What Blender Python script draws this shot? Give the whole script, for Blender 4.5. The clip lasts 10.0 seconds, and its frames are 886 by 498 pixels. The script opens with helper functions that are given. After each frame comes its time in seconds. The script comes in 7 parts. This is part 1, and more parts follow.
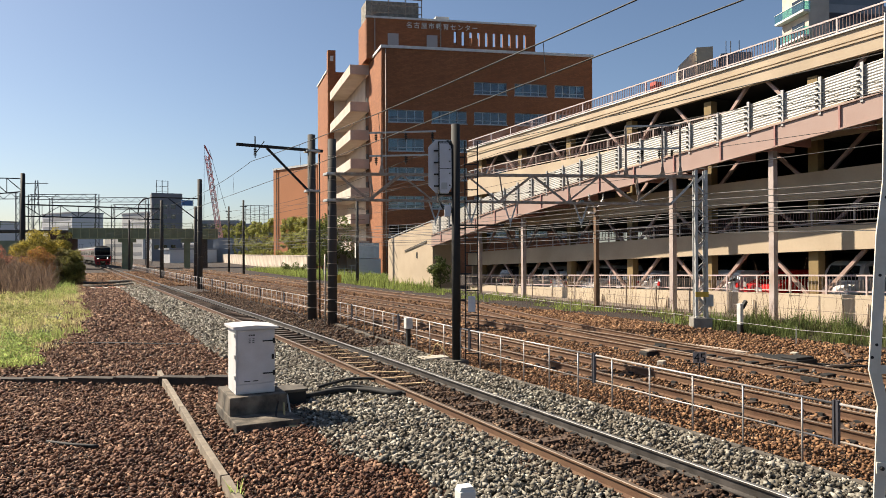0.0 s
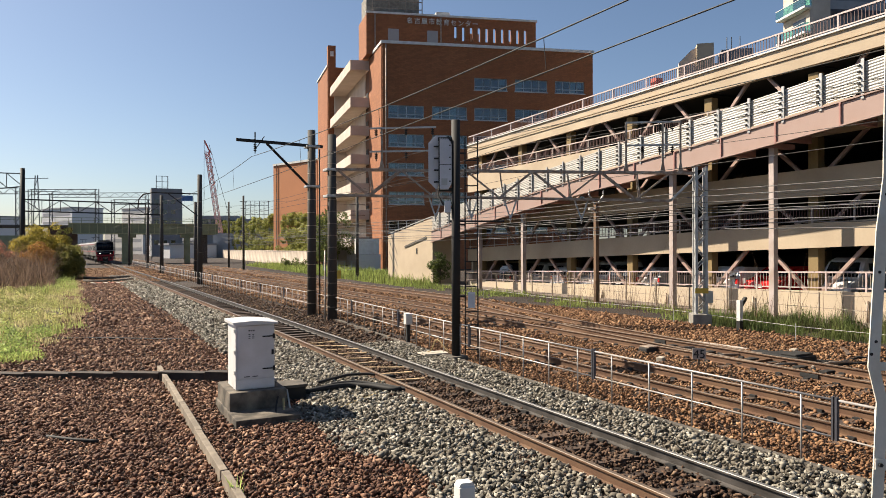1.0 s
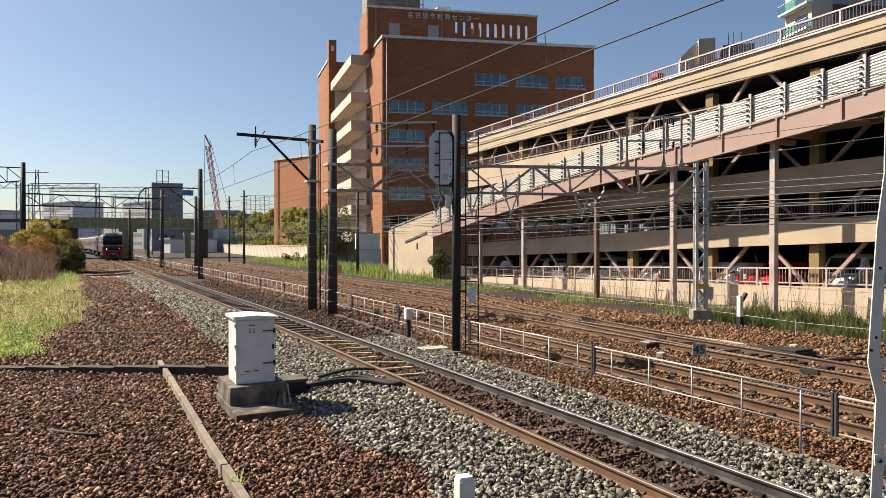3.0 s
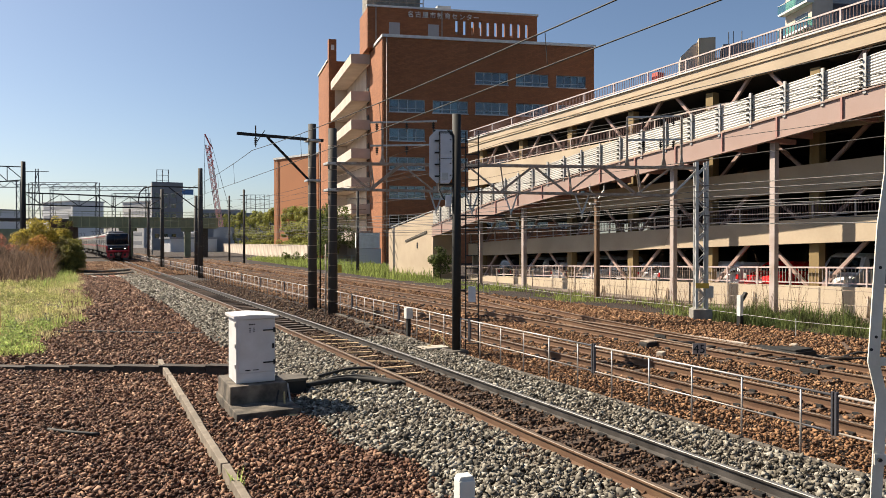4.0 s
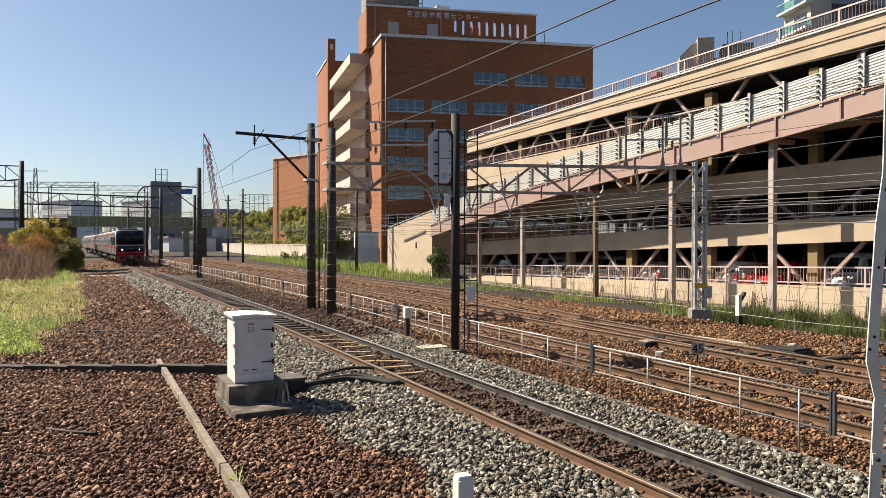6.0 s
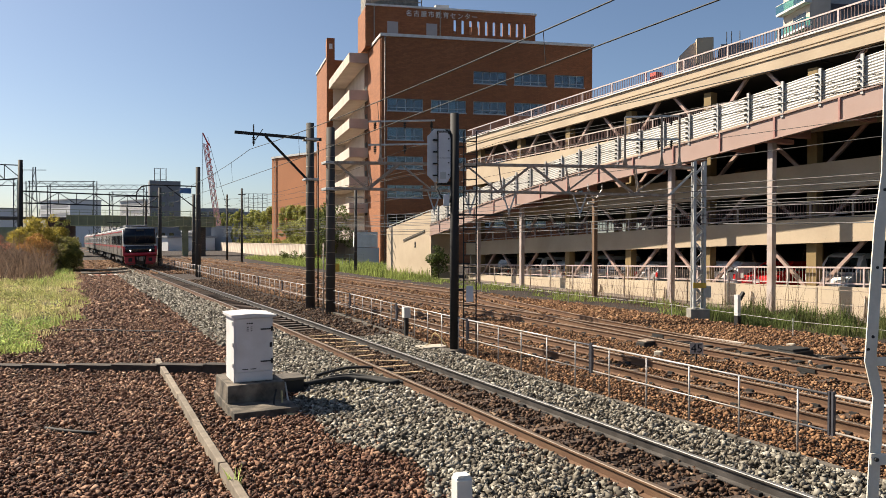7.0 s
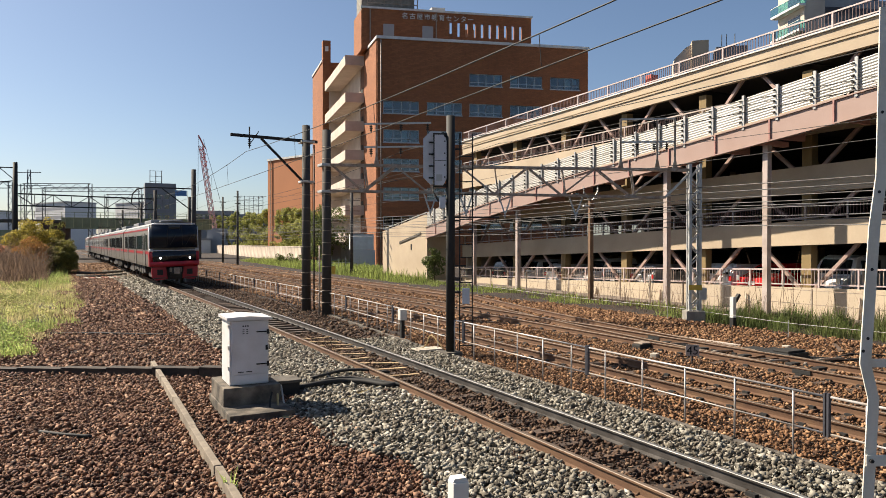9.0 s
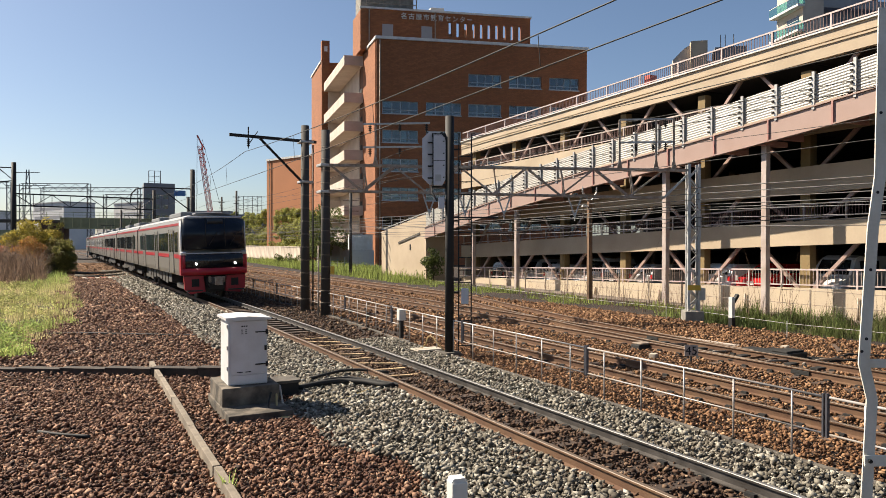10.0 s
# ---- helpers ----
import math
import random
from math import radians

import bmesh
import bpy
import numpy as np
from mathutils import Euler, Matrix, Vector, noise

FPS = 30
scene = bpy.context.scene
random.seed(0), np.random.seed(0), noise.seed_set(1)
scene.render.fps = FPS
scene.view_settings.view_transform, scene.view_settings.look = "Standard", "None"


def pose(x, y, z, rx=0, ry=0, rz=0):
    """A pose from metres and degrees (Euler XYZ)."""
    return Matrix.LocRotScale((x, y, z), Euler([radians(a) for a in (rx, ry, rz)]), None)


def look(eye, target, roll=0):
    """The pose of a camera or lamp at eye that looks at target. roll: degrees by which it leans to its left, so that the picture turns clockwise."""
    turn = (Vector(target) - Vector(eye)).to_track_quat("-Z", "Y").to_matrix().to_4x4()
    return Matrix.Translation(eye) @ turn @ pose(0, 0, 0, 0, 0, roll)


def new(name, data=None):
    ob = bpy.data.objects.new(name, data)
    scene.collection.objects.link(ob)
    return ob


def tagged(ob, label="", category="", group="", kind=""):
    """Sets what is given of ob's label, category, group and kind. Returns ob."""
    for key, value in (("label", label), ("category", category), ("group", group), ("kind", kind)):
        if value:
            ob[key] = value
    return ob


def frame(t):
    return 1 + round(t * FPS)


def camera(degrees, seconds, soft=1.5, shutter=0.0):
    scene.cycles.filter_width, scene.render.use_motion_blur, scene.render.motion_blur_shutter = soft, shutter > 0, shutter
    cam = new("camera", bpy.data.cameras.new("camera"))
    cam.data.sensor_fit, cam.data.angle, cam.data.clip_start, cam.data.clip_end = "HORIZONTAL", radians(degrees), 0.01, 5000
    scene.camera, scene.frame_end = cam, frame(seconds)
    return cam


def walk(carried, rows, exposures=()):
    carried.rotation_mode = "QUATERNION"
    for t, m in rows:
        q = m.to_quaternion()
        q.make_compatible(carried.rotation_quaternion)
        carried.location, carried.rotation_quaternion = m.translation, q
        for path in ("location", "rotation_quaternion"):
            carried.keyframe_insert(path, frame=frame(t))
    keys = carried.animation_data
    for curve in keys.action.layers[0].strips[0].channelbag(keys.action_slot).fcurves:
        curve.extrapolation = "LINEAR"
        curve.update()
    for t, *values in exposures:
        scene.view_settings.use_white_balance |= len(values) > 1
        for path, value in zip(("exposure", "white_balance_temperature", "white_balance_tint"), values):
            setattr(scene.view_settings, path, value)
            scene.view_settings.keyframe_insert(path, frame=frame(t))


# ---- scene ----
# camera: stands still at head height over a platform end and turns a little
cam = camera(65.0, 10.0, soft=0.7)
EYE = Vector((0.0, 0.0, 2.67))


def aim(yaw, pitch, roll):
    a, b = radians(yaw), radians(pitch)
    way = Vector((math.sin(a) * math.cos(b), math.cos(a) * math.cos(b), math.sin(b)))
    return look(EYE, EYE + 10 * way, roll)


walk(cam, [
    (0.0, aim(0.039, 0.244, -0.265)), (0.5, aim(0.067, 0.072, -0.204)), (1.0, aim(0.044, -0.093, -0.133)),
    (1.5, aim(0.025, -0.231, -0.126)), (2.0, aim(0.020, -0.331, -0.085)), (2.5, aim(0.017, -0.423, -0.022)),
    (4.0, aim(0.000, -0.559, 0.000)), (4.5, aim(0.000, -0.559, 0.000)), (5.0, aim(0.031, -0.560, 0.037)),
    (5.5, aim(0.066, -0.566, 0.022)), (7.0, aim(0.171, -0.620, 0.106)), (7.5, aim(0.230, -0.586, 0.099)),
    (8.0, aim(0.306, -0.535, 0.126)), (8.5, aim(0.395, -0.469, 0.113)), (9.0, aim(0.491, -0.426, 0.064)),
    (9.5, aim(0.561, -0.409, 0.073)), (10.0, aim(0.577, -0.409, 0.084))])

# light: clear morning sky, low sun from the side of the grass
SUN_AZ = Vector((-0.921, 0.389, 0.0)).normalized()
SUN_EL = radians(43)
world = bpy.data.worlds.new("sky")
scene.world = world
world.use_nodes = True
wn = world.node_tree
sky = wn.nodes.new("ShaderNodeTexSky")
sky.sky_type, sky.sun_disc = "NISHITA", False
sky.sun_elevation = SUN_EL
sky.sun_rotation = math.atan2(SUN_AZ.x, SUN_AZ.y)
sky.air_density, sky.dust_density, sky.ozone_density = 1.0, 2.2, 2.2
sky.altitude = 900.0
wn.links.new(sky.outputs[0], wn.nodes["Background"].inputs[0])
wn.nodes["Background"].inputs[1].default_value = 0.052
sun_data = bpy.data.lights.new("sun", "SUN")
sun_data.energy, sun_data.angle, sun_data.color = 5.0, radians(0.55), (1.0, 0.88, 0.71)
sun = new("sun", sun_data)
sun.matrix_world = look((0, 0, 60), Vector((0, 0, 60)) - (SUN_AZ * math.cos(SUN_EL) + Vector((0, 0, math.sin(SUN_EL)))))
scene.view_settings.exposure = 1.14

# the railway's own axes: x across the tracks, y along them away from the camera
TURN = 27.084
TRK = pose(0, 0, 0, 0, 0, TURN)


def bend(s):
    """How far the tracks swing to the side of the grass at s metres."""
    v = (s - 20.0) / 4.0
    soft = 4.0 * (math.log1p(math.exp(v)) if v < 30 else v)
    far = max(0.0, s - 150.0)
    return -0.0235 * soft - 0.0005 * far * far


def slope(s):
    return (bend(s + 0.5) - bend(s - 0.5))


def along(d, s, z=0.0, rz=0.0):
    """A pose in the railway's axes, following the bend of the tracks."""
    return TRK @ pose(d + bend(s), s, z, 0, 0, rz - math.degrees(math.atan(slope(s))))


def at(d, s, z=0.0, rz=0.0):
    return TRK @ pose(d, s, z, 0, 0, rz)


# ---- mesh helpers ----
def box(bm, x0, x1, y0, y1, z0, z1, bev=0.0):
    vs = [bm.verts.new((x, y, z)) for z in (z0, z1) for y in (y0, y1) for x in (x0, x1)]
    fs = [bm.faces.new([vs[i] for i in q]) for q in
          ((0, 2, 3, 1), (4, 5, 7, 6), (0, 1, 5, 4), (2, 6, 7, 3), (0, 4, 6, 2), (1, 3, 7, 5))]
    if bev:
        es = {e for f in fs for e in f.edges}
        bmesh.ops.bevel(bm, geom=list(es), offset=bev, segments=2, affect="EDGES", profile=0.6)
    return vs


def frame_of(p, q):
    p, q = Vector(p), Vector(q)
    k = (q - p).normalized()
    side = k.cross(Vector((0, 0, 1)))
    if side.length < 1e-4:
        side = Vector((1, 0, 0))
    side.normalize()
    return p, q, side, side.cross(k)


def bar(bm, p, q, w, h=None):
    """A square bar from p to q, w across and h high."""
    h = h or w
    p, q, a, b = frame_of(p, q)
    ring = [[bm.verts.new(c + a * (w / 2 * i) + b * (h / 2 * j)) for i, j in ((-1, -1), (1, -1), (1, 1), (-1, 1))] for c in (p, q)]
    for i in range(4):
        bm.faces.new((ring[0][i], ring[0][(i + 1) % 4], ring[1][(i + 1) % 4], ring[1][i]))
    bm.faces.new(ring[0][::-1]), bm.faces.new(ring[1])


def tube(bm, p, q, r, r2=None, n=10):
    r2 = r if r2 is None else r2
    p, q, a, b = frame_of(p, q)
    ring = [[bm.verts.new(c + (a * math.cos(2 * math.pi * i / n) + b * math.sin(2 * math.pi * i / n)) * rr) for i in range(n)]
            for c, rr in ((p, r), (q, r2))]
    for i in range(n):
        f = bm.faces.new((ring[0][i], ring[0][(i + 1) % n], ring[1][(i + 1) % n], ring[1][i]))
        f.smooth = n > 6
    bm.faces.new(ring[0][::-1]), bm.faces.new(ring[1])


def path_tube(bm, pts, r, n=6):
    """A bent tube through pts."""
    pts = [Vector(p) for p in pts]
    rings = []
    for i, p in enumerate(pts):
        _, _, a, b = frame_of(pts[max(0, i - 1)], pts[min(len(pts) - 1, i + 1)])
        rings.append([bm.verts.new(p + (a * math.cos(2 * math.pi * k / n) + b * math.sin(2 * math.pi * k / n)) * r) for k in range(n)])
    for r0, r1 in zip(rings, rings[1:]):
        for k in range(n):
            bm.faces.new((r0[k], r0[(k + 1) % n], r1[(k + 1) % n], r1[k])).smooth = True
    bm.faces.new(rings[0][::-1]), bm.faces.new(rings[-1])


def prism(bm, outline, axis, a0, a1):
    """outline of 2D points, swept along the axis from a0 to a1."""
    def put(u, v, a):
        return {"x": (a, u, v), "y": (u, a, v), "z": (u, v, a)}[axis]
    r0 = [bm.verts.new(put(u, v, a0)) for u, v in outline]
    r1 = [bm.verts.new(put(u, v, a1)) for u, v in outline]
    n = len(outline)
    for i in range(n):
        bm.faces.new((r0[i], r0[(i + 1) % n], r1[(i + 1) % n], r1[i]))
    bm.faces.new(r0[::-1]), bm.faces.new(r1)


def mesh_of(name, bm, material):
    bmesh.ops.recalc_face_normals(bm, faces=bm.faces)
    me = bpy.data.meshes.new(name)
    bm.to_mesh(me)
    bm.free()
    for m in (material if isinstance(material, (list, tuple)) else [material]):
        me.materials.append(m)
    return me


def part(name, bm, material, parent=None, label="", m=None):
    """One mesh object under a thing or a part. bm: a bmesh, or a mesh to share."""
    me = bm if isinstance(bm, bpy.types.Mesh) else mesh_of(name, bm, material)
    ob = new(name, me)
    ob.parent = parent
    if m is not None:
        ob.matrix_basis = m
    return tagged(ob, label)


def thing(name, m, label, category, group="", kind=""):
    ob = new(name)
    ob.empty_display_size = 0.3
    ob.matrix_basis = m
    return tagged(ob, label, category, group, kind)


def single(name, bm, material, m, label, category, group="", kind=""):
    ob = part(name, bm, material)
    ob.matrix_basis = m
    return tagged(ob, label, category, group, kind)


def boxes(*rows, bev=0.0):
    bm = bmesh.new()
    for r in rows:
        box(bm, *r, bev=bev)
    return bm


# ---- materials ----
def mat(name, c, rough=0.8, metal=0.0, vary=0.25, scale=6.0, fine=60.0, bump=0.2, c2=None, spec=0.5, island=0.0, obj=0.0, blotch=0.5, depth=0.01):
    """A surface with stains at one scale and grain at another; c2: the colour of the stains."""
    m = bpy.data.materials.new(name)
    m.use_nodes = True
    nt = m.node_tree
    N, L = nt.nodes, nt.links
    b = N["Principled BSDF"]
    b.inputs["Roughness"].default_value, b.inputs["Metallic"].default_value = rough, metal
    b.inputs["Specular IOR Level"].default_value = spec
    tc = N.new("ShaderNodeTexCoord")
    n1, n2 = N.new("ShaderNodeTexNoise"), N.new("ShaderNodeTexNoise")
    n1.inputs["Scale"].default_value, n1.inputs["Detail"].default_value = scale, 5
    n2.inputs["Scale"].default_value, n2.inputs["Detail"].default_value = fine, 3
    for n in (n1, n2):
        L.new(tc.outputs["Object"], n.inputs["Vector"])
    ramp = N.new("ShaderNodeValToRGB")
    ramp.color_ramp.elements[0].position, ramp.color_ramp.elements[1].position = blotch - 0.15, blotch + 0.2
    c2 = c2 or tuple(x * (1 - vary) for x in c)
    ramp.color_ramp.elements[0].color, ramp.color_ramp.elements[1].color = (*c2, 1), (*c, 1)
    L.new(n1.outputs["Fac"], ramp.inputs[0])
    val = N.new("ShaderNodeMath")
    val.operation, val.inputs[1].default_value, val.inputs[2].default_value = "MULTIPLY_ADD", vary * 1.2, 1 - vary * 0.6
    L.new(n2.outputs["Fac"], val.inputs[0])
    last = val.outputs[0]
    for amount, node, out in ((island, "ShaderNodeNewGeometry", "Random Per Island"), (obj, "ShaderNodeObjectInfo", "Random")):
        if amount:
            src, more = N.new(node), N.new("ShaderNodeMath")
            more.operation, more.inputs[1].default_value, more.inputs[2].default_value = "MULTIPLY_ADD", 2 * amount, 1 - amount
            L.new(src.outputs[out], more.inputs[0])
            mul = N.new("ShaderNodeMath")
            mul.operation = "MULTIPLY"
            L.new(last, mul.inputs[0]), L.new(more.outputs[0], mul.inputs[1])
            last = mul.outputs[0]
    mix = N.new("ShaderNodeVectorMath")
    mix.operation = "SCALE"
    L.new(ramp.outputs[0], mix.inputs[0]), L.new(last, mix.inputs["Scale"])
    L.new(mix.outputs[0], b.inputs["Base Color"])
    if bump:
        bp = N.new("ShaderNodeBump")
        bp.inputs["Strength"].default_value, bp.inputs["Distance"].default_value = bump, depth
        L.new(n2.outputs["Fac"], bp.inputs["Height"]), L.new(bp.outputs[0], b.inputs["Normal"])
    return m


def stone_mat(name, tones, dirt, patch=0.45):
    """Crushed stone: every stone takes one of several tones, with dirty patches over the bed and grain on each face."""
    m = bpy.data.materials.new(name)
    m.use_nodes = True
    N, L = m.node_tree.nodes, m.node_tree.links
    b = N["Principled BSDF"]
    b.inputs["Roughness"].default_value, b.inputs["Specular IOR Level"].default_value = 0.82, 0.35
    geo, ramp = N.new("ShaderNodeNewGeometry"), N.new("ShaderNodeValToRGB")
    ramp.color_ramp.interpolation = "LINEAR"
    L.new(geo.outputs["Random Per Island"], ramp.inputs[0])
    els = ramp.color_ramp.elements
    for i, (pos, c) in enumerate(tones):
        e = els[i] if i < 2 else els.new(pos)
        e.position = pos
    for (pos, c), e in zip(sorted(tones), els):
        e.position, e.color = pos, (*c, 1)
    tc, big, fine = N.new("ShaderNodeTexCoord"), N.new("ShaderNodeTexNoise"), N.new("ShaderNodeTexNoise")
    big.inputs["Scale"].default_value, big.inputs["Detail"].default_value = 0.8, 6
    fine.inputs["Scale"].default_value, fine.inputs["Detail"].default_value = 45, 3
    L.new(tc.outputs["Object"], big.inputs["Vector"]), L.new(tc.outputs["Object"], fine.inputs["Vector"])
    rng = N.new("ShaderNodeMapRange")
    rng.inputs["From Min"].default_value, rng.inputs["From Max"].default_value = 0.42, 0.62
    rng.inputs["To Min"].default_value, rng.inputs["To Max"].default_value = 0.0, patch
    L.new(big.outputs["Fac"], rng.inputs["Value"])
    mix = N.new("ShaderNodeMixRGB")
    mix.inputs[2].default_value = (*dirt, 1)
    L.new(rng.outputs[0], mix.inputs[0]), L.new(ramp.outputs[0], mix.inputs[1])
    amp = N.new("ShaderNodeMath")
    amp.operation, amp.inputs[1].default_value, amp.inputs[2].default_value = "MULTIPLY_ADD", 0.9, 0.55
    L.new(fine.outputs["Fac"], amp.inputs[0])
    out = N.new("ShaderNodeVectorMath")
    out.operation = "SCALE"
    L.new(mix.outputs[0], out.inputs[0]), L.new(amp.outputs[0], out.inputs["Scale"])
    L.new(out.outputs[0], b.inputs["Base Color"])
    return m


def glow(name, c, strength):
    m = bpy.data.materials.new(name)
    m.use_nodes = True
    b = m.node_tree.nodes["Principled BSDF"]
    b.inputs["Emission Color"].default_value, b.inputs["Emission Strength"].default_value = (*c, 1), strength
    return m


M = dict(
    tan_stone=stone_mat("tan_stone", [(0.0, (0.05, 0.024, 0.012)), (0.3, (0.14, 0.068, 0.032)), (0.75, (0.245, 0.13, 0.06)), (1.0, (0.40, 0.24, 0.13))], (0.13, 0.062, 0.029)),
    brown_stone=stone_mat("brown_stone", [(0.0, (0.0264, 0.0132, 0.0088)), (0.3, (0.101, 0.0466, 0.0282)), (0.7, (0.189, 0.095, 0.0546)), (1.0, (0.414, 0.264, 0.172))], (0.088, 0.0378, 0.0229)),
    grey_stone=stone_mat("grey_stone", [(0.0, (0.0308, 0.0264, 0.0202)), (0.28, (0.114, 0.101, 0.0792)), (0.68, (0.22, 0.201, 0.161)), (1.0, (0.44, 0.414, 0.352))], (0.123, 0.0968, 0.0686), 0.3),
    mixed_stone=stone_mat("mixed_stone", [(0.0, (0.0194, 0.00968, 0.00616)), (0.35, (0.0616, 0.0317, 0.0176)), (0.8, (0.119, 0.0669, 0.0387)), (1.0, (0.238, 0.163, 0.106))], (0.0528, 0.0282, 0.0158)),
    # ground: darkened, so the shade in gaps between stones sits in its colour
    ground=mat("ground", (0.030, 0.017, 0.010), 0.95, scale=0.35, fine=30, bump=0.9, depth=0.04, vary=0.7, c2=(0.016, 0.009, 0.006)),
    rust=mat("rust", (0.125, 0.068, 0.034), 0.8, scale=3, fine=90, c2=(0.09, 0.042, 0.021)),
    worn_rail=mat("worn_rail", (0.075, 0.066, 0.06), 0.6, 0.2, scale=4, fine=80, c2=(0.035, 0.03, 0.026)),
    bright_rail=mat("bright_rail", (0.20, 0.195, 0.19), 0.5, 0.4, scale=4, fine=120, bump=0.03),
    trough=mat("trough", (0.06, 0.045, 0.035), 0.92, scale=4, fine=45, c2=(0.025, 0.02, 0.016), bump=0.5),
    rail_top=mat("rail_top", (0.15, 0.11, 0.08), 0.55, 0.3, scale=3, fine=120, bump=0.05),
    sleeper=mat("sleeper", (0.0863, 0.054, 0.036), 0.9, obj=0.45, scale=4, fine=50, bump=0.6, c2=(0.045, 0.03, 0.0225)),
    concrete=mat("concrete", (0.289, 0.272, 0.238), 0.9, scale=2.5, fine=45, c2=(0.17, 0.157, 0.136)),
    dark_concrete=mat("dark_concrete", (0.124, 0.108, 0.088), 0.92, scale=5, fine=50, c2=(0.06, 0.052, 0.044), bump=0.4),
    cream=mat("cream", (0.475, 0.384, 0.276), 0.85, scale=0.5, fine=12, vary=0.12, c2=(0.389, 0.308, 0.218), bump=0.08),
    wall_cream=mat("wall_cream", (0.511, 0.42, 0.303), 0.9, scale=0.4, fine=9, vary=0.15, c2=(0.434, 0.356, 0.271), bump=0.1),
    pink=mat("pink", (0.34, 0.239, 0.205), 0.6, scale=1.2, fine=20, vary=0.1, c2=(0.316, 0.213, 0.178), bump=0.05),
    white=mat("white", (0.681, 0.681, 0.662), 0.55, scale=2, fine=30, vary=0.08, c2=(0.552, 0.543, 0.515), bump=0.04),
    galv=mat("galv", (0.50, 0.50, 0.49), 0.5, 0.4, scale=5, fine=50, vary=0.15, c2=(0.38, 0.38, 0.37), bump=0.05),
    weathered=mat("weathered", (0.40, 0.36, 0.31), 0.6, 0.3, scale=6, fine=60, vary=0.2, c2=(0.24, 0.17, 0.12), bump=0.1),
    pole=mat("pole", (0.055, 0.05, 0.045), 0.85, scale=3, fine=50, vary=0.25, c2=(0.05, 0.045, 0.04), bump=0.15),
    black=mat("black", (0.013, 0.0125, 0.012), 0.75, scale=4, fine=60, vary=0.2, bump=0.1),
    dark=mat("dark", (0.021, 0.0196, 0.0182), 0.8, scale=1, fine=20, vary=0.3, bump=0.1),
    ochre=mat("ochre", (0.24, 0.168, 0.072), 0.8, scale=1.5, fine=20, vary=0.15, bump=0.1),
    brick=mat("brick", (0.315, 0.122, 0.050), 0.85, scale=0.25, fine=6, vary=0.14, c2=(0.265, 0.098, 0.038), bump=0.1),
    stair=mat("stair", (0.558, 0.477, 0.405), 0.85, scale=0.6, fine=10, vary=0.1, c2=(0.45, 0.378, 0.315), bump=0.05),
    glass=mat("glass", (0.02, 0.03, 0.035), 0.06, scale=0.3, fine=1.2, vary=0.3, bump=0.02, spec=0.9),
    curtain=mat("curtain", (0.62, 0.64, 0.62), 0.6, scale=1.5, fine=8, vary=0.15, bump=0.0),
    alu=mat("alu", (0.42, 0.44, 0.46), 0.45, 0.1, scale=3, fine=40, vary=0.1, bump=0.0),
    green_steel=mat("green_steel", (0.27, 0.31, 0.19), 0.7, scale=0.8, fine=15, vary=0.2, c2=(0.20, 0.22, 0.13), bump=0.05),
    # far tones: the haze of distance is put into the colour
    far_grey=mat("far_grey", (0.30, 0.31, 0.33), 0.9, scale=0.2, fine=3, vary=0.12, bump=0.0),
    haze_white=mat("haze_white", (0.68, 0.68, 0.68), 0.9, scale=0.1, fine=2, vary=0.1, bump=0.0),
    red_paint=mat("red_paint", (0.36, 0.008, 0.022), 0.38, scale=2, fine=30, vary=0.12, bump=0.02),
    crane_red=mat("crane_red", (0.62, 0.10, 0.08), 0.6, scale=1, fine=10, vary=0.1, bump=0.0),
    train_grey=mat("train_grey", (0.185, 0.172, 0.155), 0.42, 0.25, scale=1.5, fine=25, vary=0.1, bump=0.02),
    train_roof=mat("train_roof", (0.20, 0.205, 0.215), 0.6, scale=1, fine=25, vary=0.15, bump=0.05),
    lamp=glow("lamp", (1.0, 0.96, 0.86), 9.0),
)


M.update(
    # deck: near-black, the deep shade inside the car park put into the colour
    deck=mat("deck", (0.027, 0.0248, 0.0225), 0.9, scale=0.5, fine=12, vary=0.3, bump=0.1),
    maroon=mat("maroon", (0.102, 0.0467, 0.0425), 0.6, scale=2, fine=20, vary=0.15, bump=0.0),
    pink_white=mat("pink_white", (0.51, 0.414, 0.396), 0.55, scale=2, fine=20, vary=0.1, bump=0.0),
    pink_dark=mat("pink_dark", (0.42, 0.22, 0.19), 0.7, scale=2, fine=20, vary=0.2, bump=0.0),
    post_pink=mat("post_pink", (0.468, 0.399, 0.374), 0.6, scale=1.5, fine=25, vary=0.15, c2=(0.357, 0.281, 0.238), bump=0.05),
    sheet=mat("sheet", (0.46, 0.446, 0.414), 0.5, scale=0.8, fine=14, vary=0.12, c2=(0.331, 0.313, 0.276), bump=0.03),
    brick_dark=mat("brick_dark", (0.16, 0.065, 0.03), 0.85, scale=0.5, fine=6, vary=0.2, bump=0.05),
    annex=mat("annex", (0.46, 0.19, 0.085), 0.85, scale=0.2, fine=5, vary=0.1, bump=0.05),
    louvre=mat("louvre", (0.55, 0.50, 0.42), 0.6, scale=0.7, fine=3, vary=0.5, c2=(0.12, 0.1, 0.08), bump=0.0),
    grey_door=mat("grey_door", (0.36, 0.34, 0.34), 0.6, scale=1, fine=10, vary=0.08, bump=0.0),
)
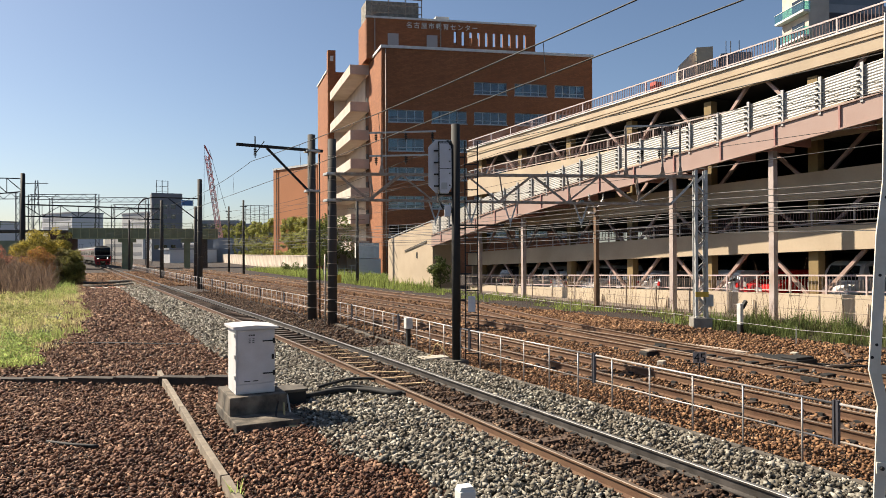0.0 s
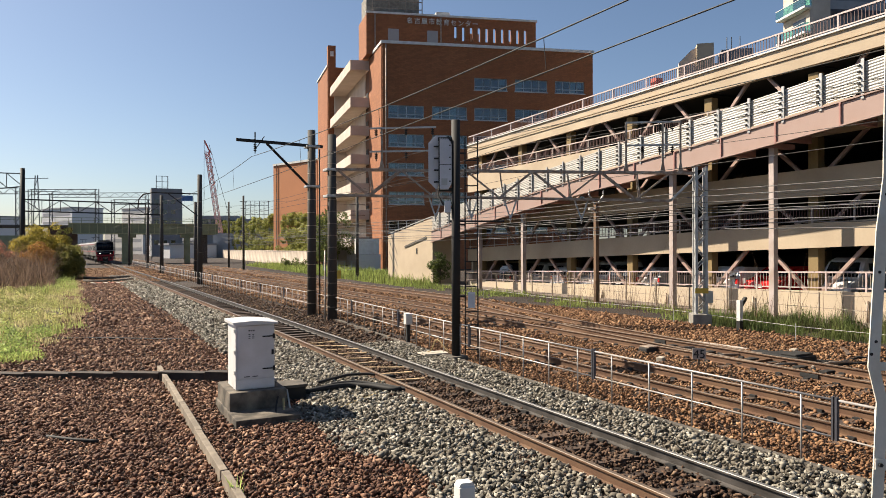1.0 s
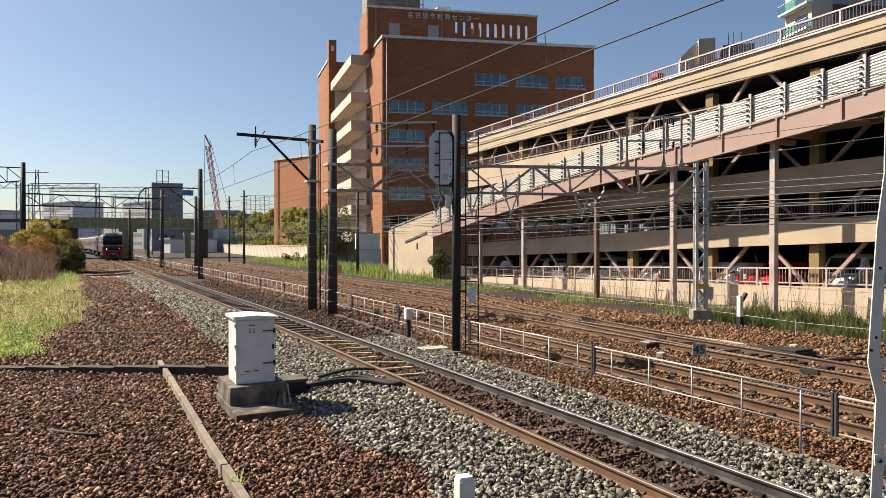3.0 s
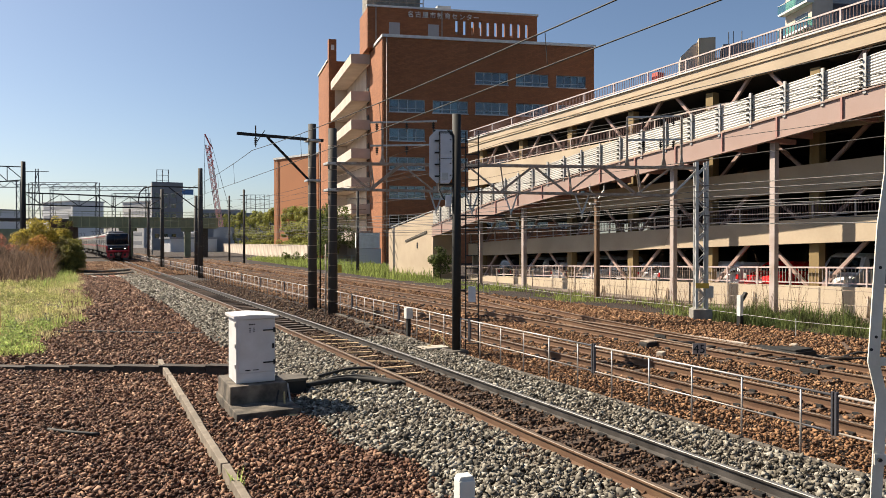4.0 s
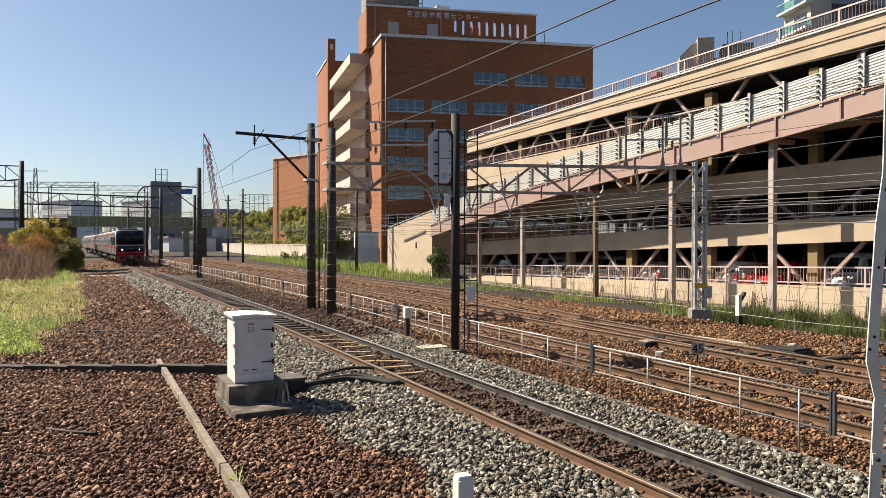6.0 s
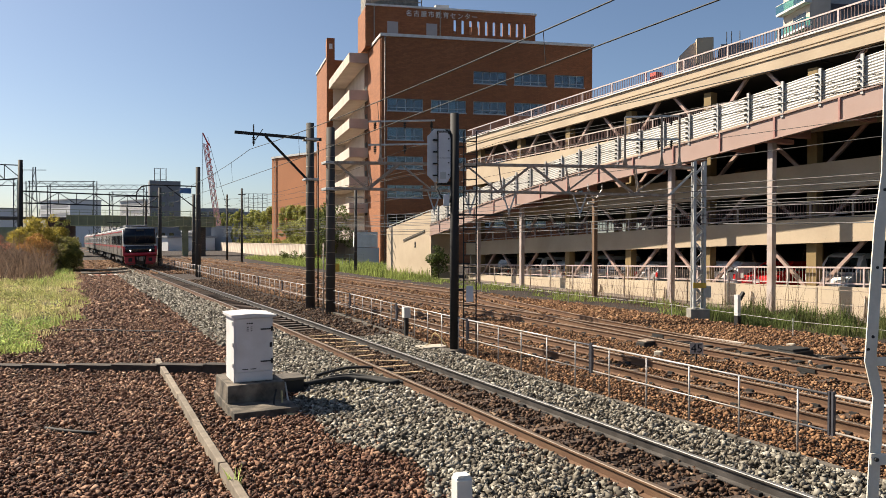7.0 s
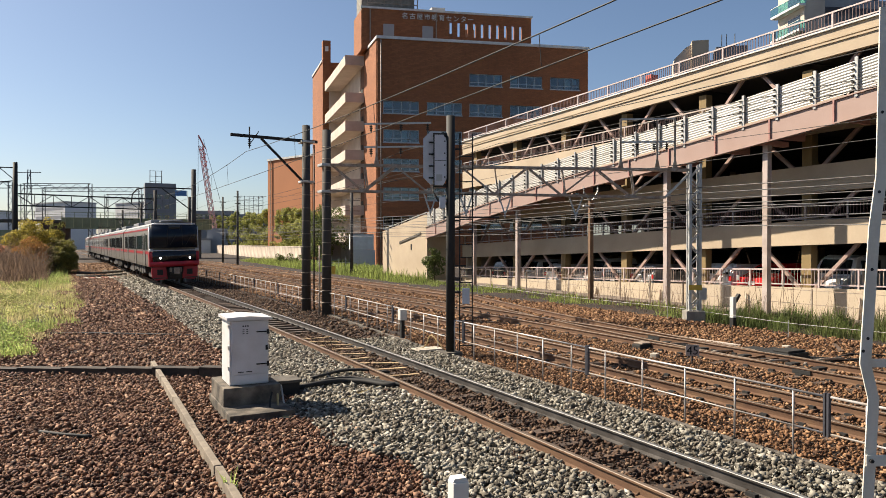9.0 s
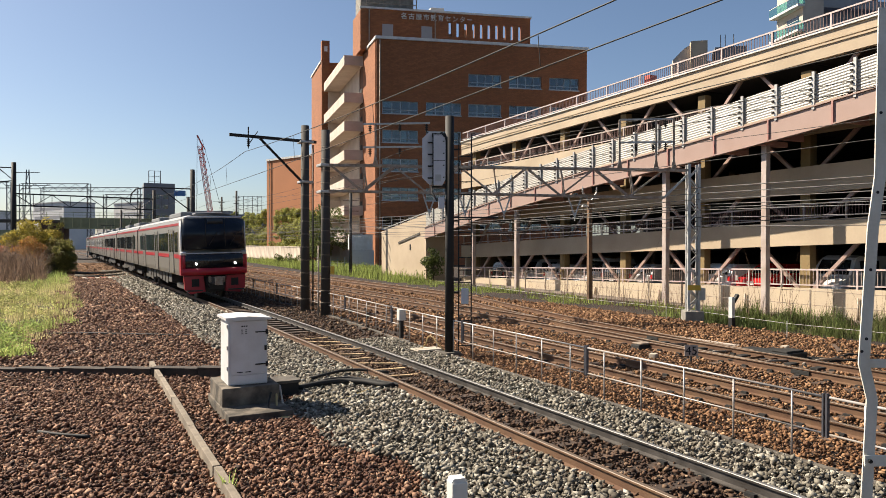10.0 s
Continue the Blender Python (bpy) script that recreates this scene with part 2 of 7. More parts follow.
M.update(
    cable_grey=mat("cable_grey", (0.10, 0.10, 0.10), 0.6, 0.1, scale=2, fine=30, vary=0.1, bump=0.0),
    yellow=mat("yellow", (0.65, 0.42, 0.05), 0.6, scale=3, fine=30, vary=0.15, bump=0.0),
    blue=mat("blue", (0.05, 0.16, 0.40), 0.5, scale=3, fine=30, vary=0.1, bump=0.0),
    signal_grey=mat("signal_grey", (0.62, 0.62, 0.65), 0.5, scale=2, fine=30, vary=0.1, c2=(0.5, 0.5, 0.52), bump=0.02),
    wire=mat("wire", (0.02, 0.019, 0.018), 0.7, 0.0, scale=2, fine=30, vary=0.1, bump=0.0),
    mast_brown=mat("mast_brown", (0.20, 0.12, 0.07), 0.8, scale=2, fine=30, vary=0.3, bump=0.1),
)
M.update(
    train_door=mat("train_door", (0.20, 0.188, 0.172), 0.4, 0.3, scale=1.5, fine=25, vary=0.1, bump=0.02),
    under=mat("under", (0.05, 0.045, 0.042), 0.85, scale=3, fine=30, vary=0.3, bump=0.1),
    rim=mat("rim", (0.50, 0.51, 0.54), 0.4, 0.1, scale=2, fine=20, vary=0.08, bump=0.0),
    screen=mat("screen", (0.008, 0.013, 0.024), 0.18, scale=0.5, fine=2, vary=0.2, bump=0.0, spec=0.3),
    black_gloss=mat("black_gloss", (0.012, 0.014, 0.018), 0.2, scale=2, fine=20, vary=0.1, bump=0.0),
    dim_sign=mat("dim_sign", (0.03, 0.035, 0.04), 0.3, scale=2, fine=20, vary=0.1, bump=0.0),
)
M.update(
    cabinet_white=mat("cabinet_white", (0.62, 0.61, 0.61), 0.5, scale=2.2, fine=35, vary=0.08, c2=(0.5, 0.48, 0.46), bump=0.04, blotch=0.38),
    kerb=mat("kerb", (0.306, 0.255, 0.196), 0.9, scale=3.5, fine=45, c2=(0.17, 0.14, 0.106), bump=0.4, obj=0.15),
    pale_concrete=mat("pale_concrete", (0.468, 0.425, 0.357), 0.9, scale=4, fine=40, c2=(0.34, 0.297, 0.238), bump=0.3),
    cable_tan=mat("cable_tan", (0.42, 0.32, 0.14), 0.6, scale=3, fine=40, vary=0.2, bump=0.05),
    cable_pale=mat("cable_pale", (0.45, 0.43, 0.38), 0.6, scale=3, fine=40, vary=0.2, bump=0.05),
    fence=mat("fence", (0.42, 0.42, 0.44), 0.5, 0.4, scale=3, fine=40, vary=0.2, c2=(0.3, 0.26, 0.22), bump=0.05),
    fence_dark=mat("fence_dark", (0.07, 0.07, 0.085), 0.6, 0.3, scale=3, fine=40, vary=0.2, bump=0.05),
    post_steel=mat("post_steel", (0.68, 0.65, 0.58), 0.6, 0.1, scale=7, fine=70, vary=0.15, c2=(0.56, 0.52, 0.44), bump=0.08),
    car_white=mat("car_white", (0.75, 0.75, 0.75), 0.25, scale=1, fine=10, vary=0.04, bump=0.0),
    car_red=mat("car_red", (0.60, 0.02, 0.02), 0.22, scale=1, fine=10, vary=0.05, bump=0.0),
    car_silver=mat("car_silver", (0.45, 0.45, 0.46), 0.25, 0.4, scale=1, fine=10, vary=0.05, bump=0.0),
    car_dark=mat("car_dark", (0.03, 0.03, 0.035), 0.2, scale=1, fine=10, vary=0.05, bump=0.0),
    board_red=mat("board_red", (0.32, 0.10, 0.07), 0.8, scale=3, fine=20, vary=0.3, bump=0.1),
    board_pale=mat("board_pale", (0.5, 0.42, 0.36), 0.8, scale=3, fine=20, vary=0.3, bump=0.1),
    plank=mat("plank", (0.40, 0.28, 0.15), 0.85, scale=5, fine=40, vary=0.3, c2=(0.2, 0.13, 0.07), bump=0.3, obj=0.3),
    tail=mat("tail", (0.5, 0.02, 0.02), 0.2, scale=1, fine=10, vary=0.05, bump=0.0),
)
def leafy(name, c, c2):
    """Leaves and blades: thin, a little translucent, each one of its own tone."""
    m = mat(name, c, 0.6, vary=0.2, scale=0.7, fine=9, bump=0.0, island=0.6, c2=c2, spec=0.25)
    nt = m.node_tree
    b, out = nt.nodes["Principled BSDF"], nt.nodes["Material Output"]
    tr, mx = nt.nodes.new("ShaderNodeBsdfTranslucent"), nt.nodes.new("ShaderNodeMixShader")
    nt.links.new(b.inputs["Base Color"].links[0].from_socket, tr.inputs[0])
    mx.inputs[0].default_value = 0.45
    nt.links.new(b.outputs[0], mx.inputs[1]), nt.links.new(tr.outputs[0], mx.inputs[2]), nt.links.new(mx.outputs[0], out.inputs[0])
    return m


M.update(
    grass_pale=leafy("grass_pale", (0.62, 0.54, 0.30), (0.44, 0.39, 0.19)),
    grass_green=leafy("grass_green", (0.50, 0.50, 0.20), (0.30, 0.31, 0.11)),
    weed_green=leafy("weed_green", (0.46, 0.54, 0.18), (0.26, 0.34, 0.10)),
    weed_red=leafy("weed_red", (0.3, 0.12, 0.045), (0.22, 0.1, 0.05)),
    reed=leafy("reed", (0.23, 0.16, 0.115), (0.12, 0.083, 0.06)),
    bank_green=leafy("bank_green", (0.15, 0.20, 0.06), (0.12, 0.13, 0.05)),
    bank_light=leafy("bank_light", (0.30, 0.35, 0.10), (0.22, 0.27, 0.08)),
    leaf_yellow=leafy("leaf_yellow", (0.52, 0.41, 0.07), (0.27, 0.235, 0.05)),
    leaf_olive=leafy("leaf_olive", (0.30, 0.28, 0.075), (0.15, 0.15, 0.04)),
    leaf_orange=leafy("leaf_orange", (0.46, 0.23, 0.06), (0.28, 0.15, 0.05)),
    leaf_dark=leafy("leaf_dark", (0.13, 0.16, 0.045), (0.08, 0.10, 0.03)),
    leaf_red=leafy("leaf_red", (0.48, 0.20, 0.14), (0.35, 0.17, 0.12)),
    leaf_hedge=leafy("leaf_hedge", (0.38, 0.38, 0.11), (0.20, 0.21, 0.055)),
    bark=mat("bark", (0.10, 0.075, 0.055), 0.9, scale=4, fine=30, vary=0.3, bump=0.4),
    path=mat("path", (0.204, 0.17, 0.14), 0.95, scale=0.8, fine=25, vary=0.3, bump=0.4, c2=(0.145, 0.115, 0.0935)),
    old_wall=mat("old_wall", (0.616, 0.528, 0.431), 0.92, scale=0.6, fine=10, vary=0.15, c2=(0.352, 0.29, 0.238), bump=0.15, obj=0.1),
    abutment=mat("abutment", (0.10, 0.06, 0.045), 0.9, scale=0.8, fine=12, vary=0.3, bump=0.2),
    base_concrete=mat("base_concrete", (0.21, 0.175, 0.135), 0.92, scale=4, fine=50, c2=(0.045, 0.038, 0.03), bump=0.5, blotch=0.52),
    crane_pale=mat("crane_pale", (0.70, 0.40, 0.37), 0.6, scale=1, fine=10, vary=0.1, bump=0.0),
    green_light=mat("green_light", (0.42, 0.44, 0.26), 0.7, scale=0.8, fine=15, vary=0.2, bump=0.0),
    # more far tones with the haze put into the colour
    far_steel=mat("far_steel", (0.15, 0.15, 0.155), 0.7, scale=0.5, fine=5, vary=0.15, bump=0.0),
    far_dark=mat("far_dark", (0.22, 0.23, 0.25), 0.9, scale=0.3, fine=3, vary=0.15, bump=0.0),
    far_pale=mat("far_pale", (0.561, 0.552, 0.544), 0.9, scale=0.1, fine=2, vary=0.12, bump=0.0),
    green_glass=mat("green_glass", (0.12, 0.30, 0.24), 0.2, scale=0.5, fine=4, vary=0.1, bump=0.0),
)

def clear_glass(name, tint, share):
    """Thin window glass: mostly clear, with a mirror sheen."""
    m = bpy.data.materials.new(name)
    m.use_nodes = True
    nt = m.node_tree
    out = nt.nodes["Material Output"]
    tr, gl, mx = nt.nodes.new("ShaderNodeBsdfTransparent"), nt.nodes.new("ShaderNodeBsdfGlossy"), nt.nodes.new("ShaderNodeMixShader")
    tr.inputs[0].default_value = (*tint, 1)
    gl.inputs["Roughness"].default_value = 0.04
    mx.inputs[0].default_value = share
    nt.links.new(tr.outputs[0], mx.inputs[1]), nt.links.new(gl.outputs[0], mx.inputs[2]), nt.links.new(mx.outputs[0], out.inputs[0])
    return m


M["balcony_glass"] = clear_glass("balcony_glass", (0.45, 0.80, 0.70), 0.25)
M["window_glass"] = clear_glass("window_glass", (0.55, 0.66, 0.70), 0.10)
# brick courses as fine relief and tone on the far office block
for key in ("brick",):
    nt = M[key].node_tree
    N, L = nt.nodes, nt.links
    bsdf = N["Principled BSDF"]
    geo, sep, add, comb = N.new("ShaderNodeNewGeometry"), N.new("ShaderNodeSeparateXYZ"), N.new("ShaderNodeMath"), N.new("ShaderNodeCombineXYZ")
    L.new(geo.outputs["Position"], sep.inputs[0])
    L.new(sep.outputs[0], add.inputs[0]), L.new(sep.outputs[1], add.inputs[1])
    L.new(add.outputs[0], comb.inputs[0]), L.new(sep.outputs[2], comb.inputs[1])
    bk = N.new("ShaderNodeTexBrick")
    L.new(comb.outputs[0], bk.inputs["Vector"])
    bk.inputs["Scale"].default_value = 1.0
    bk.inputs["Brick Width"].default_value, bk.inputs["Row Height"].default_value, bk.inputs["Mortar Size"].default_value = 0.46, 0.15, 0.012
    bk.inputs["Color1"].default_value, bk.inputs["Color2"].default_value, bk.inputs["Mortar"].default_value = (1.1, 1.08, 1.05, 1), (0.82, 0.8, 0.8, 1), (0.62, 0.62, 0.62, 1)
    old = bsdf.inputs["Base Color"].links[0].from_socket
    mul = N.new("ShaderNodeVectorMath")
    mul.operation = "MULTIPLY"
    L.new(old, mul.inputs[0]), L.new(bk.outputs["Color"], mul.inputs[1]), L.new(mul.outputs[0], bsdf.inputs["Base Color"])


# ---- ground ----
def ground():
    bm = bmesh.new()
    xs = [-900, -300, -120, -60, -30, -15, -6, 0, 4, 8, 12, 16, 20, 22, 24, 30, 45, 90, 200, 500, 900]
    ys = [-60, -20, 0, 4, 8, 12, 16, 20, 26, 34, 44, 60, 80, 110, 150, 220, 400, 800, 1600, 3000]
    grid = [[bm.verts.new((x, y, -0.02)) for x in xs] for y in ys]
    for j in range(len(ys) - 1):
        for i in range(len(xs) - 1):
            bm.faces.new((grid[j][i], grid[j][i + 1], grid[j + 1][i + 1], grid[j + 1][i]))
    single("ground", bm, M["ground"], TRK.copy(), "brown gravelly railway ground reaching to the horizon", "ground", kind="structure")


ground()


# ---- tracks ----
RAIL = [(-0.062, 0.0), (0.062, 0.0), (0.062, 0.012), (0.012, 0.03), (0.010, 0.118), (0.032, 0.128), (0.032, 0.15), (0.026, 0.156),
        (-0.026, 0.156), (-0.032, 0.15), (-0.032, 0.128), (-0.010, 0.118), (-0.012, 0.03), (-0.062, 0.012)]


def rail_mesh(x, stations, dfun, lift=0.036, skins=("rust", "rail_top")):
    bm = bmesh.new()
    rings = [[bm.verts.new((x + u + dfun(s), s, v + lift)) for u, v in RAIL] for s in stations]
    n = len(RAIL)
    for a, b in zip(rings, rings[1:]):
        for i in range(n):
            f = bm.faces.new((a[i], a[(i + 1) % n], b[(i + 1) % n], b[i]))
            f.material_index = 1 if i in (6, 7, 8) else 0
    bm.faces.new(rings[0][::-1]), bm.faces.new(rings[-1])
    return mesh_of("rail", bm, [M[k] for k in skins])


def stations(a, b):
    out, s = [], a
    while s < b:
        out.append(s)
        s += 2.0 if s < 60 else 6.0
    return out + [b]


def track(d, s0, s1, label, spacing=0.62, sleepers_to=130.0, right=("rust", "rail_top")):
    """A track of two rails on timber sleepers, following the bend."""
    t = thing("railway_track", TRK.copy(), label, "track", kind="structure")
    for side in (-1, 1):
        part("rail", rail_mesh(d + side * 0.566, stations(s0, s1), bend, skins=right if side > 0 else ("rust", "rail_top")), None, t)
    shapes = []
    for k in range(4):
        bm = boxes((-1.05 + 0.03 * k, 1.05 - 0.02 * k, -0.1, 0.1, -0.12, 0.032 + 0.003 * k), bev=0.012)
        shapes.append(mesh_of("sleeper", bm, M["sleeper"]))
    s, i = s0 + 0.2, 0
    rnd = random.Random(int(d * 10))
    clips = bmesh.new()
    while s < min(s1, sleepers_to):
        m = pose(d + bend(s), s, 0, 0, 0, rnd.uniform(-1, 1) - math.degrees(math.atan(slope(s))))
        part("sleeper", shapes[i % 4], None, t, m=m)
        for side in (-1, 1):
            for e in (-1, 1):
                x = d + bend(s) + side * 0.566 + e * 0.085
                box(clips, x - 0.03, x + 0.03, s - 0.06, s + 0.06, 0.03, 0.075)
        s += spacing
        i += 1
    tagged(part("rail_fastening", clips, M["black"], t), kind="stuff")
    return t


track(5.73, 1.0, 330, "rusty rails on dark timber sleepers, the running track", right=("worn_rail", "bright_rail"))
track(9.95, 2.0, 330, "rusty rails on dark timber sleepers behind the low fence")
track(13.4, 2.0, 330, "rusty rails on dark timber sleepers beside the points")


# ---- stones of the ballast ----
def stones(name, places, material, label):
    """Many rough stones in one mesh. places: rows of x, y, z, size."""
    rng = np.random.default_rng(len(places))
    base = np.array([(1, 0, 0), (-1, 0, 0), (0, 1, 0), (0, -1, 0), (0, 0, 1), (0, 0, -1)], float)
    tri = np.array([(0, 2, 4), (2, 1, 4), (1, 3, 4), (3, 0, 4), (2, 0, 5), (1, 2, 5), (3, 1, 5), (0, 3, 5)])
    n = len(places)
    q = rng.normal(size=(n, 4))
    q /= np.linalg.norm(q, axis=1)[:, None]
    w, x, y, z = q.T
    R = np.stack([np.stack([1 - 2 * (y * y + z * z), 2 * (x * y - z * w), 2 * (x * z + y * w)], 1),
                  np.stack([2 * (x * y + z * w), 1 - 2 * (x * x + z * z), 2 * (y * z - x * w)], 1),
                  np.stack([2 * (x * z - y * w), 2 * (y * z + x * w), 1 - 2 * (x * x + y * y)], 1)], 1)
    v = base[None] * rng.uniform(0.55, 1.45, (n, 6, 1)) + rng.normal(0, 0.30, (n, 6, 3))
    v = np.einsum("nij,nkj->nki", R, v) * (places[:, 3] / 2)[:, None, None]
    v[:, :, 2] *= 0.85
    v += places[:, None, :3]
    f = (tri[None] + 6 * np.arange(n)[:, None, None]).reshape(-1, 3)
    me = bpy.data.meshes.new(name)
    me.vertices.add(n * 6)
    me.vertices.foreach_set("co", v.reshape(-1))
    me.loops.add(len(f) * 3)
    me.loops.foreach_set("vertex_index", f.reshape(-1).astype(np.int32))
    me.polygons.add(len(f))
    me.polygons.foreach_set("loop_start", np.arange(0, len(f) * 3, 3, dtype=np.int32))
    me.update(calc_edges=True)
    me.materials.append(material)
    ob = new(name, me)
    ob.matrix_basis = TRK.copy()
    return tagged(ob, label, "ballast", kind="stuff")


def spread(d0, d1, s0, s1, per, size, seed, follow=True, keep=None):
    rng = np.random.default_rng(seed)
    n = int((d1 - d0) * (s1 - s0) * per)
    d, s = rng.uniform(d0, d1, n), rng.uniform(s0, s1, n)
    if keep is not None:
        k = keep(d, s)
        d, s = d[k], s[k]
    b = np.array([bend(v) for v in s]) if follow else 0
    sz = (0.55 + 1.15 * rng.uniform(0, 1, len(d)) ** 1.7) * size
    return np.stack([d + b, s, rng.uniform(-0.03, 0.04, len(d)), sz], 1)


# ---- the car park across the tracks ----
PARK_D = 24.4
COLS = [17.15 + 5.03 * k for k in range(-4, 6)]
PA, PB = -6.0, 43.7


def sloped(bm, d0, d1, sa, sb, za, zb, h):
    """A beam along s with its top from za (at sa) to zb (at sb)."""
    vs = [bm.verts.new(p) for p in ((d0, sa, za - h), (d1, sa, za - h), (d1, sb, zb - h), (d0, sb, zb - h),
                                    (d0, sa, za), (d1, sa, za), (d1, sb, zb), (d0, sb, zb))]
    for q in ((0, 3, 2, 1), (4, 5, 6, 7), (0, 1, 5, 4), (1, 2, 6, 5), (2, 3, 7, 6), (3, 0, 4, 7)):
        bm.faces.new([vs[i] for i in q])


def level(z15, z40):
    a, b = [2.67 + (z - 2.67) * 1.0167 for z in (z15, z40)]
    return lambda s: a + (b - a) * (s - 15.66) / 25.0


TOPS = [level(1.08, 0.42), level(3.6, 2.72), level(5.6, 5.2), level(7.95, 7.78), level(10.40, 9.92)]
DEEP = [2.5, 0.93, 1.02, 1.2, 0.95]


def railing(t, zf, d, s0, s1, gap, h, metal, thin, baluster=0.14, half=0.013):
    """Posts, rails and balusters on a deck edge; zf gives the edge's height."""
    bm = bmesh.new()
    bar(bm, (d, s0, zf(s0) + h), (d, s1, zf(s1) + h), 0.05, 0.06)
    r = part("handrail", bm, M[metal], t)
    bm = bmesh.new()
    bar(bm, (d, s0, zf(s0) + 0.12), (d, s1, zf(s1) + 0.12), 0.035, 0.045)
    part("bottom_rail", bm, M[metal], t)
    s = s0
    bm = boxes((-0.03, 0.03, -0.03, 0.03, -0.02, h))
    me = mesh_of("railing_post", bm, M[metal])
    while s < s1:
        part("railing_post", me, None, t, m=pose(d, s, zf(s)))
        s += gap
    bm = bmesh.new()
    s = s0
    while s < s1:
        box(bm, d + 0.005, d + 0.02, s - half, s + half, zf(s) + 0.1, zf(s) + h - 0.02)
        s += baluster
    tagged(part("baluster", bm, M[thin], t), kind="stuff")


def car_park():
    t = thing("car_park", TRK.copy(), "cream concrete multi-storey car park with open sloping decks", "car park")
    for k, (z, h) in enumerate(zip(TOPS, DEEP)):
        start = PB
        bm = bmesh.new()
        sloped(bm, PARK_D, PARK_D + 0.22, PA, start, z(PA), z(start), h)
        if k == 4:
            # two mouldings along the roof edge
            for off in (0.30, 0.42):
                mo = bmesh.new()
                sloped(mo, PARK_D - 0.05, PARK_D, PA, start, z(PA) - off, z(start) - off, 0.07)
                part("moulding", mo, M["cream"], t)
        part("plinth_wall" if k == 0 else "fascia", bm, M["wall_cream" if k == 0 else "cream"], t)
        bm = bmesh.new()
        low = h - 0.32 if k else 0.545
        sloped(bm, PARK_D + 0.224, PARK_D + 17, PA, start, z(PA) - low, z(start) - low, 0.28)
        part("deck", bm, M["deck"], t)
    bm = bmesh.new()
    sloped(bm, PARK_D - 0.08, PARK_D + 0.26, PA, PB, TOPS[4](PA) + 0.06, TOPS[4](PB) + 0.06, 0.06)
    part("coping", bm, M["white"], t)
    # near-black back and end walls, interior shade put into their colour
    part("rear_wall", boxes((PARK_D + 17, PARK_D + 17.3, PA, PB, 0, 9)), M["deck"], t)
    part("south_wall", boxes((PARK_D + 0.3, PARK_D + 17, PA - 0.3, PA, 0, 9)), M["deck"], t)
    col = mesh_of("column", boxes((0.24, 0.62, -0.2, 0.2, 0.0, 9.3)), M["ochre"])
    for s in COLS:
        part("column", col, None, t, m=pose(PARK_D, s, 0))
        part("column", col, None, t, m=pose(PARK_D + 8, s, 0))
    # raking braces, in pairs between the columns on each deck
    for k in range(4):
        floor, roof = TOPS[k], TOPS[k + 1]
        for a, b in zip(COLS, COLS[1:]):
            mid = (a + b) / 2
            for e, f in ((a + 0.3, mid - 0.45), (b - 0.3, mid + 0.45)):
                bm = bmesh.new()
                z0 = floor(e) - (0.3 if k else 0.05)
                z1 = roof(f) - DEEP[k + 1] + 0.1
                bar(bm, (PARK_D + 0.34, e, z0), (PARK_D + 0.34, f, z1), 0.13)
                part("brace", bm, M["pink"], t)
    railing(t, TOPS[0], PARK_D + 0.05, PA, PB, 1.5, 0.70, "pink_white", "post_pink", 0.14, 0.006)
    for k in (1, 3):
        railing(t, TOPS[k], PARK_D + 0.1, PA, PB, 1.65, 0.62, "post_pink", "maroon", 0.12)
    railing(t, lambda s: TOPS[4](s) + 0.06, PARK_D + 0.1, PA, PB, 2.45, 0.6, "pink_white", "maroon", 0.13)
    part("red_box", boxes((PARK_D + 0.3, PARK_D + 0.75, 25.4, 25.8, TOPS[4](26), TOPS[4](26) + 0.62)), M["crane_red"], t, "small red hydrant cabinet on the roof deck")
    # plain drain pipes on the plinth wall
    for s in (10.0, 14.9, 19.6, 24.4, 29.0):
        bm = bmesh.new()
        tube(bm, (PARK_D - 0.06, s, 0), (PARK_D - 0.06, s, TOPS[0](s) - 0.3), 0.035, n=8)
        part("drain_pipe", bm, M["weathered"], t)
    # head and end wall of the lowest bay
    part("end_wall", boxes((PARK_D + 0.3, PARK_D + 17, PB - 0.2, PB, 0, 2.4)), M["cream"], t)
    # beams under the decks, near-black to carry the shade of the bays
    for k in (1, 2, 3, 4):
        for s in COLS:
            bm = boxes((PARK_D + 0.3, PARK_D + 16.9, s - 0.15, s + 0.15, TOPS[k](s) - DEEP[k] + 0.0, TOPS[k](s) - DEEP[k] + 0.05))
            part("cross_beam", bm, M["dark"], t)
    return t


car_park()

RAMP = [(47.0, 2.9), (45.0, 3.12), (37.85, 4.24), (32.4, 4.93), (26.95, 5.52), (20.9, 6.04), (16.5, 6.49), (13.5, 6.81), (-6.0, 8.9)]


def ramp_z(s):
    for (s1, z1), (s0, z0) in zip(RAMP, RAMP[1:]):
        if s0 <= s <= s1:
            return z0 + (z1 - z0) * (s - s0) / (s1 - s0)
    return RAMP[0][1] if s > 47 else RAMP[-1][1]


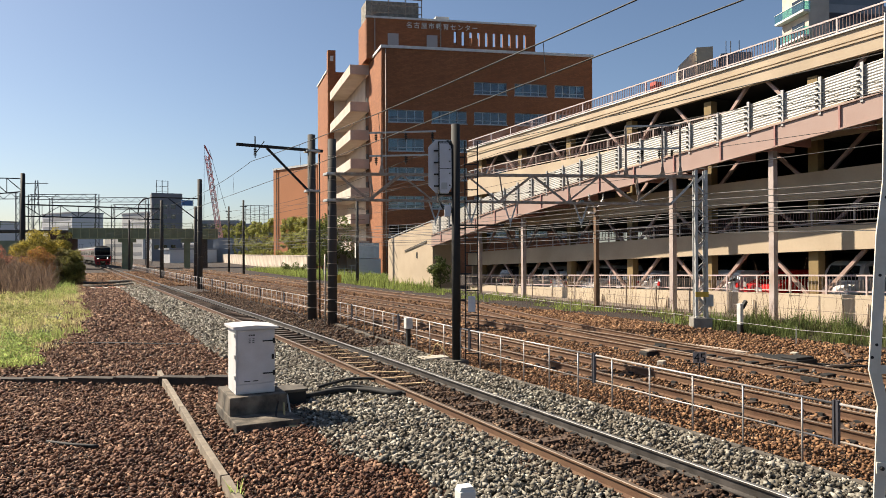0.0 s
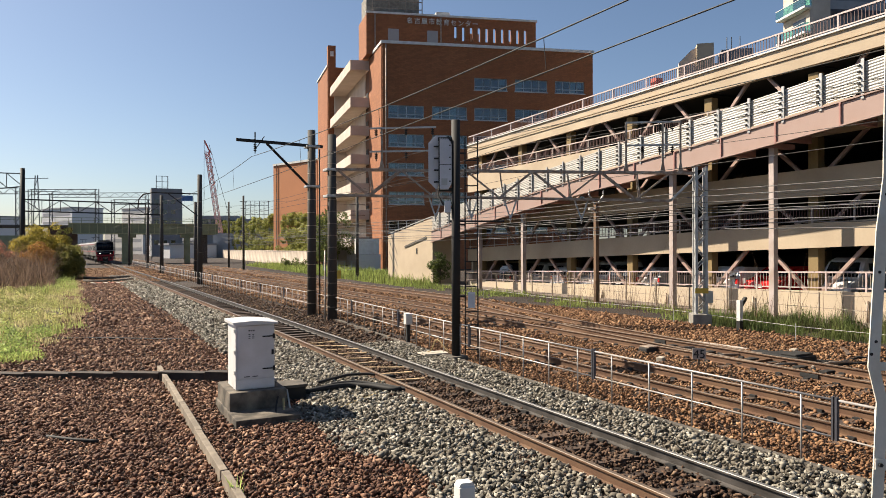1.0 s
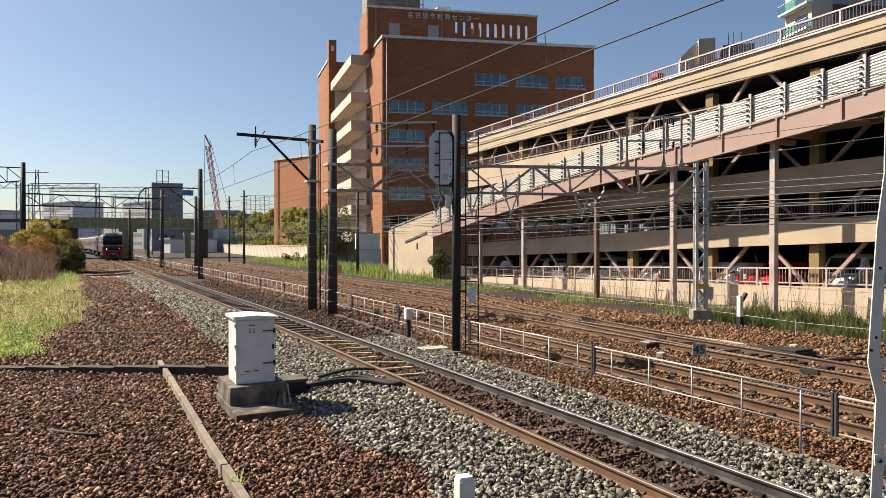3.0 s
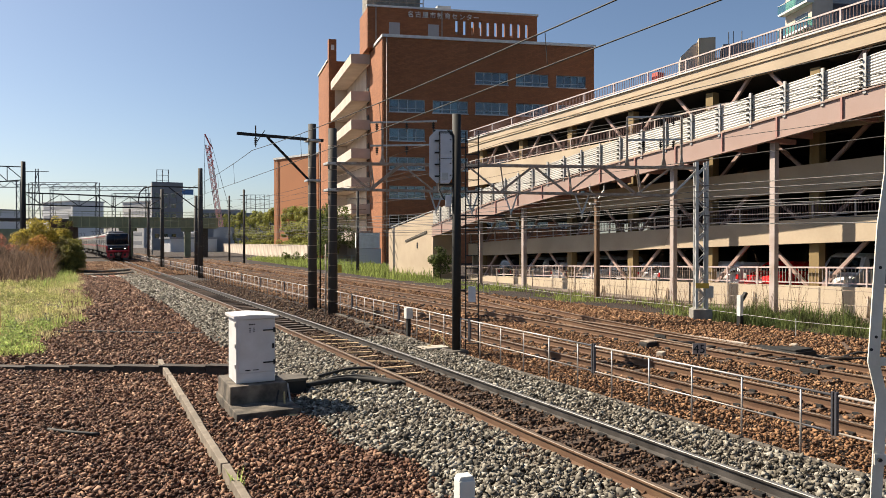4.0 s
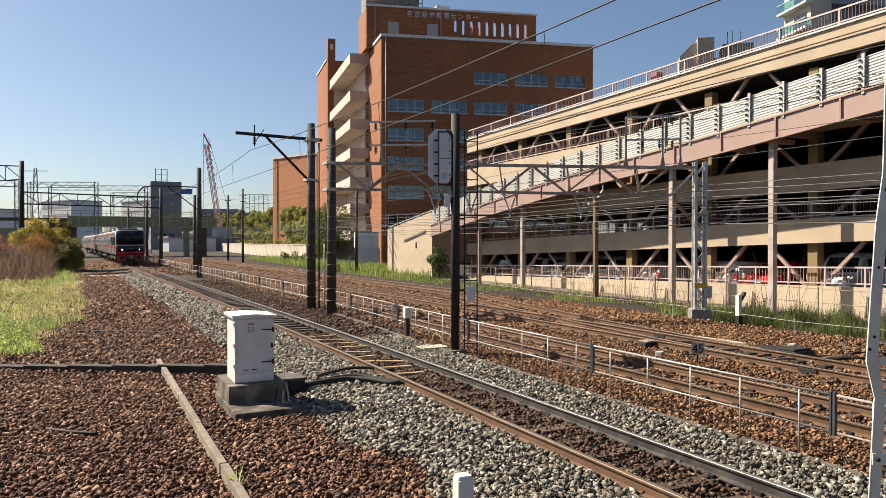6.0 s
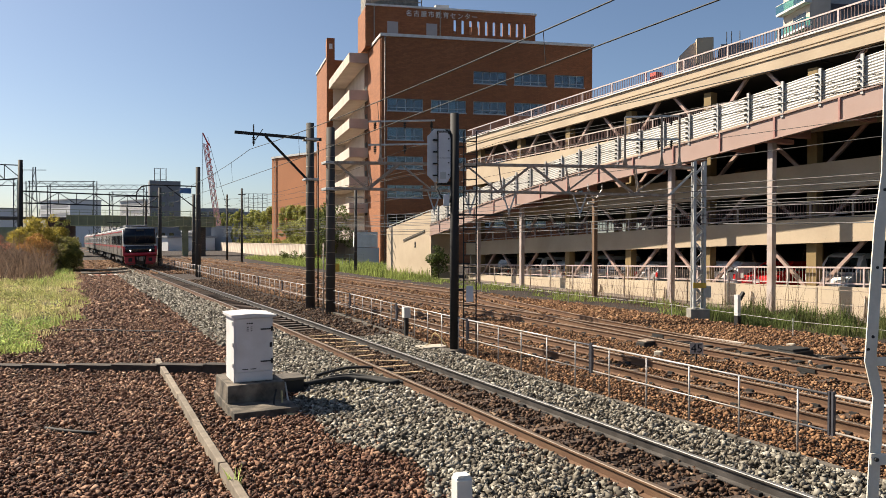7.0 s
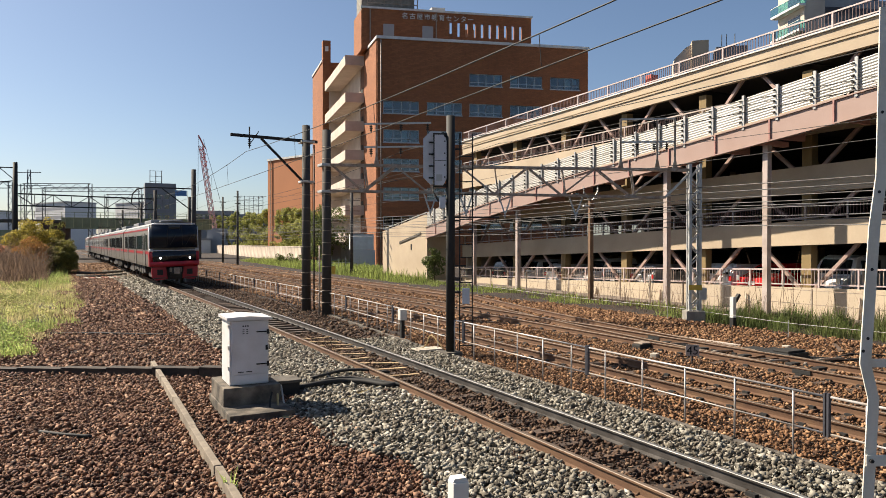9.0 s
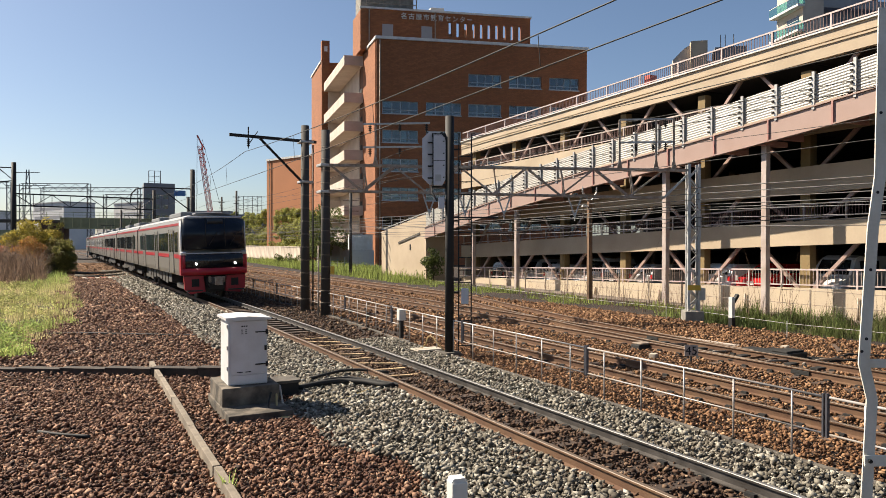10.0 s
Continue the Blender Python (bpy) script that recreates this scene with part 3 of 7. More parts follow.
def ramp():
    t = thing("access_ramp", TRK.copy(), "rising steel ramp with pink edge beam and white corrugated fence", "ramp")
    st = [-6 + 1.5 * k for k in range(34)] + [45.6]
    for name, d0, d1, top, h, m in (("edge_beam", 22.4, 22.52, 0.80, 0.80, "pink"), ("deck", 22.52, 24.35, 0.60, 0.16, "dark_concrete")):
        bm = bmesh.new()
        for s0, s1 in zip(st, st[1:]):
            sloped(bm, d0, d1, s0, s1, ramp_z(s0) + top, ramp_z(s1) + top, h)
        bmesh.ops.remove_doubles(bm, verts=bm.verts, dist=0.001)
        part(name, bm, M[m], t)
    # flange lines and stiffeners on the edge beam
    for top in (0.84, 0.05):
        bm = bmesh.new()
        for s0, s1 in zip(st, st[1:]):
            sloped(bm, 22.34, 22.55, s0, s1, ramp_z(s0) + top, ramp_z(s1) + top, 0.05)
        bmesh.ops.remove_doubles(bm, verts=bm.verts, dist=0.001)
        part("flange", bm, M["pink"], t)
    s = -5.0
    stiff = mesh_of("stiffener", boxes((22.34, 22.40, -0.03, 0.03, 0.0, 0.8)), M["pink_dark"])
    while s < 45.5:
        part("stiffener", stiff, None, t, m=pose(0, s, ramp_z(s)))
        s += 2.45
    # cross beams under the deck
    s = -5.0
    while s < 45:
        part("cross_beam", boxes((22.52, 24.3, s - 0.08, s + 0.08, ramp_z(s) + 0.12, ramp_z(s) + 0.43)), M["pink_dark"], t)
        s += 2.45
    # corrugated sheets: a rippled section swept along the slope, one sheet between two posts
    wave = [(22.45 + 0.009 * math.sin(2 * math.pi * i / 4), 0.92 + 0.98 * i / 40) for i in range(41)]
    s = -5.0
    post = mesh_of("fence_post", boxes((22.36, 22.42, -0.05, 0.05, 0.7, 2.0), (22.42, 22.46, -0.03, 0.03, 0.7, 2.0)), M["galv"])
    knob = mesh_of("fence_clamp", boxes((22.30, 22.37, 0.05, 0.13, 0.95, 1.02), bev=0.01), M["dark"])
    while s < 45.0:
        e = min(s + 1.45, 45.5)
        bm = bmesh.new()
        r0 = [bm.verts.new((d, s, ramp_z(s) + z)) for d, z in wave]
        r1 = [bm.verts.new((d, e, ramp_z(e) + z)) for d, z in wave]
        r2 = [bm.verts.new((d + 0.012, s, ramp_z(s) + z)) for d, z in wave]
        r3 = [bm.verts.new((d + 0.012, e, ramp_z(e) + z)) for d, z in wave]
        for i in range(len(wave) - 1):
            bm.faces.new((r0[i], r1[i], r1[i + 1], r0[i + 1])), bm.faces.new((r2[i], r2[i + 1], r3[i + 1], r3[i]))
        bm.faces.new((r0[-1], r1[-1], r3[-1], r2[-1])), bm.faces.new((r0[0], r2[0], r3[0], r1[0]))
        part("corrugated_sheet", bm, M["sheet"], t)
        p = part("fence_post", post, None, t, m=pose(0, s, ramp_z(s)))
        for k in range(5):
            part("fence_clamp", knob, None, p, m=pose(0, 0, 0.2 * k))
        s = e
    for s in (12.5, 17.5, 22.5, 34.2, 39.3):
        part("support_post", boxes((22.72, 22.95, s - 0.11, s + 0.11, 0, ramp_z(s) + 0.14), bev=0.01), M["post_pink"], t)
        part("bracket", boxes((22.5, 23.9, s - 0.13, s + 0.13, ramp_z(s) - 0.02, ramp_z(s) + 0.16)), M["pink_dark"], t)
    # solid foot of the ramp
    bm = bmesh.new()
    prism(bm, [(45.6, 0.0), (54.0, 0.0), (54.0, 3.7), (46.2, 4.78), (45.6, 4.78)], "x", 22.5, 24.2)
    part("ramp_foot", bm, M["cream"], t)
    bm = bmesh.new()
    bar(bm, (22.47, 46.6, 3.45), (22.47, 50.5, 2.75), 0.06, 0.16)
    part("moulding", bm, M["dark_concrete"], t)
    part("weep_hole", boxes((22.47, 22.503, 48.2, 48.4, 2.2, 2.65)), M["dark"], t)
    bm = bmesh.new()
    bar(bm, (22.7, 46.0, 5.0), (22.7, 54.0, 3.95), 0.05)
    for s in (46.2, 48.7, 51.2, 53.8):
        bar(bm, (22.7, s, 3.7 + (54 - s) * 0.138), (22.7, s, 3.95 + (54 - s) * 0.131), 0.04)
    part("handrail", bm, M["galv"], t)


ramp()


# ---- the brick office block ----
def slab(bm, p, u, w, n, dep, z0, z1):
    """An upright block: from p along u for w metres, dep metres back along n."""
    p, u, n = Vector(p), Vector(u), Vector(n)
    q = [p, p + u * w, p + u * w + n * dep, p + n * dep]
    lo = [bm.verts.new((v.x, v.y, z0)) for v in q]
    hi = [bm.verts.new((v.x, v.y, z1)) for v in q]
    for i in range(4):
        bm.faces.new((lo[i], lo[(i + 1) % 4], hi[(i + 1) % 4], hi[i]))
    bm.faces.new(lo[::-1]), bm.faces.new(hi)


BF = Vector((0.985, 0.175, 0)).normalized()
BS = Vector((-0.31, 0.951, 0)).normalized()
BN = Vector((0.175, -0.985, 0)).normalized()
BC = Vector((-7.4, 86.0, 0))
PC = BC + BF * -0.85 + BS * 5
FACE = Matrix(((BF.x, -BN.x, 0, 0), (BF.y, -BN.y, 0, 0), (0, 0, 1, 0), (0, 0, 0, 1)))


def walled(parent, name, w, z0, z1, holes, material, m, thick=0.5):
    """A wall in x and z, its face at y = 0, with openings through it (rows of x0, x1, z0, z1): one panel between each two joints."""
    xs = sorted({0.0, w, *[h[0] for h in holes], *[h[1] for h in holes]})
    zs = sorted({z0, z1, *[h[2] for h in holes], *[h[3] for h in holes]})
    for xa, xb in zip(xs, xs[1:]):
        run = None
        for za, zb in zip(zs, zs[1:]):
            mx, mz = (xa + xb) / 2, (za + zb) / 2
            solid = not any(h[0] < mx < h[1] and h[2] < mz < h[3] for h in holes)
            if solid:
                run = [za, zb] if run is None else [run[0], zb]
            if (not solid or zb == zs[-1]) and run:
                part(name, boxes((xa, xb, 0, thick, run[0], run[1])), material, parent, m=m)
                run = None


def window(parent, m, x0, x1, z0, z1, seed):
    """A steel window of three lights with blinds behind, in a wall opening."""
    rnd = random.Random(seed)
    w, h = x1 - x0, z1 - z0
    fr = bmesh.new()
    cuts = [0.0, w * 0.26, w * 0.5, w * 0.74, w - 0.08]
    for a in cuts:
        box(fr, a, a + 0.08, 0.14, 0.26, 0, h)
    for z in (0, h * 0.27, h - 0.08):
        box(fr, 0, w, 0.15, 0.25, z, z + 0.08)
    win = part("window", fr, M["alu"], parent, m=m @ pose(x0, 0, z0))
    part("sill", boxes((-0.08, w + 0.08, -0.1, 0.14, -0.12, 0.0)), M["alu"], win)
    for a, b in zip(cuts, cuts[1:]):
        part("pane", boxes((a + 0.08, b, 0.195, 0.205, 0.08, h - 0.08)), M["window_glass"], win)
        if rnd.random() < 0.36:
            low = rnd.choice((0.0, 0.27, 0.45))
            part("blind", boxes((a + 0.08, b - rnd.uniform(0, 0.35), 0.32, 0.34, 0.08 + h * low, h - 0.08)), M["curtain"], win)


def office():
    t = thing("office_building", pose(0, 0, 0), "brown brick office block with white roof edge and outside stairs", "building")
    cols = [(0.76, 5.22), (6.22, 10.71), (11.66, 15.95), (16.99, 21.3), (22.36, 26.37)]
    rows = [18.85 - 3.58 * k for k in range(5)]
    holes = [(a, b, 22.67, 24.22) for a, b in cols[2:]] + [(a, b, z, z + 1.57) for z in rows for a, b in cols]
    front = Matrix.Translation(BC) @ FACE
    walled(t, "wall_panel", 27.5, 0, 28.0, holes, M["brick"], front)
    for i, h in enumerate(holes):
        window(t, front, *h, i)
    bm = bmesh.new()
    slab(bm, BC + BF * 0.02 + BS * 0.52, BF, 27.4, BS, 24, 0, 27.9)
    part("body", bm, M["brick_dark"], t)
    bm = bmesh.new()
    slab(bm, BC - BF * 0.01 + BS * 0.5, BF, 0.03, BS, 7.2, 0, 28.0)
    part("side_wall", bm, M["brick"], t)
    bm = bmesh.new()
    slab(bm, BC - BF * 0.15 - BS * 0.15, BF, 27.8, BS, 0.5, 28.0, 28.35)
    slab(bm, BC - BF * 0.15 + BS * 0.35, BF, 0.5, BS, 7.4, 28.0, 28.35)
    part("roof_edge", bm, M["white"], t, "white metal roof edge")
    bm = bmesh.new()
    for w in (0.45,):
        p = BC + BF * w + BN * 0.1
        tube(bm, (p.x, p.y, 0), (p.x, p.y, 27.9), 0.07, n=8)
    part("downpipe", bm, M["weathered"], t)
    # roof house with louvres, doors and the sign
    ph = [(11.59 + k * 1.07, 11.99 + k * 1.07, 30.25, 32.2) for k in range(10)]
    roofm = Matrix.Translation(PC) @ FACE
    walled(t, "penthouse_panel", 22.9, 28.0, 33.3, ph, M["brick"], roofm)
    for x0, x1, z0, z1 in ph:
        part("louvre_frame", boxes((x0, x0 + 0.05, 0.2, 0.3, z0, z1)), M["brick_dark"], t, m=roofm)
    for x0, x1 in ((2.77, 4.19), (7.94, 9.38)):
        part("roof_door", boxes((x0, x1, -0.06, 0.0, 29.0, 31.4)), M["grey_door"], t, "plain grey roof door", m=roofm)
    part("downpipe", boxes((9.72, 9.86, -0.14, -0.02, 28.5, 33.4)), M["weathered"], t, m=roofm)
    part("downpipe", boxes((1.0, 1.14, -0.14, -0.02, 28.5, 33.3)), M["weathered"], t, m=roofm)
    part("roof_edge", boxes((-0.15, 23.05, -0.15, 0.3, 33.3, 33.55)), M["white"], t, m=roofm)
    bm = bmesh.new()
    slab(bm, PC + BS * 0.52, BF, 11.2, BS, 4.8, 28, 33.25)
    part("penthouse_body", bm, M["brick"], t)
    sign = bpy.data.curves.new("sign_text", "FONT")
    sign.body, sign.size, sign.extrude, sign.space_character = "名古屋市教育センター", 0.86, 0.05, 1.28
    txt = new("sign_text", sign)
    txt.parent = t
    txt.matrix_basis = roofm @ pose(5.2, -0.08, 32.28, 90, 0, 0)
    sign.materials.append(M["white"])
    tagged(txt, "white raised Japanese lettering on the brick roof house")
    # plant on the roof house
    bm = bmesh.new()
    for w in (0.8, 3.0, 5.2, 7.4):
        for k in (0.4, 4.0):
            p = PC + BF * w + BS * k
            bar(bm, (p.x, p.y, 33.3), (p.x, p.y, 36.2), 0.12)
    for z in (34.2, 35.2, 36.1):
        for k in (0.4, 4.0):
            a, b = PC + BF * 0.8 + BS * k, PC + BF * 7.4 + BS * k
            bar(bm, (a.x, a.y, z), (b.x, b.y, z), 0.1)
    part("roof_frame", bm, M["weathered"], t)
    bm = bmesh.new()
    slab(bm, PC + BF * 0.2 + BS * 1.2, BF, 7.0, BS, 3.2, 33.5, 36.0)
    part("water_tank", bm, M["concrete"], t)
    bm = bmesh.new()
    slab(bm, PC + BF * 9.5 + BS * 1.0, BF, 1.8, BS, 1.6, 33.3, 34.3)
    part("roof_vent", bm, M["white"], t)
    # plant seen through the slots of the roof house
    bm = bmesh.new()
    for w, h in ((12.0, 1.6), (14.4, 2.3), (17.2, 0.9), (19.6, 1.5)):
        slab(bm, PC + BF * w + BS * 2.0, BF, 1.3, BS, 1.2, 28.5, 29.6 + h)
    part("roof_plant", bm, M["weathered"], t)
    # wing and chimney at the end of the access balconies
    W0 = Vector((-18.1, 110.0, 0))
    bm = bmesh.new()
    slab(bm, W0, BF, 6.0, BS, 11, 0, 31.3)
    part("wing", bm, M["brick"], t)
    bm = bmesh.new()
    slab(bm, W0 - BF * 0.15 - BS * 0.1, BF, 1.4, BS, 11.2, 31.3, 31.6)
    part("roof_edge", bm, M["white"], t)
    bm = bmesh.new()
    slab(bm, W0 - BS * 0.5, BF, 1.2, BS, 1.2, 0, 34.6)
    part("chimney", bm, M["brick"], t)
    bm = bmesh.new()
    slab(bm, W0 - BS * 0.55 + BF * 0.35, BF, 0.5, BS, 0.1, 32.9, 33.7)
    part("chimney_vent", bm, M["white"], t)
    # access balconies on the side of the block: a short front and a long side parapet at every storey
    A0 = BC + BS * 7.7
    for z in (27.8, 22.85, 19.05, 15.2, 11.35, 7.8, 4.2):
        bm = bmesh.new()
        slab(bm, A0 - BF * 2.5, BF, 2.5, BS, 0.22, z - 1.3, z)
        part("front_parapet", bm, M["stair"], t)
        bm = bmesh.new()
        slab(bm, A0 - BF * 2.5 + BS * 0.22, BF, 0.22, BS, 17.0, z - 1.3, z)
        part("side_parapet", bm, M["stair"], t)
        bm = bmesh.new()
        slab(bm, A0 - BF * 2.3 + BS * 0.22, BF, 2.2, BS, 17.0, z - 1.3, z - 1.1)
        part("balcony_floor", bm, M["stair"], t)
    bm = bmesh.new()
    slab(bm, A0 - BF * 0.06 + BS * 2.2, BF, 0.1, BS, 15.0, 0, 27.6)
    part("inner_wall", bm, M["stair"], t)
    # near-black slabs stand for the shade inside the openings
    for z in (24.0, 20.2, 16.4, 12.6, 8.8):
        bm = bmesh.new()
        slab(bm, A0 - BF * 0.1 + BS * 0.5, BF, 0.1, BS, 1.2, z - 2.6, z - 0.4)
        part("balcony_door", bm, M["dark"], t)
    bm = bmesh.new()
    slab(bm, A0 - BF * 1.9 + BS * 16.9, BF, 1.9, BS, 0.2, 0, 27.6)
    part("end_wall", bm, M["stair"], t)
    return t


office()


def low_block():
    t = thing("brick_annex", pose(0, 0, 0), "lower orange brick annex behind the trees", "building")
    bm = bmesh.new()
    slab(bm, Vector((-21.8, 121.4, 0)), Vector((-0.75, 0.66, 0)), 13, Vector((0.66, 0.75, 0)), 16, 0, 18.0)
    part("wall", bm, M["annex"], t)
    bm = bmesh.new()
    slab(bm, Vector((-21.7, 121.1, 0)), Vector((-0.75, 0.66, 0)), 13.3, Vector((0.66, 0.75, 0)), 16.3, 18.0, 18.35)
    part("roof_edge", bm, M["white"], t)
    p = Vector((-21.8, 121.3, 0)) + Vector((-0.75, 0.66, 0)) * 12
    bm = bmesh.new()
    tube(bm, (p.x, p.y - 0.1, 0), (p.x, p.y - 0.1, 18.2), 0.08, n=6)
    part("downpipe", bm, M["weathered"], t)


low_block()


# ---- the train ----
def train_s(t):
    """How far along the track its front stands at t seconds."""
    return 146.0 - 10.25 * t - 0.12 * t * t


SECTION = [(-1.36, 1.1), (-1.395, 1.3), (-1.40, 2.2), (-1.395, 2.95), (-1.36, 3.35), (-1.25, 3.58), (-0.98, 3.74), (-0.5, 3.81), (0.0, 3.83),
           (0.5, 3.81), (0.98, 3.74), (1.25, 3.58), (1.36, 3.35), (1.395, 2.95), (1.40, 2.2), (1.395, 1.3), (1.36, 1.1)]
RT = 0.17


def loft(bm, rings):
    n = len(rings[0])
    vs = [[bm.verts.new(p) for p in r] for r in rings]
    for a, b in zip(vs, vs[1:]):
        for i in range(n):
            bm.faces.new((a[i], a[(i + 1) % n], b[(i + 1) % n], b[i]))
    bm.faces.new(vs[0][::-1]), bm.faces.new(vs[-1])


def nose(x):
    """The front's rounding in plan."""
    return -9.30 + 0.42 * (abs(x) / 1.40) ** 2.4


def front_sheet(bm, x0, x1, z0, z1, out, depth=0.05, n=20, lean=0.09):
    """A curved panel on the train's front, out metres proud of the nose."""
    front, back = [], []
    for j, z in enumerate((z0, z1)):
        for i in range(n + 1):
            x = x0 + (x1 - x0) * i / n
            y = nose(x) - out + lean * max(0.0, z - 2.3)
            front.append(bm.verts.new((x, y, z + RT)))
            back.append(bm.verts.new((x, y + depth, z + RT)))
    k = n + 1
    for i in range(n):
        bm.faces.new((front[i], front[i + 1], front[k + i + 1], front[k + i])).smooth = True
        bm.faces.new((back[i], back[k + i], back[k + i + 1], back[i + 1]))
        bm.faces.new((front[i], back[i], back[i + 1], front[i + 1]))
        bm.faces.new((front[k + i], front[k + i + 1], back[k + i + 1], back[k + i]))
    bm.faces.new((front[0], front[k], back[k], back[0])), bm.faces.new((front[n], back[n], back[k + n], front[k + n]))


def train_car(lead, panto, index):
    c = thing("train_car", TRK.copy(), "silver-grey commuter train car with red stripes" + (", red front and lit headlights" if lead else ""), "train car", "cars of the train")
    y0, y1 = -9.2, 9.2
    bm = bmesh.new()
    if lead:
        rings = [[(x * 0.985, nose(x) + 0.09 * max(0.0, z - 2.3) + (0.25 * max(0.0, z - 3.6)), z + RT) for x, z in SECTION], [(x, -8.6, z + RT) for x, z in SECTION], [(x, y1, z + RT) for x, z in SECTION]]
    else:
        rings = [[(x, y0, z + RT) for x, z in SECTION], [(x, y1, z + RT) for x, z in SECTION]]
    loft(bm, rings)
    body = part("body", bm, M["train_grey"], c)
    # roof skin
    bm = bmesh.new()
    roof = [p for p in SECTION if p[1] > 3.5]
    prism(bm, [(x * 1.004, z + RT + 0.012) for x, z in roof] + [(1.22, 3.5 + RT), (-1.22, 3.5 + RT)], "y", -8.75 if lead else y0, y1)
    part("roof", bm, M["train_roof"], c)
    for e in (-1, 1):
        x = e * 1.398
        a, b = min(x, x + e * 0.012), max(x, x + e * 0.012)
        part("red_stripe", boxes((a, b, -8.62 if lead else y0, y1, 1.86 + RT, 2.03 + RT)), M["red_paint"], c)
        top = e * 1.352
        part("red_stripe", boxes((min(top, top + e * 0.03), max(top, top + e * 0.03), -8.62 if lead else y0, y1, 3.32 + RT, 3.42 + RT)), M["red_paint"], c)
        # doors, each with its window, and the windows between them
        doors = [-6.0, 0.0, 6.0] if not lead else [-6.2, -0.6, 5.4]
        for d in doors:
            u0, u1 = min(x, x + e * 0.02), max(x, x + e * 0.02)
            dr = part("door", boxes((u0, u1, d - 0.68, d + 0.68, 1.16 + RT, 3.12 + RT)), M["train_door"], c)
            o0, o1 = min(x + e * 0.02, x + e * 0.026), max(x + e * 0.02, x + e * 0.026)
            for k in (-1, 1):
                part("door_window", boxes((o0, o1, d + k * 0.33 - 0.22, d + k * 0.33 + 0.22, 2.12 + RT, 2.98 + RT)), M["glass"], dr)
            part("door_gap", boxes((o0, o1, d - 0.72, d - 0.66, 1.16 + RT, 3.16 + RT)), M["black"], dr)
            part("door_gap", boxes((o0, o1, d + 0.66, d + 0.72, 1.16 + RT, 3.16 + RT)), M["black"], dr)
        wins = [(doors[0] + 1.1, doors[1] - 1.1), (doors[1] + 1.1, doors[2] - 1.1)]
        for w0, w1 in wins:
            mid = (w0 + w1) / 2
            for a0, a1 in ((w0, mid - 0.05), (mid + 0.05, w1)):
                o0, o1 = min(x, x + e * 0.014), max(x, x + e * 0.014)
                part("side_window", boxes((o0, o1, a0, a1, 2.14 + RT, 3.02 + RT)), M["glass"], c)
        for a0, a1 in ((doors[0] - 1.9, doors[0] - 1.0), (doors[2] + 1.0, doors[2] + 2.3)):
            o0, o1 = min(x, x + e * 0.014), max(x, x + e * 0.014)
            part("side_window", boxes((o0, o1, a0, a1, 2.14 + RT, 3.02 + RT)), M["glass"], c)
    # roof units
    for y in (-4.2, 3.6):
        part("air_conditioner", boxes((-0.95, 0.95, y - 1.9, y + 1.9, 3.75 + RT, 4.0 + RT), bev=0.06), M["train_roof"], c)
    if lead:
        part("roof_antenna", boxes((-0.6, 0.6, -8.0, -7.1, 3.80 + RT, 3.90 + RT), bev=0.03), M["train_roof"], c)
    if panto:
        bm = bmesh.new()
        for e in (-0.5, 0.5):
            bar(bm, (e, 7.6, 3.95 + RT), (e * 0.7, 6.7, 4.45 + RT), 0.06)
            bar(bm, (e * 0.7, 6.7, 4.45 + RT), (e, 7.6, 4.95 + RT), 0.05)
        bar(bm, (-0.85, 7.6, 4.97 + RT), (0.85, 7.6, 4.97 + RT), 0.07)
        bar(bm, (-0.6, 7.6, 3.92 + RT), (0.6, 7.6, 3.92 + RT), 0.1)
        part("pantograph", bm, M["dark"], c)
    # underfloor gear, bogies and wheels
    rnd = random.Random(index)
    y = -4.6
    while y < 4.4:
        w = rnd.uniform(0.5, 1.3)
        for e in (-1, 1):
            part("underfloor_box", boxes((min(e * 0.55, e * 1.2), max(e * 0.55, e * 1.2), y, y + w, 0.42 + rnd.uniform(0, 0.25) + RT, 1.1 + RT)), M["under"], c)
        y += w + rnd.uniform(0.15, 0.5)
    for y in (-6.6, 6.6):
        bm = boxes((-1.05, -0.9, y - 1.45, y + 1.45, 0.42 + RT, 0.66 + RT), (0.9, 1.05, y - 1.45, y + 1.45, 0.42 + RT, 0.66 + RT), (-0.9, 0.9, y - 0.2, y + 0.2, 0.4 + RT, 1.0 + RT))
        bogie = part("bogie", bm, M["under"], c)
        for wy in (-1.05, 1.05):
            for e in (-1, 1):
                bm = bmesh.new()
                tube(bm, (e * 0.50, y + wy, 0.43 + RT), (e * 0.63, y + wy, 0.43 + RT), 0.43, n=20)
                part("wheel", bm, M["under"], bogie)
    part("gangway", boxes((-0.6, 0.6, y1, y1 + 0.5, 1.2 + RT, 3.3 + RT)), M["black"], c)
    if lead:
        # the front, from the skirt up
        bm = bmesh.new()
        front_sheet(bm, -1.34, 1.34, 2.24, 3.60, 0.05, 0.12)
        g = part("windscreen", bm, M["screen"], c, "large dark wrap-round windscreen")
        for x in (-0.28, 0.62):
            bm = bmesh.new()
            bar(bm, (x, nose(x) - 0.075, 2.42 + RT), (x + 0.36, nose(x) - 0.05, 3.0 + RT), 0.025)
            part("wiper", bm, M["black"], g)
        bm = bmesh.new()
        front_sheet(bm, -0.33, 0.33, 3.36, 3.58, 0.056, 0.01)
        part("destination_sign", bm, M["dim_sign"], g)
        for x in (-0.42, 0.40):
            bm = bmesh.new()
            front_sheet(bm, x, x + 0.03, 2.36, 3.62, 0.056, 0.01, 2)
            part("screen_post", bm, M["black"], g)
        bm = bmesh.new()
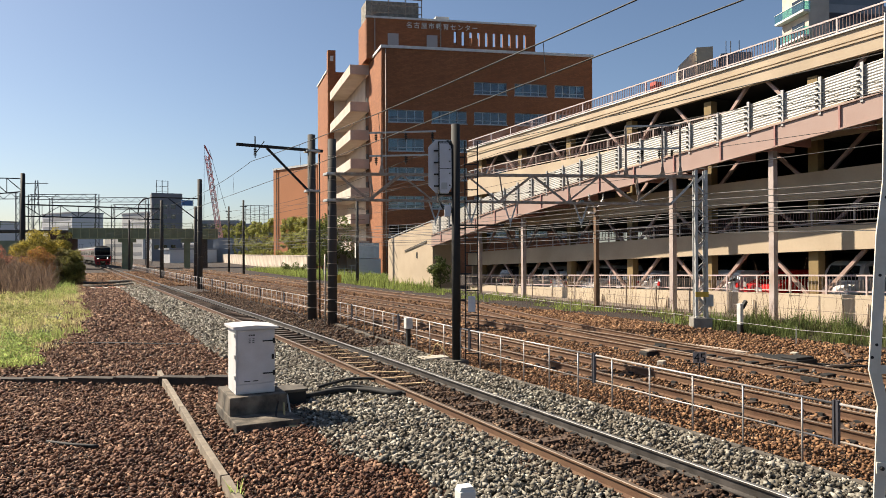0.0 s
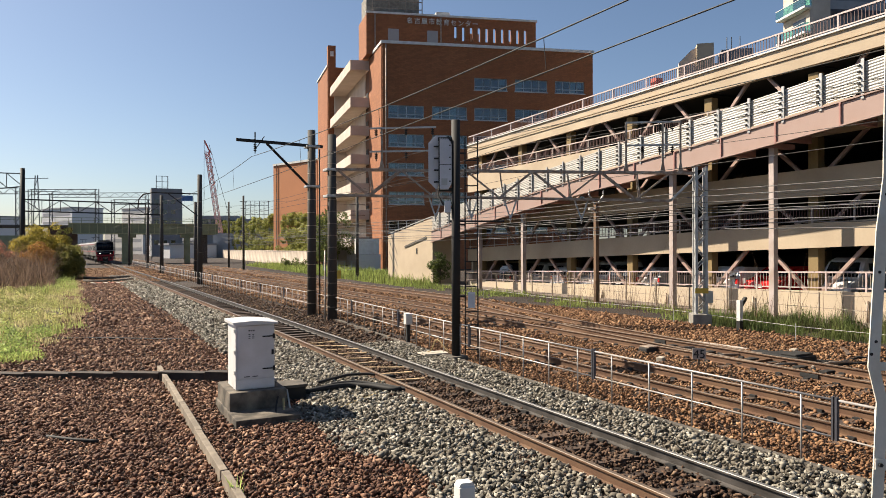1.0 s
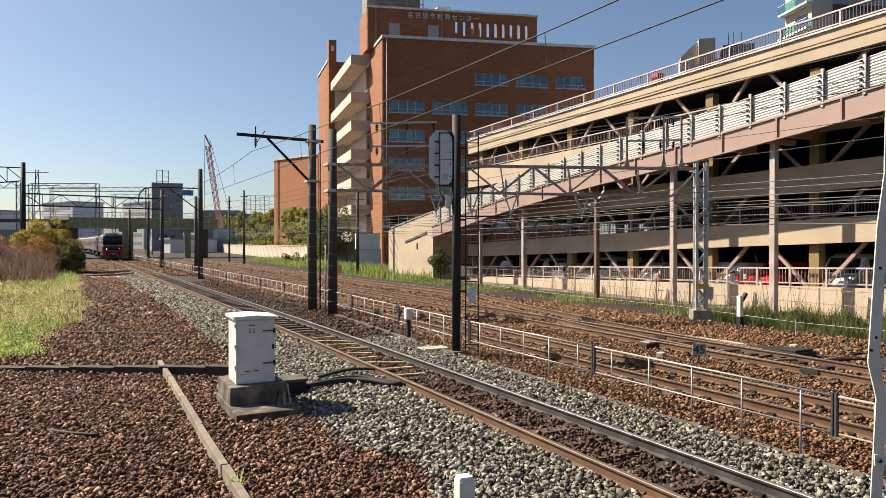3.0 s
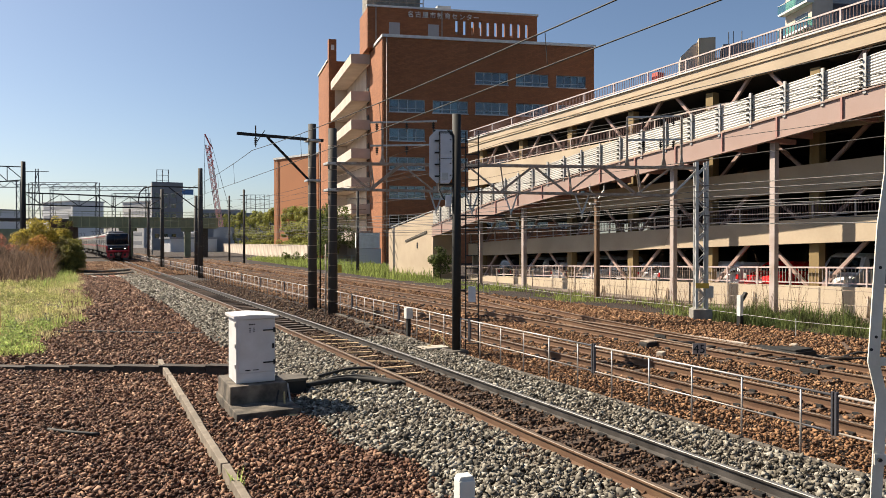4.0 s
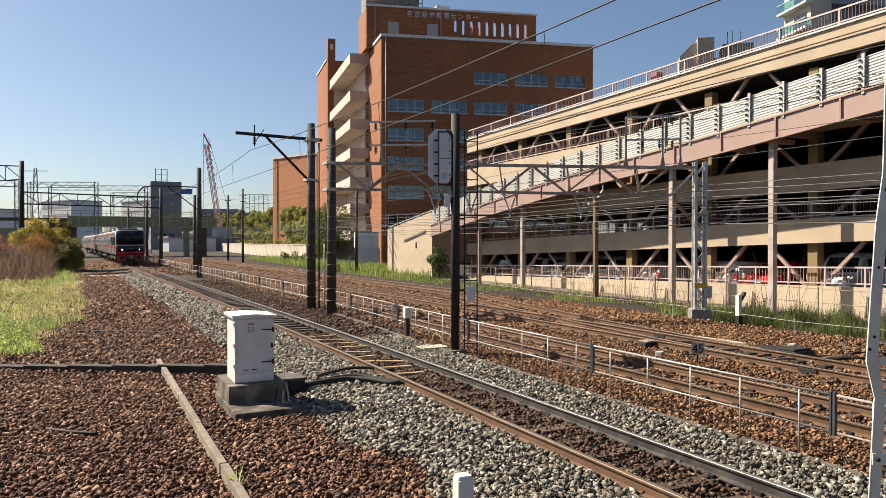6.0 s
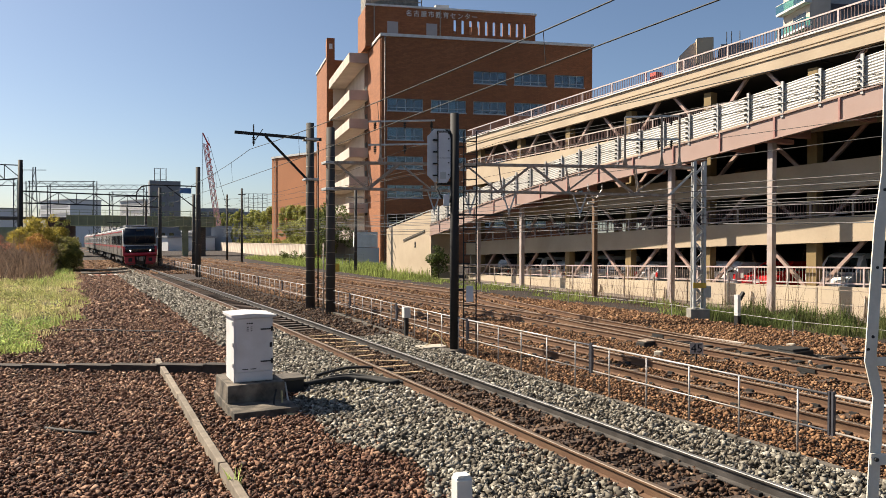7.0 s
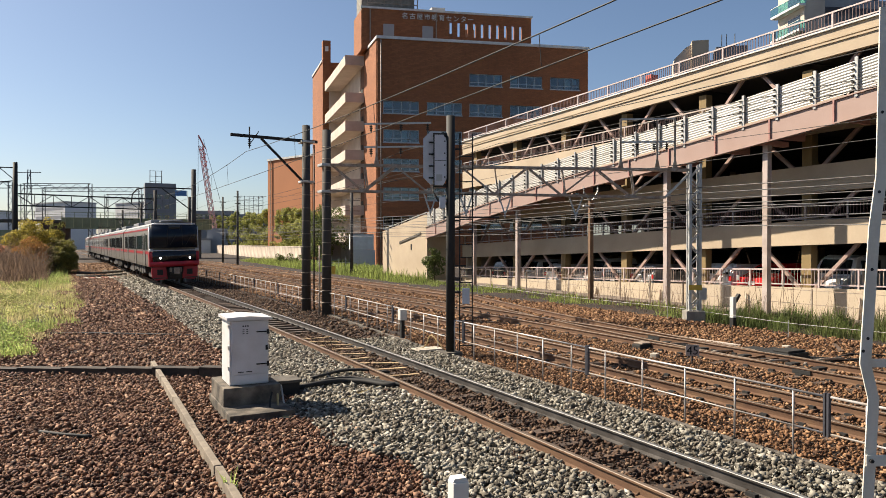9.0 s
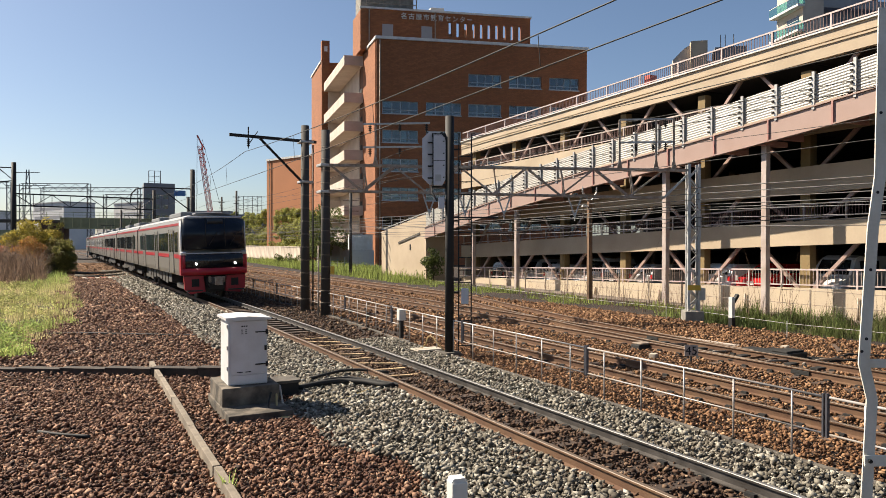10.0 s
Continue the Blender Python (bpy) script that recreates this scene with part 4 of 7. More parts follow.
        front_sheet(bm, -1.22, 1.22, 3.60, 3.70, 0.04, 0.3)
        part("roof_rim", bm, M["rim"], c)
        for e in (-1, 1):
            bm = bmesh.new()
            front_sheet(bm, min(e * 1.345, e * 1.40), max(e * 1.345, e * 1.40), 2.1, 3.5, 0.045, 0.3, 3)
            part("corner_pillar", bm, M["rim"], c)
        bm = bmesh.new()
        front_sheet(bm, -1.40, 1.40, 2.05, 2.10, 0.06, 0.1)
        part("silver_line", bm, M["rim"], c)
        bm = bmesh.new()
        front_sheet(bm, -1.30, 1.30, 1.42, 2.05, 0.055, 0.1)
        part("black_panel", bm, M["black_gloss"], c)
        bm = bmesh.new()
        front_sheet(bm, -1.40, 1.40, 1.12, 1.42, 0.07, 0.3)
        part("red_bumper", bm, M["red_paint"], c)
        for e in (-1, 1):
            bm = bmesh.new()
            front_sheet(bm, min(e * 1.24, e * 1.405), max(e * 1.24, e * 1.405), 1.42, 2.0, 0.058, 0.4, 4)
            part("red_corner", bm, M["red_paint"], c)
            part("red_corner", boxes((min(e * 1.34, e * 1.415), max(e * 1.34, e * 1.415), -8.98, -8.55, 1.15 + RT, 2.0 + RT)), M["red_paint"], c)
            bm = bmesh.new()
            tube(bm, (e * 0.83, nose(0.83) - 0.02, 1.62 + RT), (e * 0.83, nose(0.83) - 0.09, 1.62 + RT), 0.048, n=20)
            hl = part("headlight", bm, M["black"], c)
            bm = bmesh.new()
            tube(bm, (e * 0.83, nose(0.83) - 0.085, 1.62 + RT), (e * 0.83, nose(0.83) - 0.11, 1.62 + RT), 0.048, n=20)
            part("headlight_lens", bm, M["lamp"], hl, "lit warm white lens")
            bm = bmesh.new()
            prism(bm, [(e * 0.42, 0.38 + RT), (e * 0.50, 1.12 + RT), (e * 1.32, 1.12 + RT), (e * 1.28, 0.5 + RT), (e * 1.05, 0.3 + RT)], "y", -9.05, -8.85)
            part("skirt", bm, M["red_paint"], c)
        bm = boxes((-0.22, 0.22, -9.75, -9.0, 0.72 + RT, 1.02 + RT), (-0.3, 0.3, -9.3, -9.0, 0.5 + RT, 0.72 + RT), bev=0.03)
        part("coupler", bm, M["under"], c)
        part("front_underframe", boxes((-1.0, 1.0, -8.8, -7.9, 0.35 + RT, 1.13 + RT)), M["under"], c)
        bm = bmesh.new()
        path_tube(bm, [(-0.4, -9.2, 1.0 + RT), (-0.42, -9.35, 0.75 + RT), (-0.3, -9.3, 0.55 + RT)], 0.03)
        part("air_hose", bm, M["black"], c)
    if lead:
        for e in (-1, 1):
            bm = bmesh.new()
            front_sheet(bm, min(e * 1.2, e * 1.41), max(e * 1.2, e * 1.41), 2.0, 2.16, 0.064, 0.25, 4)
            part("white_corner", bm, M["rim"], c)
            part("skirt_vent", boxes((min(e * 0.68, e * 1.0), max(e * 0.68, e * 1.0), -9.065, -9.05, 0.62 + RT, 0.95 + RT)), M["black"], c)
            part("step", boxes((min(e * 0.55, e * 1.2), max(e * 0.55, e * 1.2), -9.2, -9.04, 0.42 + RT, 0.47 + RT)), M["under"], c)
        part("coupler_head", boxes((-0.16, 0.16, -9.95, -9.7, 0.7 + RT, 1.06 + RT), bev=0.03), M["weathered"], c)
        for e in (-1, 1):
            part("coupler_lug", boxes((e * 0.29 - 0.05, e * 0.29 + 0.05, -9.5, -9.3, 0.8 + RT, 1.05 + RT), bev=0.02), M["weathered"], c)
        # black strip draws the shadow line below the red bumper
        part("seam", boxes((-1.3, 1.3, -9.1, -9.02, 1.085 + RT, 1.12 + RT)), M["black"], c)
    return c


train_cars = [train_car(i == 0, i in (1, 3, 5), i) for i in range(6)]


def motions():
    for i, c in enumerate(train_cars):
        rows = []
        for k in range(21):
            t = k * 0.5
            rows.append((t, along(5.73, train_s(t) + 9.45 + 19.0 * i) @ pose(-0.07, 0, 0.02, 0, -1.3, 0)))
        walk(c, rows)


# ---- poles, portal, wires ----
def pole(name, m, top, r, material, label, bands=0, group="poles along the railway"):
    t = thing(name, m, label, "pole", group)
    bm = bmesh.new()
    tube(bm, (0, 0, -0.3), (0, 0, top), r * 1.1, r * 0.92, 24)
    part("shaft", bm, M[material], t)
    for k in range(bands):
        z = 0.5 + k * (top - 0.7) / max(1, bands)
        bm = bmesh.new()
        rr = r * (1.1 - 0.18 * z / top) + 0.008
        tube(bm, (0, 0, z), (0, 0, z + 0.016), rr, rr, 24)
        part("steel_band", bm, M["weathered"], t)
    return t


def insulator(bm, p, n=3, r=0.07, step=0.07):
    x, y, z = p
    for k in range(n):
        tube(bm, (x, y, z - k * step), (x, y, z - k * step - 0.045), r, r * 0.45, 10)
    tube(bm, (x, y, z + 0.1), (x, y, z - n * step - 0.06), 0.018, n=6)


def near_poles():
    # cantilever pole of the running track
    t = pole("catenary_pole", at(7.91, 26.8), 7.32, 0.165, "pole", "dark concrete catenary pole with one bracket arm", 13)
    bm = bmesh.new()
    bar(bm, (-2.9, 0, 6.76), (0.45, 0, 6.70), 0.09, 0.11)
    part("bracket_arm", bm, M["black"], t)
    bm = bmesh.new()
    bar(bm, (-1.75, 0.05, 6.7), (-0.15, 0.05, 5.15), 0.08)
    bar(bm, (-1.75, -0.05, 6.7), (-0.15, -0.05, 5.15), 0.04)
    part("strut", bm, M["black"], t)
    bm = bmesh.new()
    insulator(bm, (-2.2, 0, 6.62), 4)
    tube(bm, (-2.2, 0, 6.6), (-2.2, 0, 7.1), 0.025, n=6)
    bar(bm, (-2.15, 0, 6.5), (-1.85, 0, 6.95), 0.03)
    part("insulator", bm, M["black"], t)
    part("clamp", boxes((-0.25, 0.28, -0.26, 0.26, 5.05, 5.14), bev=0.02), M["galv"], t)
    part("clamp", boxes((-0.25, 0.28, -0.26, 0.26, 6.62, 6.70), bev=0.02), M["galv"], t)
    bm = bmesh.new()
    tube(bm, (0.35, 0.1, 0), (0.35, 0.1, 6.6), 0.03, n=8)
    part("conduit", bm, M["black"], t)
    # portal pole
    t = pole("portal_pole", at(8.06, 24.7), 6.85, 0.165, "pole", "dark concrete portal pole with steel bands", 14)
    for z in (5.55, 4.58):
        part("clamp", boxes((-0.27, 0.3, -0.27, 0.27, z - 0.05, z + 0.05), bev=0.02), M["galv"], t)
    part("yellow_plate", boxes((0.12, 0.25, -0.27, -0.2, 1.55, 1.85)), M["yellow"], t, "small yellow number plate")
    bm = bmesh.new()
    tube(bm, (-0.3, -0.1, 0), (-0.3, -0.1, 2.6), 0.03, n=8)
    part("conduit", bm, M["weathered"], t)
    # lattice mast at the far end of the portal
    t = thing("lattice_mast", pose(8.95, 24.15, 0, 0, 0, -6), "light grey lattice steel mast on a concrete foot", "mast", "poles along the railway")
    for x in (-0.17, 0.17):
        for y in (-0.17, 0.17):
            bm = bmesh.new()
            bar(bm, (x, y, 0.3), (x, y, 5.45), 0.075)
            part("mast_leg", bm, M["galv"], t)
    for k in range(13):
        z = 0.4 + k * 0.38
        for y in (-0.17, 0.17):
            bm = bmesh.new()
            a = 0.17 if k % 2 else -0.17
            bar(bm, (a, y, z), (-a, y, z + 0.38), 0.035)
            bar(bm, (y, a, z), (y, -a, z + 0.38), 0.035)
            part("lacing", bm, M["galv"], t)
    part("web_plate", boxes((-0.17, -0.12, -0.2, 0.2, 0.3, 5.45)), M["galv"], t)
    part("foot", boxes((-0.32, 0.32, -0.32, 0.32, -0.1, 0.36), bev=0.03), M["concrete"], t)
    part("yellow_band", boxes((-0.22, 0.22, -0.225, -0.212, 1.08, 1.26)), M["yellow"], t)
    part("box", boxes((0.22, 0.4, -0.15, 0.1, 0.75, 1.15), bev=0.01), M["galv"], t)
    # truss beam of the portal
    A, B = Vector((-4.07, 25.66, 5.57)), Vector((8.95, 24.15, 5.24))
    ang = math.degrees(math.atan2(B.y - A.y, B.x - A.x))
    t = thing("portal_beam", pose(A.x, A.y, 0, 0, 0, ang), "grey lattice beam across the tracks carrying insulators", "beam")
    ln = (B - A).xy.length
    zt = lambda w: 5.57 - 0.33 * w / ln
    zb = lambda w: zt(w) - 0.95
    for y in (-0.16, 0.16):
        for nm, f in (("top_chord", zt), ("bottom_chord", zb)):
            bm = bmesh.new()
            bar(bm, (0.1, y, f(0)), (ln - (0.2 if nm == "top_chord" else 1.0), y, f(ln)), 0.075)
            part(nm, bm, M["weathered"], t)
        n = 10
        for k in range(n):
            w0, w1 = 0.2 + (ln - 1.2) * k / n, 0.2 + (ln - 1.2) * (k + 1) / n
            bm = bmesh.new()
            if k % 2 == 0:
                bar(bm, (w0, y, zt(w0)), (w1, y, zb(w1)), 0.055)
            else:
                bar(bm, (w0, y, zb(w0)), (w1, y, zt(w1)), 0.055)
                bar(bm, (w0 + 0.15, y, zb(w0)), (w0 + 0.02, y, zt(w0)), 0.04)
            part("diagonal", bm, M["weathered"], t)
    bm = bmesh.new()
    bar(bm, (ln - 1.0, 0, zb(ln)), (ln - 0.1, 0, zt(ln) - 0.05), 0.07)
    part("knee_brace", bm, M["galv"], t)
    # upright frames with insulators on the beam
    for ws, z1, z2 in (((1.87,), 7.05, 6.2), ((10.6, 11.85, 12.45), 7.05, 6.25)):
        for w in ws:
            bm = bmesh.new()
            bar(bm, (w, 0, zt(w)), (w, 0, z1), 0.065)
            prism(bm, [(w - 0.10, zt(w)), (w + 0.10, zt(w)), (w + 0.035, zt(w) + 0.35), (w - 0.035, zt(w) + 0.35)], "y", -0.03, 0.03)
            part("upright", bm, M["weathered"], t)
        for z in (z1, z2):
            a, b = (ws[0], ws[-1]) if len(ws) > 1 else (ws[0] - 0.45, ws[0] + 2.0)
            bm = bmesh.new()
            bar(bm, (a, 0, z), (b, 0, z), 0.06)
            part("cross_arm", bm, M["galv"], t)
            for q in ((0.3, 0.62, 0.85) if len(ws) > 1 else (0.1, 0.55, 0.95)):
                bm = bmesh.new()
                insulator(bm, (a + (b - a) * q, 0, z - 0.08), 3)
                part("insulator", bm, M["black"], t)
    # hangers below the beam
    for w in (3.6, 4.9, 6.3, 8.8):
        bm = bmesh.new()
        bar(bm, (w, 0, zb(w)), (w + 0.25, 0, zb(w) - 0.75), 0.05)
        bar(bm, (w + 0.5, 0, zb(w)), (w + 0.25, 0, zb(w) - 0.75), 0.05)
        insulator(bm, (w + 0.25, 0, zb(w) - 0.7), 2, 0.05)
        part("hanger", bm, M["galv"], t)


near_poles()


def signal():
    """A colour-light signal seen from behind, on its dark steel pole with a ladder."""
    t = thing("railway_signal", at(7.80, 14.55), "railway signal seen from behind, grey hood on a dark pole", "signal")
    bm = bmesh.new()
    tube(bm, (0, 0, -0.2), (0, 0, 5.7), 0.105, n=20)
    part("pole", bm, M["black"], t)
    part("base", boxes((-0.22, 0.22, -0.22, 0.22, -0.1, 0.12), bev=0.03), M["dark_concrete"], t)
    R = pose(0, 0, 0, 0, 0, -TURN)
    bm = bmesh.new()
    cut, half, z0, z1 = 0.17, 0.29, 4.08, 5.34
    out = [(-half + cut, z0), (half - cut, z0), (half, z0 + cut), (half, z1 - cut), (half - cut, z1), (-half + cut, z1), (-half, z1 - cut), (-half, z0 + cut)]
    prism(bm, out, "y", -0.02, 0.03)
    B = R @ pose(-0.36, 0.05, 0)
    part("back_plate", bm, M["signal_grey"], t, m=B)
    bm = bmesh.new()
    prism(bm, [(-0.02, 4.05), (0.18, 4.05), (0.26, 4.2), (0.26, 5.1), (0.18, 5.24), (-0.02, 5.24)], "y", -0.24, -0.02)
    case = part("lamp_case", bm, M["signal_grey"], t, m=B)
    for z in (4.62, 5.22):
        part("case_seam", boxes((-0.015, 0.255, -0.244, -0.24, z, z + 0.012)), M["black"], case)
    part("case_edge", boxes((-0.05, -0.02, -0.2, -0.02, 4.1, 5.2)), M["black"], case)
    for z in (4.22, 4.5, 4.78, 5.06):
        part("case_hinge", boxes((-0.16, -0.05, -0.05, -0.02, z, z + 0.035)), M["black"], case)
        part("case_latch", boxes((0.2, 0.235, -0.252, -0.24, z, z + 0.03)), M["black"], case)
    part("name_plate", boxes((0.02, 0.16, -0.246, -0.24, 4.14, 4.3)), M["galv"], case)
    for z in (5.25, 4.05):
        part("bracket", boxes((-0.42, 0.05, -0.05, 0.05, z - 0.04, z + 0.04)), M["black"], t, m=R)
    part("junction_box", boxes((-0.27, -0.12, -0.16, 0.0, 3.5, 3.78), bev=0.02), M["signal_grey"], t, m=R)
    bm = bmesh.new()
    path_tube(bm, [(-0.4, -0.1, 4.15), (-0.42, -0.1, 3.9), (-0.3, -0.1, 3.7), (-0.1, -0.05, 3.6)], 0.025)
    part("cable", bm, M["black"], t, m=R)
    # ladder
    for x in (0.22, 0.52):
        bm = bmesh.new()
        bar(bm, (x, 0.05, 0.0), (x, 0.05, 5.3), 0.03)
        part("ladder_rail", bm, M["black"], t, m=R)
    for k in range(17):
        bm = bmesh.new()
        bar(bm, (0.22, 0.05, 0.25 + k * 0.3), (0.52, 0.05, 0.25 + k * 0.3), 0.022)
        part("rung", bm, M["black"], t, m=R)
    for z in (1.5, 3.2, 4.9):
        part("ladder_stay", boxes((0.05, 0.24, 0.03, 0.07, z, z + 0.04)), M["black"], t, m=R)
    part("cross_plate", boxes((-0.15, 1.15, -0.03, 0.03, 3.28, 3.32)), M["black"], t, m=R)
    part("phone_box", boxes((0.28, 0.45, -0.12, 0.02, 1.25, 1.62), bev=0.01), M["signal_grey"], t, m=R)


signal()


def wire(points, r=0.009, label="thin dark overhead line wire", name="overhead_wire", m=None, skin="wire"):
    bm = bmesh.new()
    path_tube(bm, points, r, 5)
    single(name, bm, M[skin], m or TRK.copy(), label, "wire", "overhead wires")


def sagging(d, s0, s1, z, sag, n=16, d1=None):
    d1 = d if d1 is None else d1
    return [(d + (d1 - d) * k / n + bend(s0 + (s1 - s0) * k / n), s0 + (s1 - s0) * k / n, z - 4 * sag * (k / n) * (1 - k / n)) for k in range(n + 1)]


def wires():
    spans = [(-23.0, 26.8), (26.8, 55.0), (55.0, 80.0), (80.0, 135.0)]
    for a, b in spans:
        wire(sagging(5.75, a, b, 6.15, 0.55 if a < 0 else 0.4), 0.011, "dark messenger wire over the running track")
        wire(sagging(5.9, a, b, 5.2, 0.0), 0.010, "thin contact wire over the running track")
        for k in range(1, 8):
            s = a + (b - a) * k / 8
            u = k / 8
            top = 6.15 - 4 * (0.55 if a < 0 else 0.4) * u * (1 - u)
            bm = bmesh.new()
            tube(bm, (5.82 + bend(s), s, 5.2), (5.78 + bend(s), s, top), 0.006, n=5)
            single("dropper", bm, M["wire"], TRK.copy(), "thin dropper between messenger and contact wire", "wire", "droppers")
    for a, b in ((-25.0, 22.0), (22.0, 56.0), (56.0, 130.0)):
        for d, z, sg in ((10.2, 5.95, 0.5), (10.2, 4.95, 0.0), (13.9, 6.4, 0.5), (13.9, 4.75, 0.0), 
                         (17.0, 6.9, 0.4), (18.2, 6.2, 0.4)):
            wire(sagging(d, a, b, z, sg))
    for a, b in ((-20.0, 17.4), (17.4, 55.5), (55.5, 100.0)):
        for d, z in ((18.9, 4.62), (18.7, 4.2), (19.1, 4.05), (18.8, 3.85), (19.0, 3.6), (19.2, 3.48), (18.6, 4.4), (19.15, 3.95), (18.95, 3.3)):
            wire(sagging(d, a, b, z, 0.18), 0.014, "thick grey lineside cable on masts", "lineside_cable", skin="cable_grey")


wires()


def far_poles():
    t = pole("catenary_pole", at(7.55, 54.7), 8.2, 0.18, "pole", "dark catenary pole with a long curved arm", 4)
    bm = bmesh.new()
    path_tube(bm, [(0, 0, 6.75), (-3.2, 0, 6.75), (-3.9, 0, 6.6), (-4.2, 0, 6.2), (-4.25, 0, 5.6)], 0.05)
    part("curved_arm", bm, M["black"], t)
    bm = bmesh.new()
    bar(bm, (-2.2, 0, 6.7), (0, 0, 5.0), 0.07)
    part("strut", bm, M["black"], t)
    part("blue_plate", boxes((-1.3, -0.5, -0.05, 0.0, 6.2, 6.6)), M["blue"], t)
    pole("catenary_pole", at(7.0, 78.4), 8.25, 0.18, "pole", "dark catenary pole further down the line", 3)
    t = pole("catenary_pole", at(9.0, 68.0), 7.0, 0.15, "pole", "dark catenary pole beside the low fence", 6)
    pole("catenary_pole", at(7.2, 100.0), 8.0, 0.16, "pole", "dark catenary pole far down the line", 3)
    pole("catenary_pole", at(6.0, 121.0), 8.0, 0.16, "pole", "dark catenary pole close to the green bridge", 2)
    for d, s, z in ((18.0, 102.0, 9.3), (17.3, 88.0, 9.2)):
        t = pole("utility_pole", at(d, s), z, 0.13, "pole", "slim dark pole by the pale boundary wall", 2)
        part("cross_arm", boxes((-0.45, 0.45, -0.04, 0.04, z - 0.8, z - 0.72)), M["black"], t)
        part("cross_arm", boxes((-0.35, 0.35, -0.04, 0.04, z - 1.6, z - 1.53)), M["black"], t)
    t = pole("utility_pole", at(20.3, 55.5), 7.2, 0.13, "pole", "slim weathered pole on the grass bank", 5)
    for z in (6.3, 5.4, 4.5):
        part("cross_arm", boxes((-0.7, 0.7, -0.04, 0.04, z, z + 0.08)), M["weathered"], t)
    # brown steel mast in front of the car park
    t = thing("steel_mast", at(21.4, 25.9), "brown weathered steel mast with a forked head", "mast")
    bm = bmesh.new()
    bar(bm, (0, 0, 0), (0, 0, 4.75), 0.2, 0.16)
    part("shaft", bm, M["mast_brown"], t)
    for e in (-1, 1):
        bm = bmesh.new()
        bar(bm, (0, 0, 4.6), (e * 0.42, 0, 5.15), 0.05)
        insulator(bm, (e * 0.42, 0, 5.3), 3, 0.05)
        part("fork", bm, M["galv"], t)
    part("lamp", boxes((-0.45, -0.1, -0.06, 0.06, 4.42, 4.5), bev=0.02), M["white"], t)
    # pole and lattice beam across the far tracks
    t = pole("portal_pole", pose(-39.2, 65, 0), 10.2, 0.21, "black", "tall black pole of a far portal", 0)
    t = thing("portal_beam", pose(-39.2, 65, 0, 0, 0, math.degrees(math.atan2(8, 9.8))), "dark far lattice beam over the tracks", "beam")
    for z in (7.3, 6.2):
        part("chord", boxes((0, 12.6, -0.05, 0.05, z - 0.06, z + 0.06)), M["black"], t)
    for k in range(8):
        bm = bmesh.new()
        a = k * 1.57
        bar(bm, (a, 0, 6.2 if k % 2 else 7.3), (a + 1.57, 0, 7.3 if k % 2 else 6.2), 0.06)
        bar(bm, (a, 0, 6.2), (a, 0, 7.3), 0.05)
        part("diagonal", bm, M["black"], t)
    t = thing("far_gantry", pose(-39.2, 65, 0, 0, 0, 180), "dark lattice arm reaching out of sight", "gantry")
    for z0, z1 in ((9.7, 9.9), (8.5, 8.0)):
        bm = bmesh.new()
        bar(bm, (0, 0, z0), (6, 0, z1), 0.09)
        part("chord", bm, M["black"], t)
    bm = bmesh.new()
    for k in range(4):
        bar(bm, (k * 1.5, 0, 8.5 - k * 0.12), (k * 1.5 + 1.5, 0, 9.75), 0.06)
        bar(bm, (k * 1.5 + 1.5, 0, 9.75), (k * 1.5 + 1.5, 0, 8.3), 0.05)
    part("lacing", bm, M["black"], t)


far_poles()


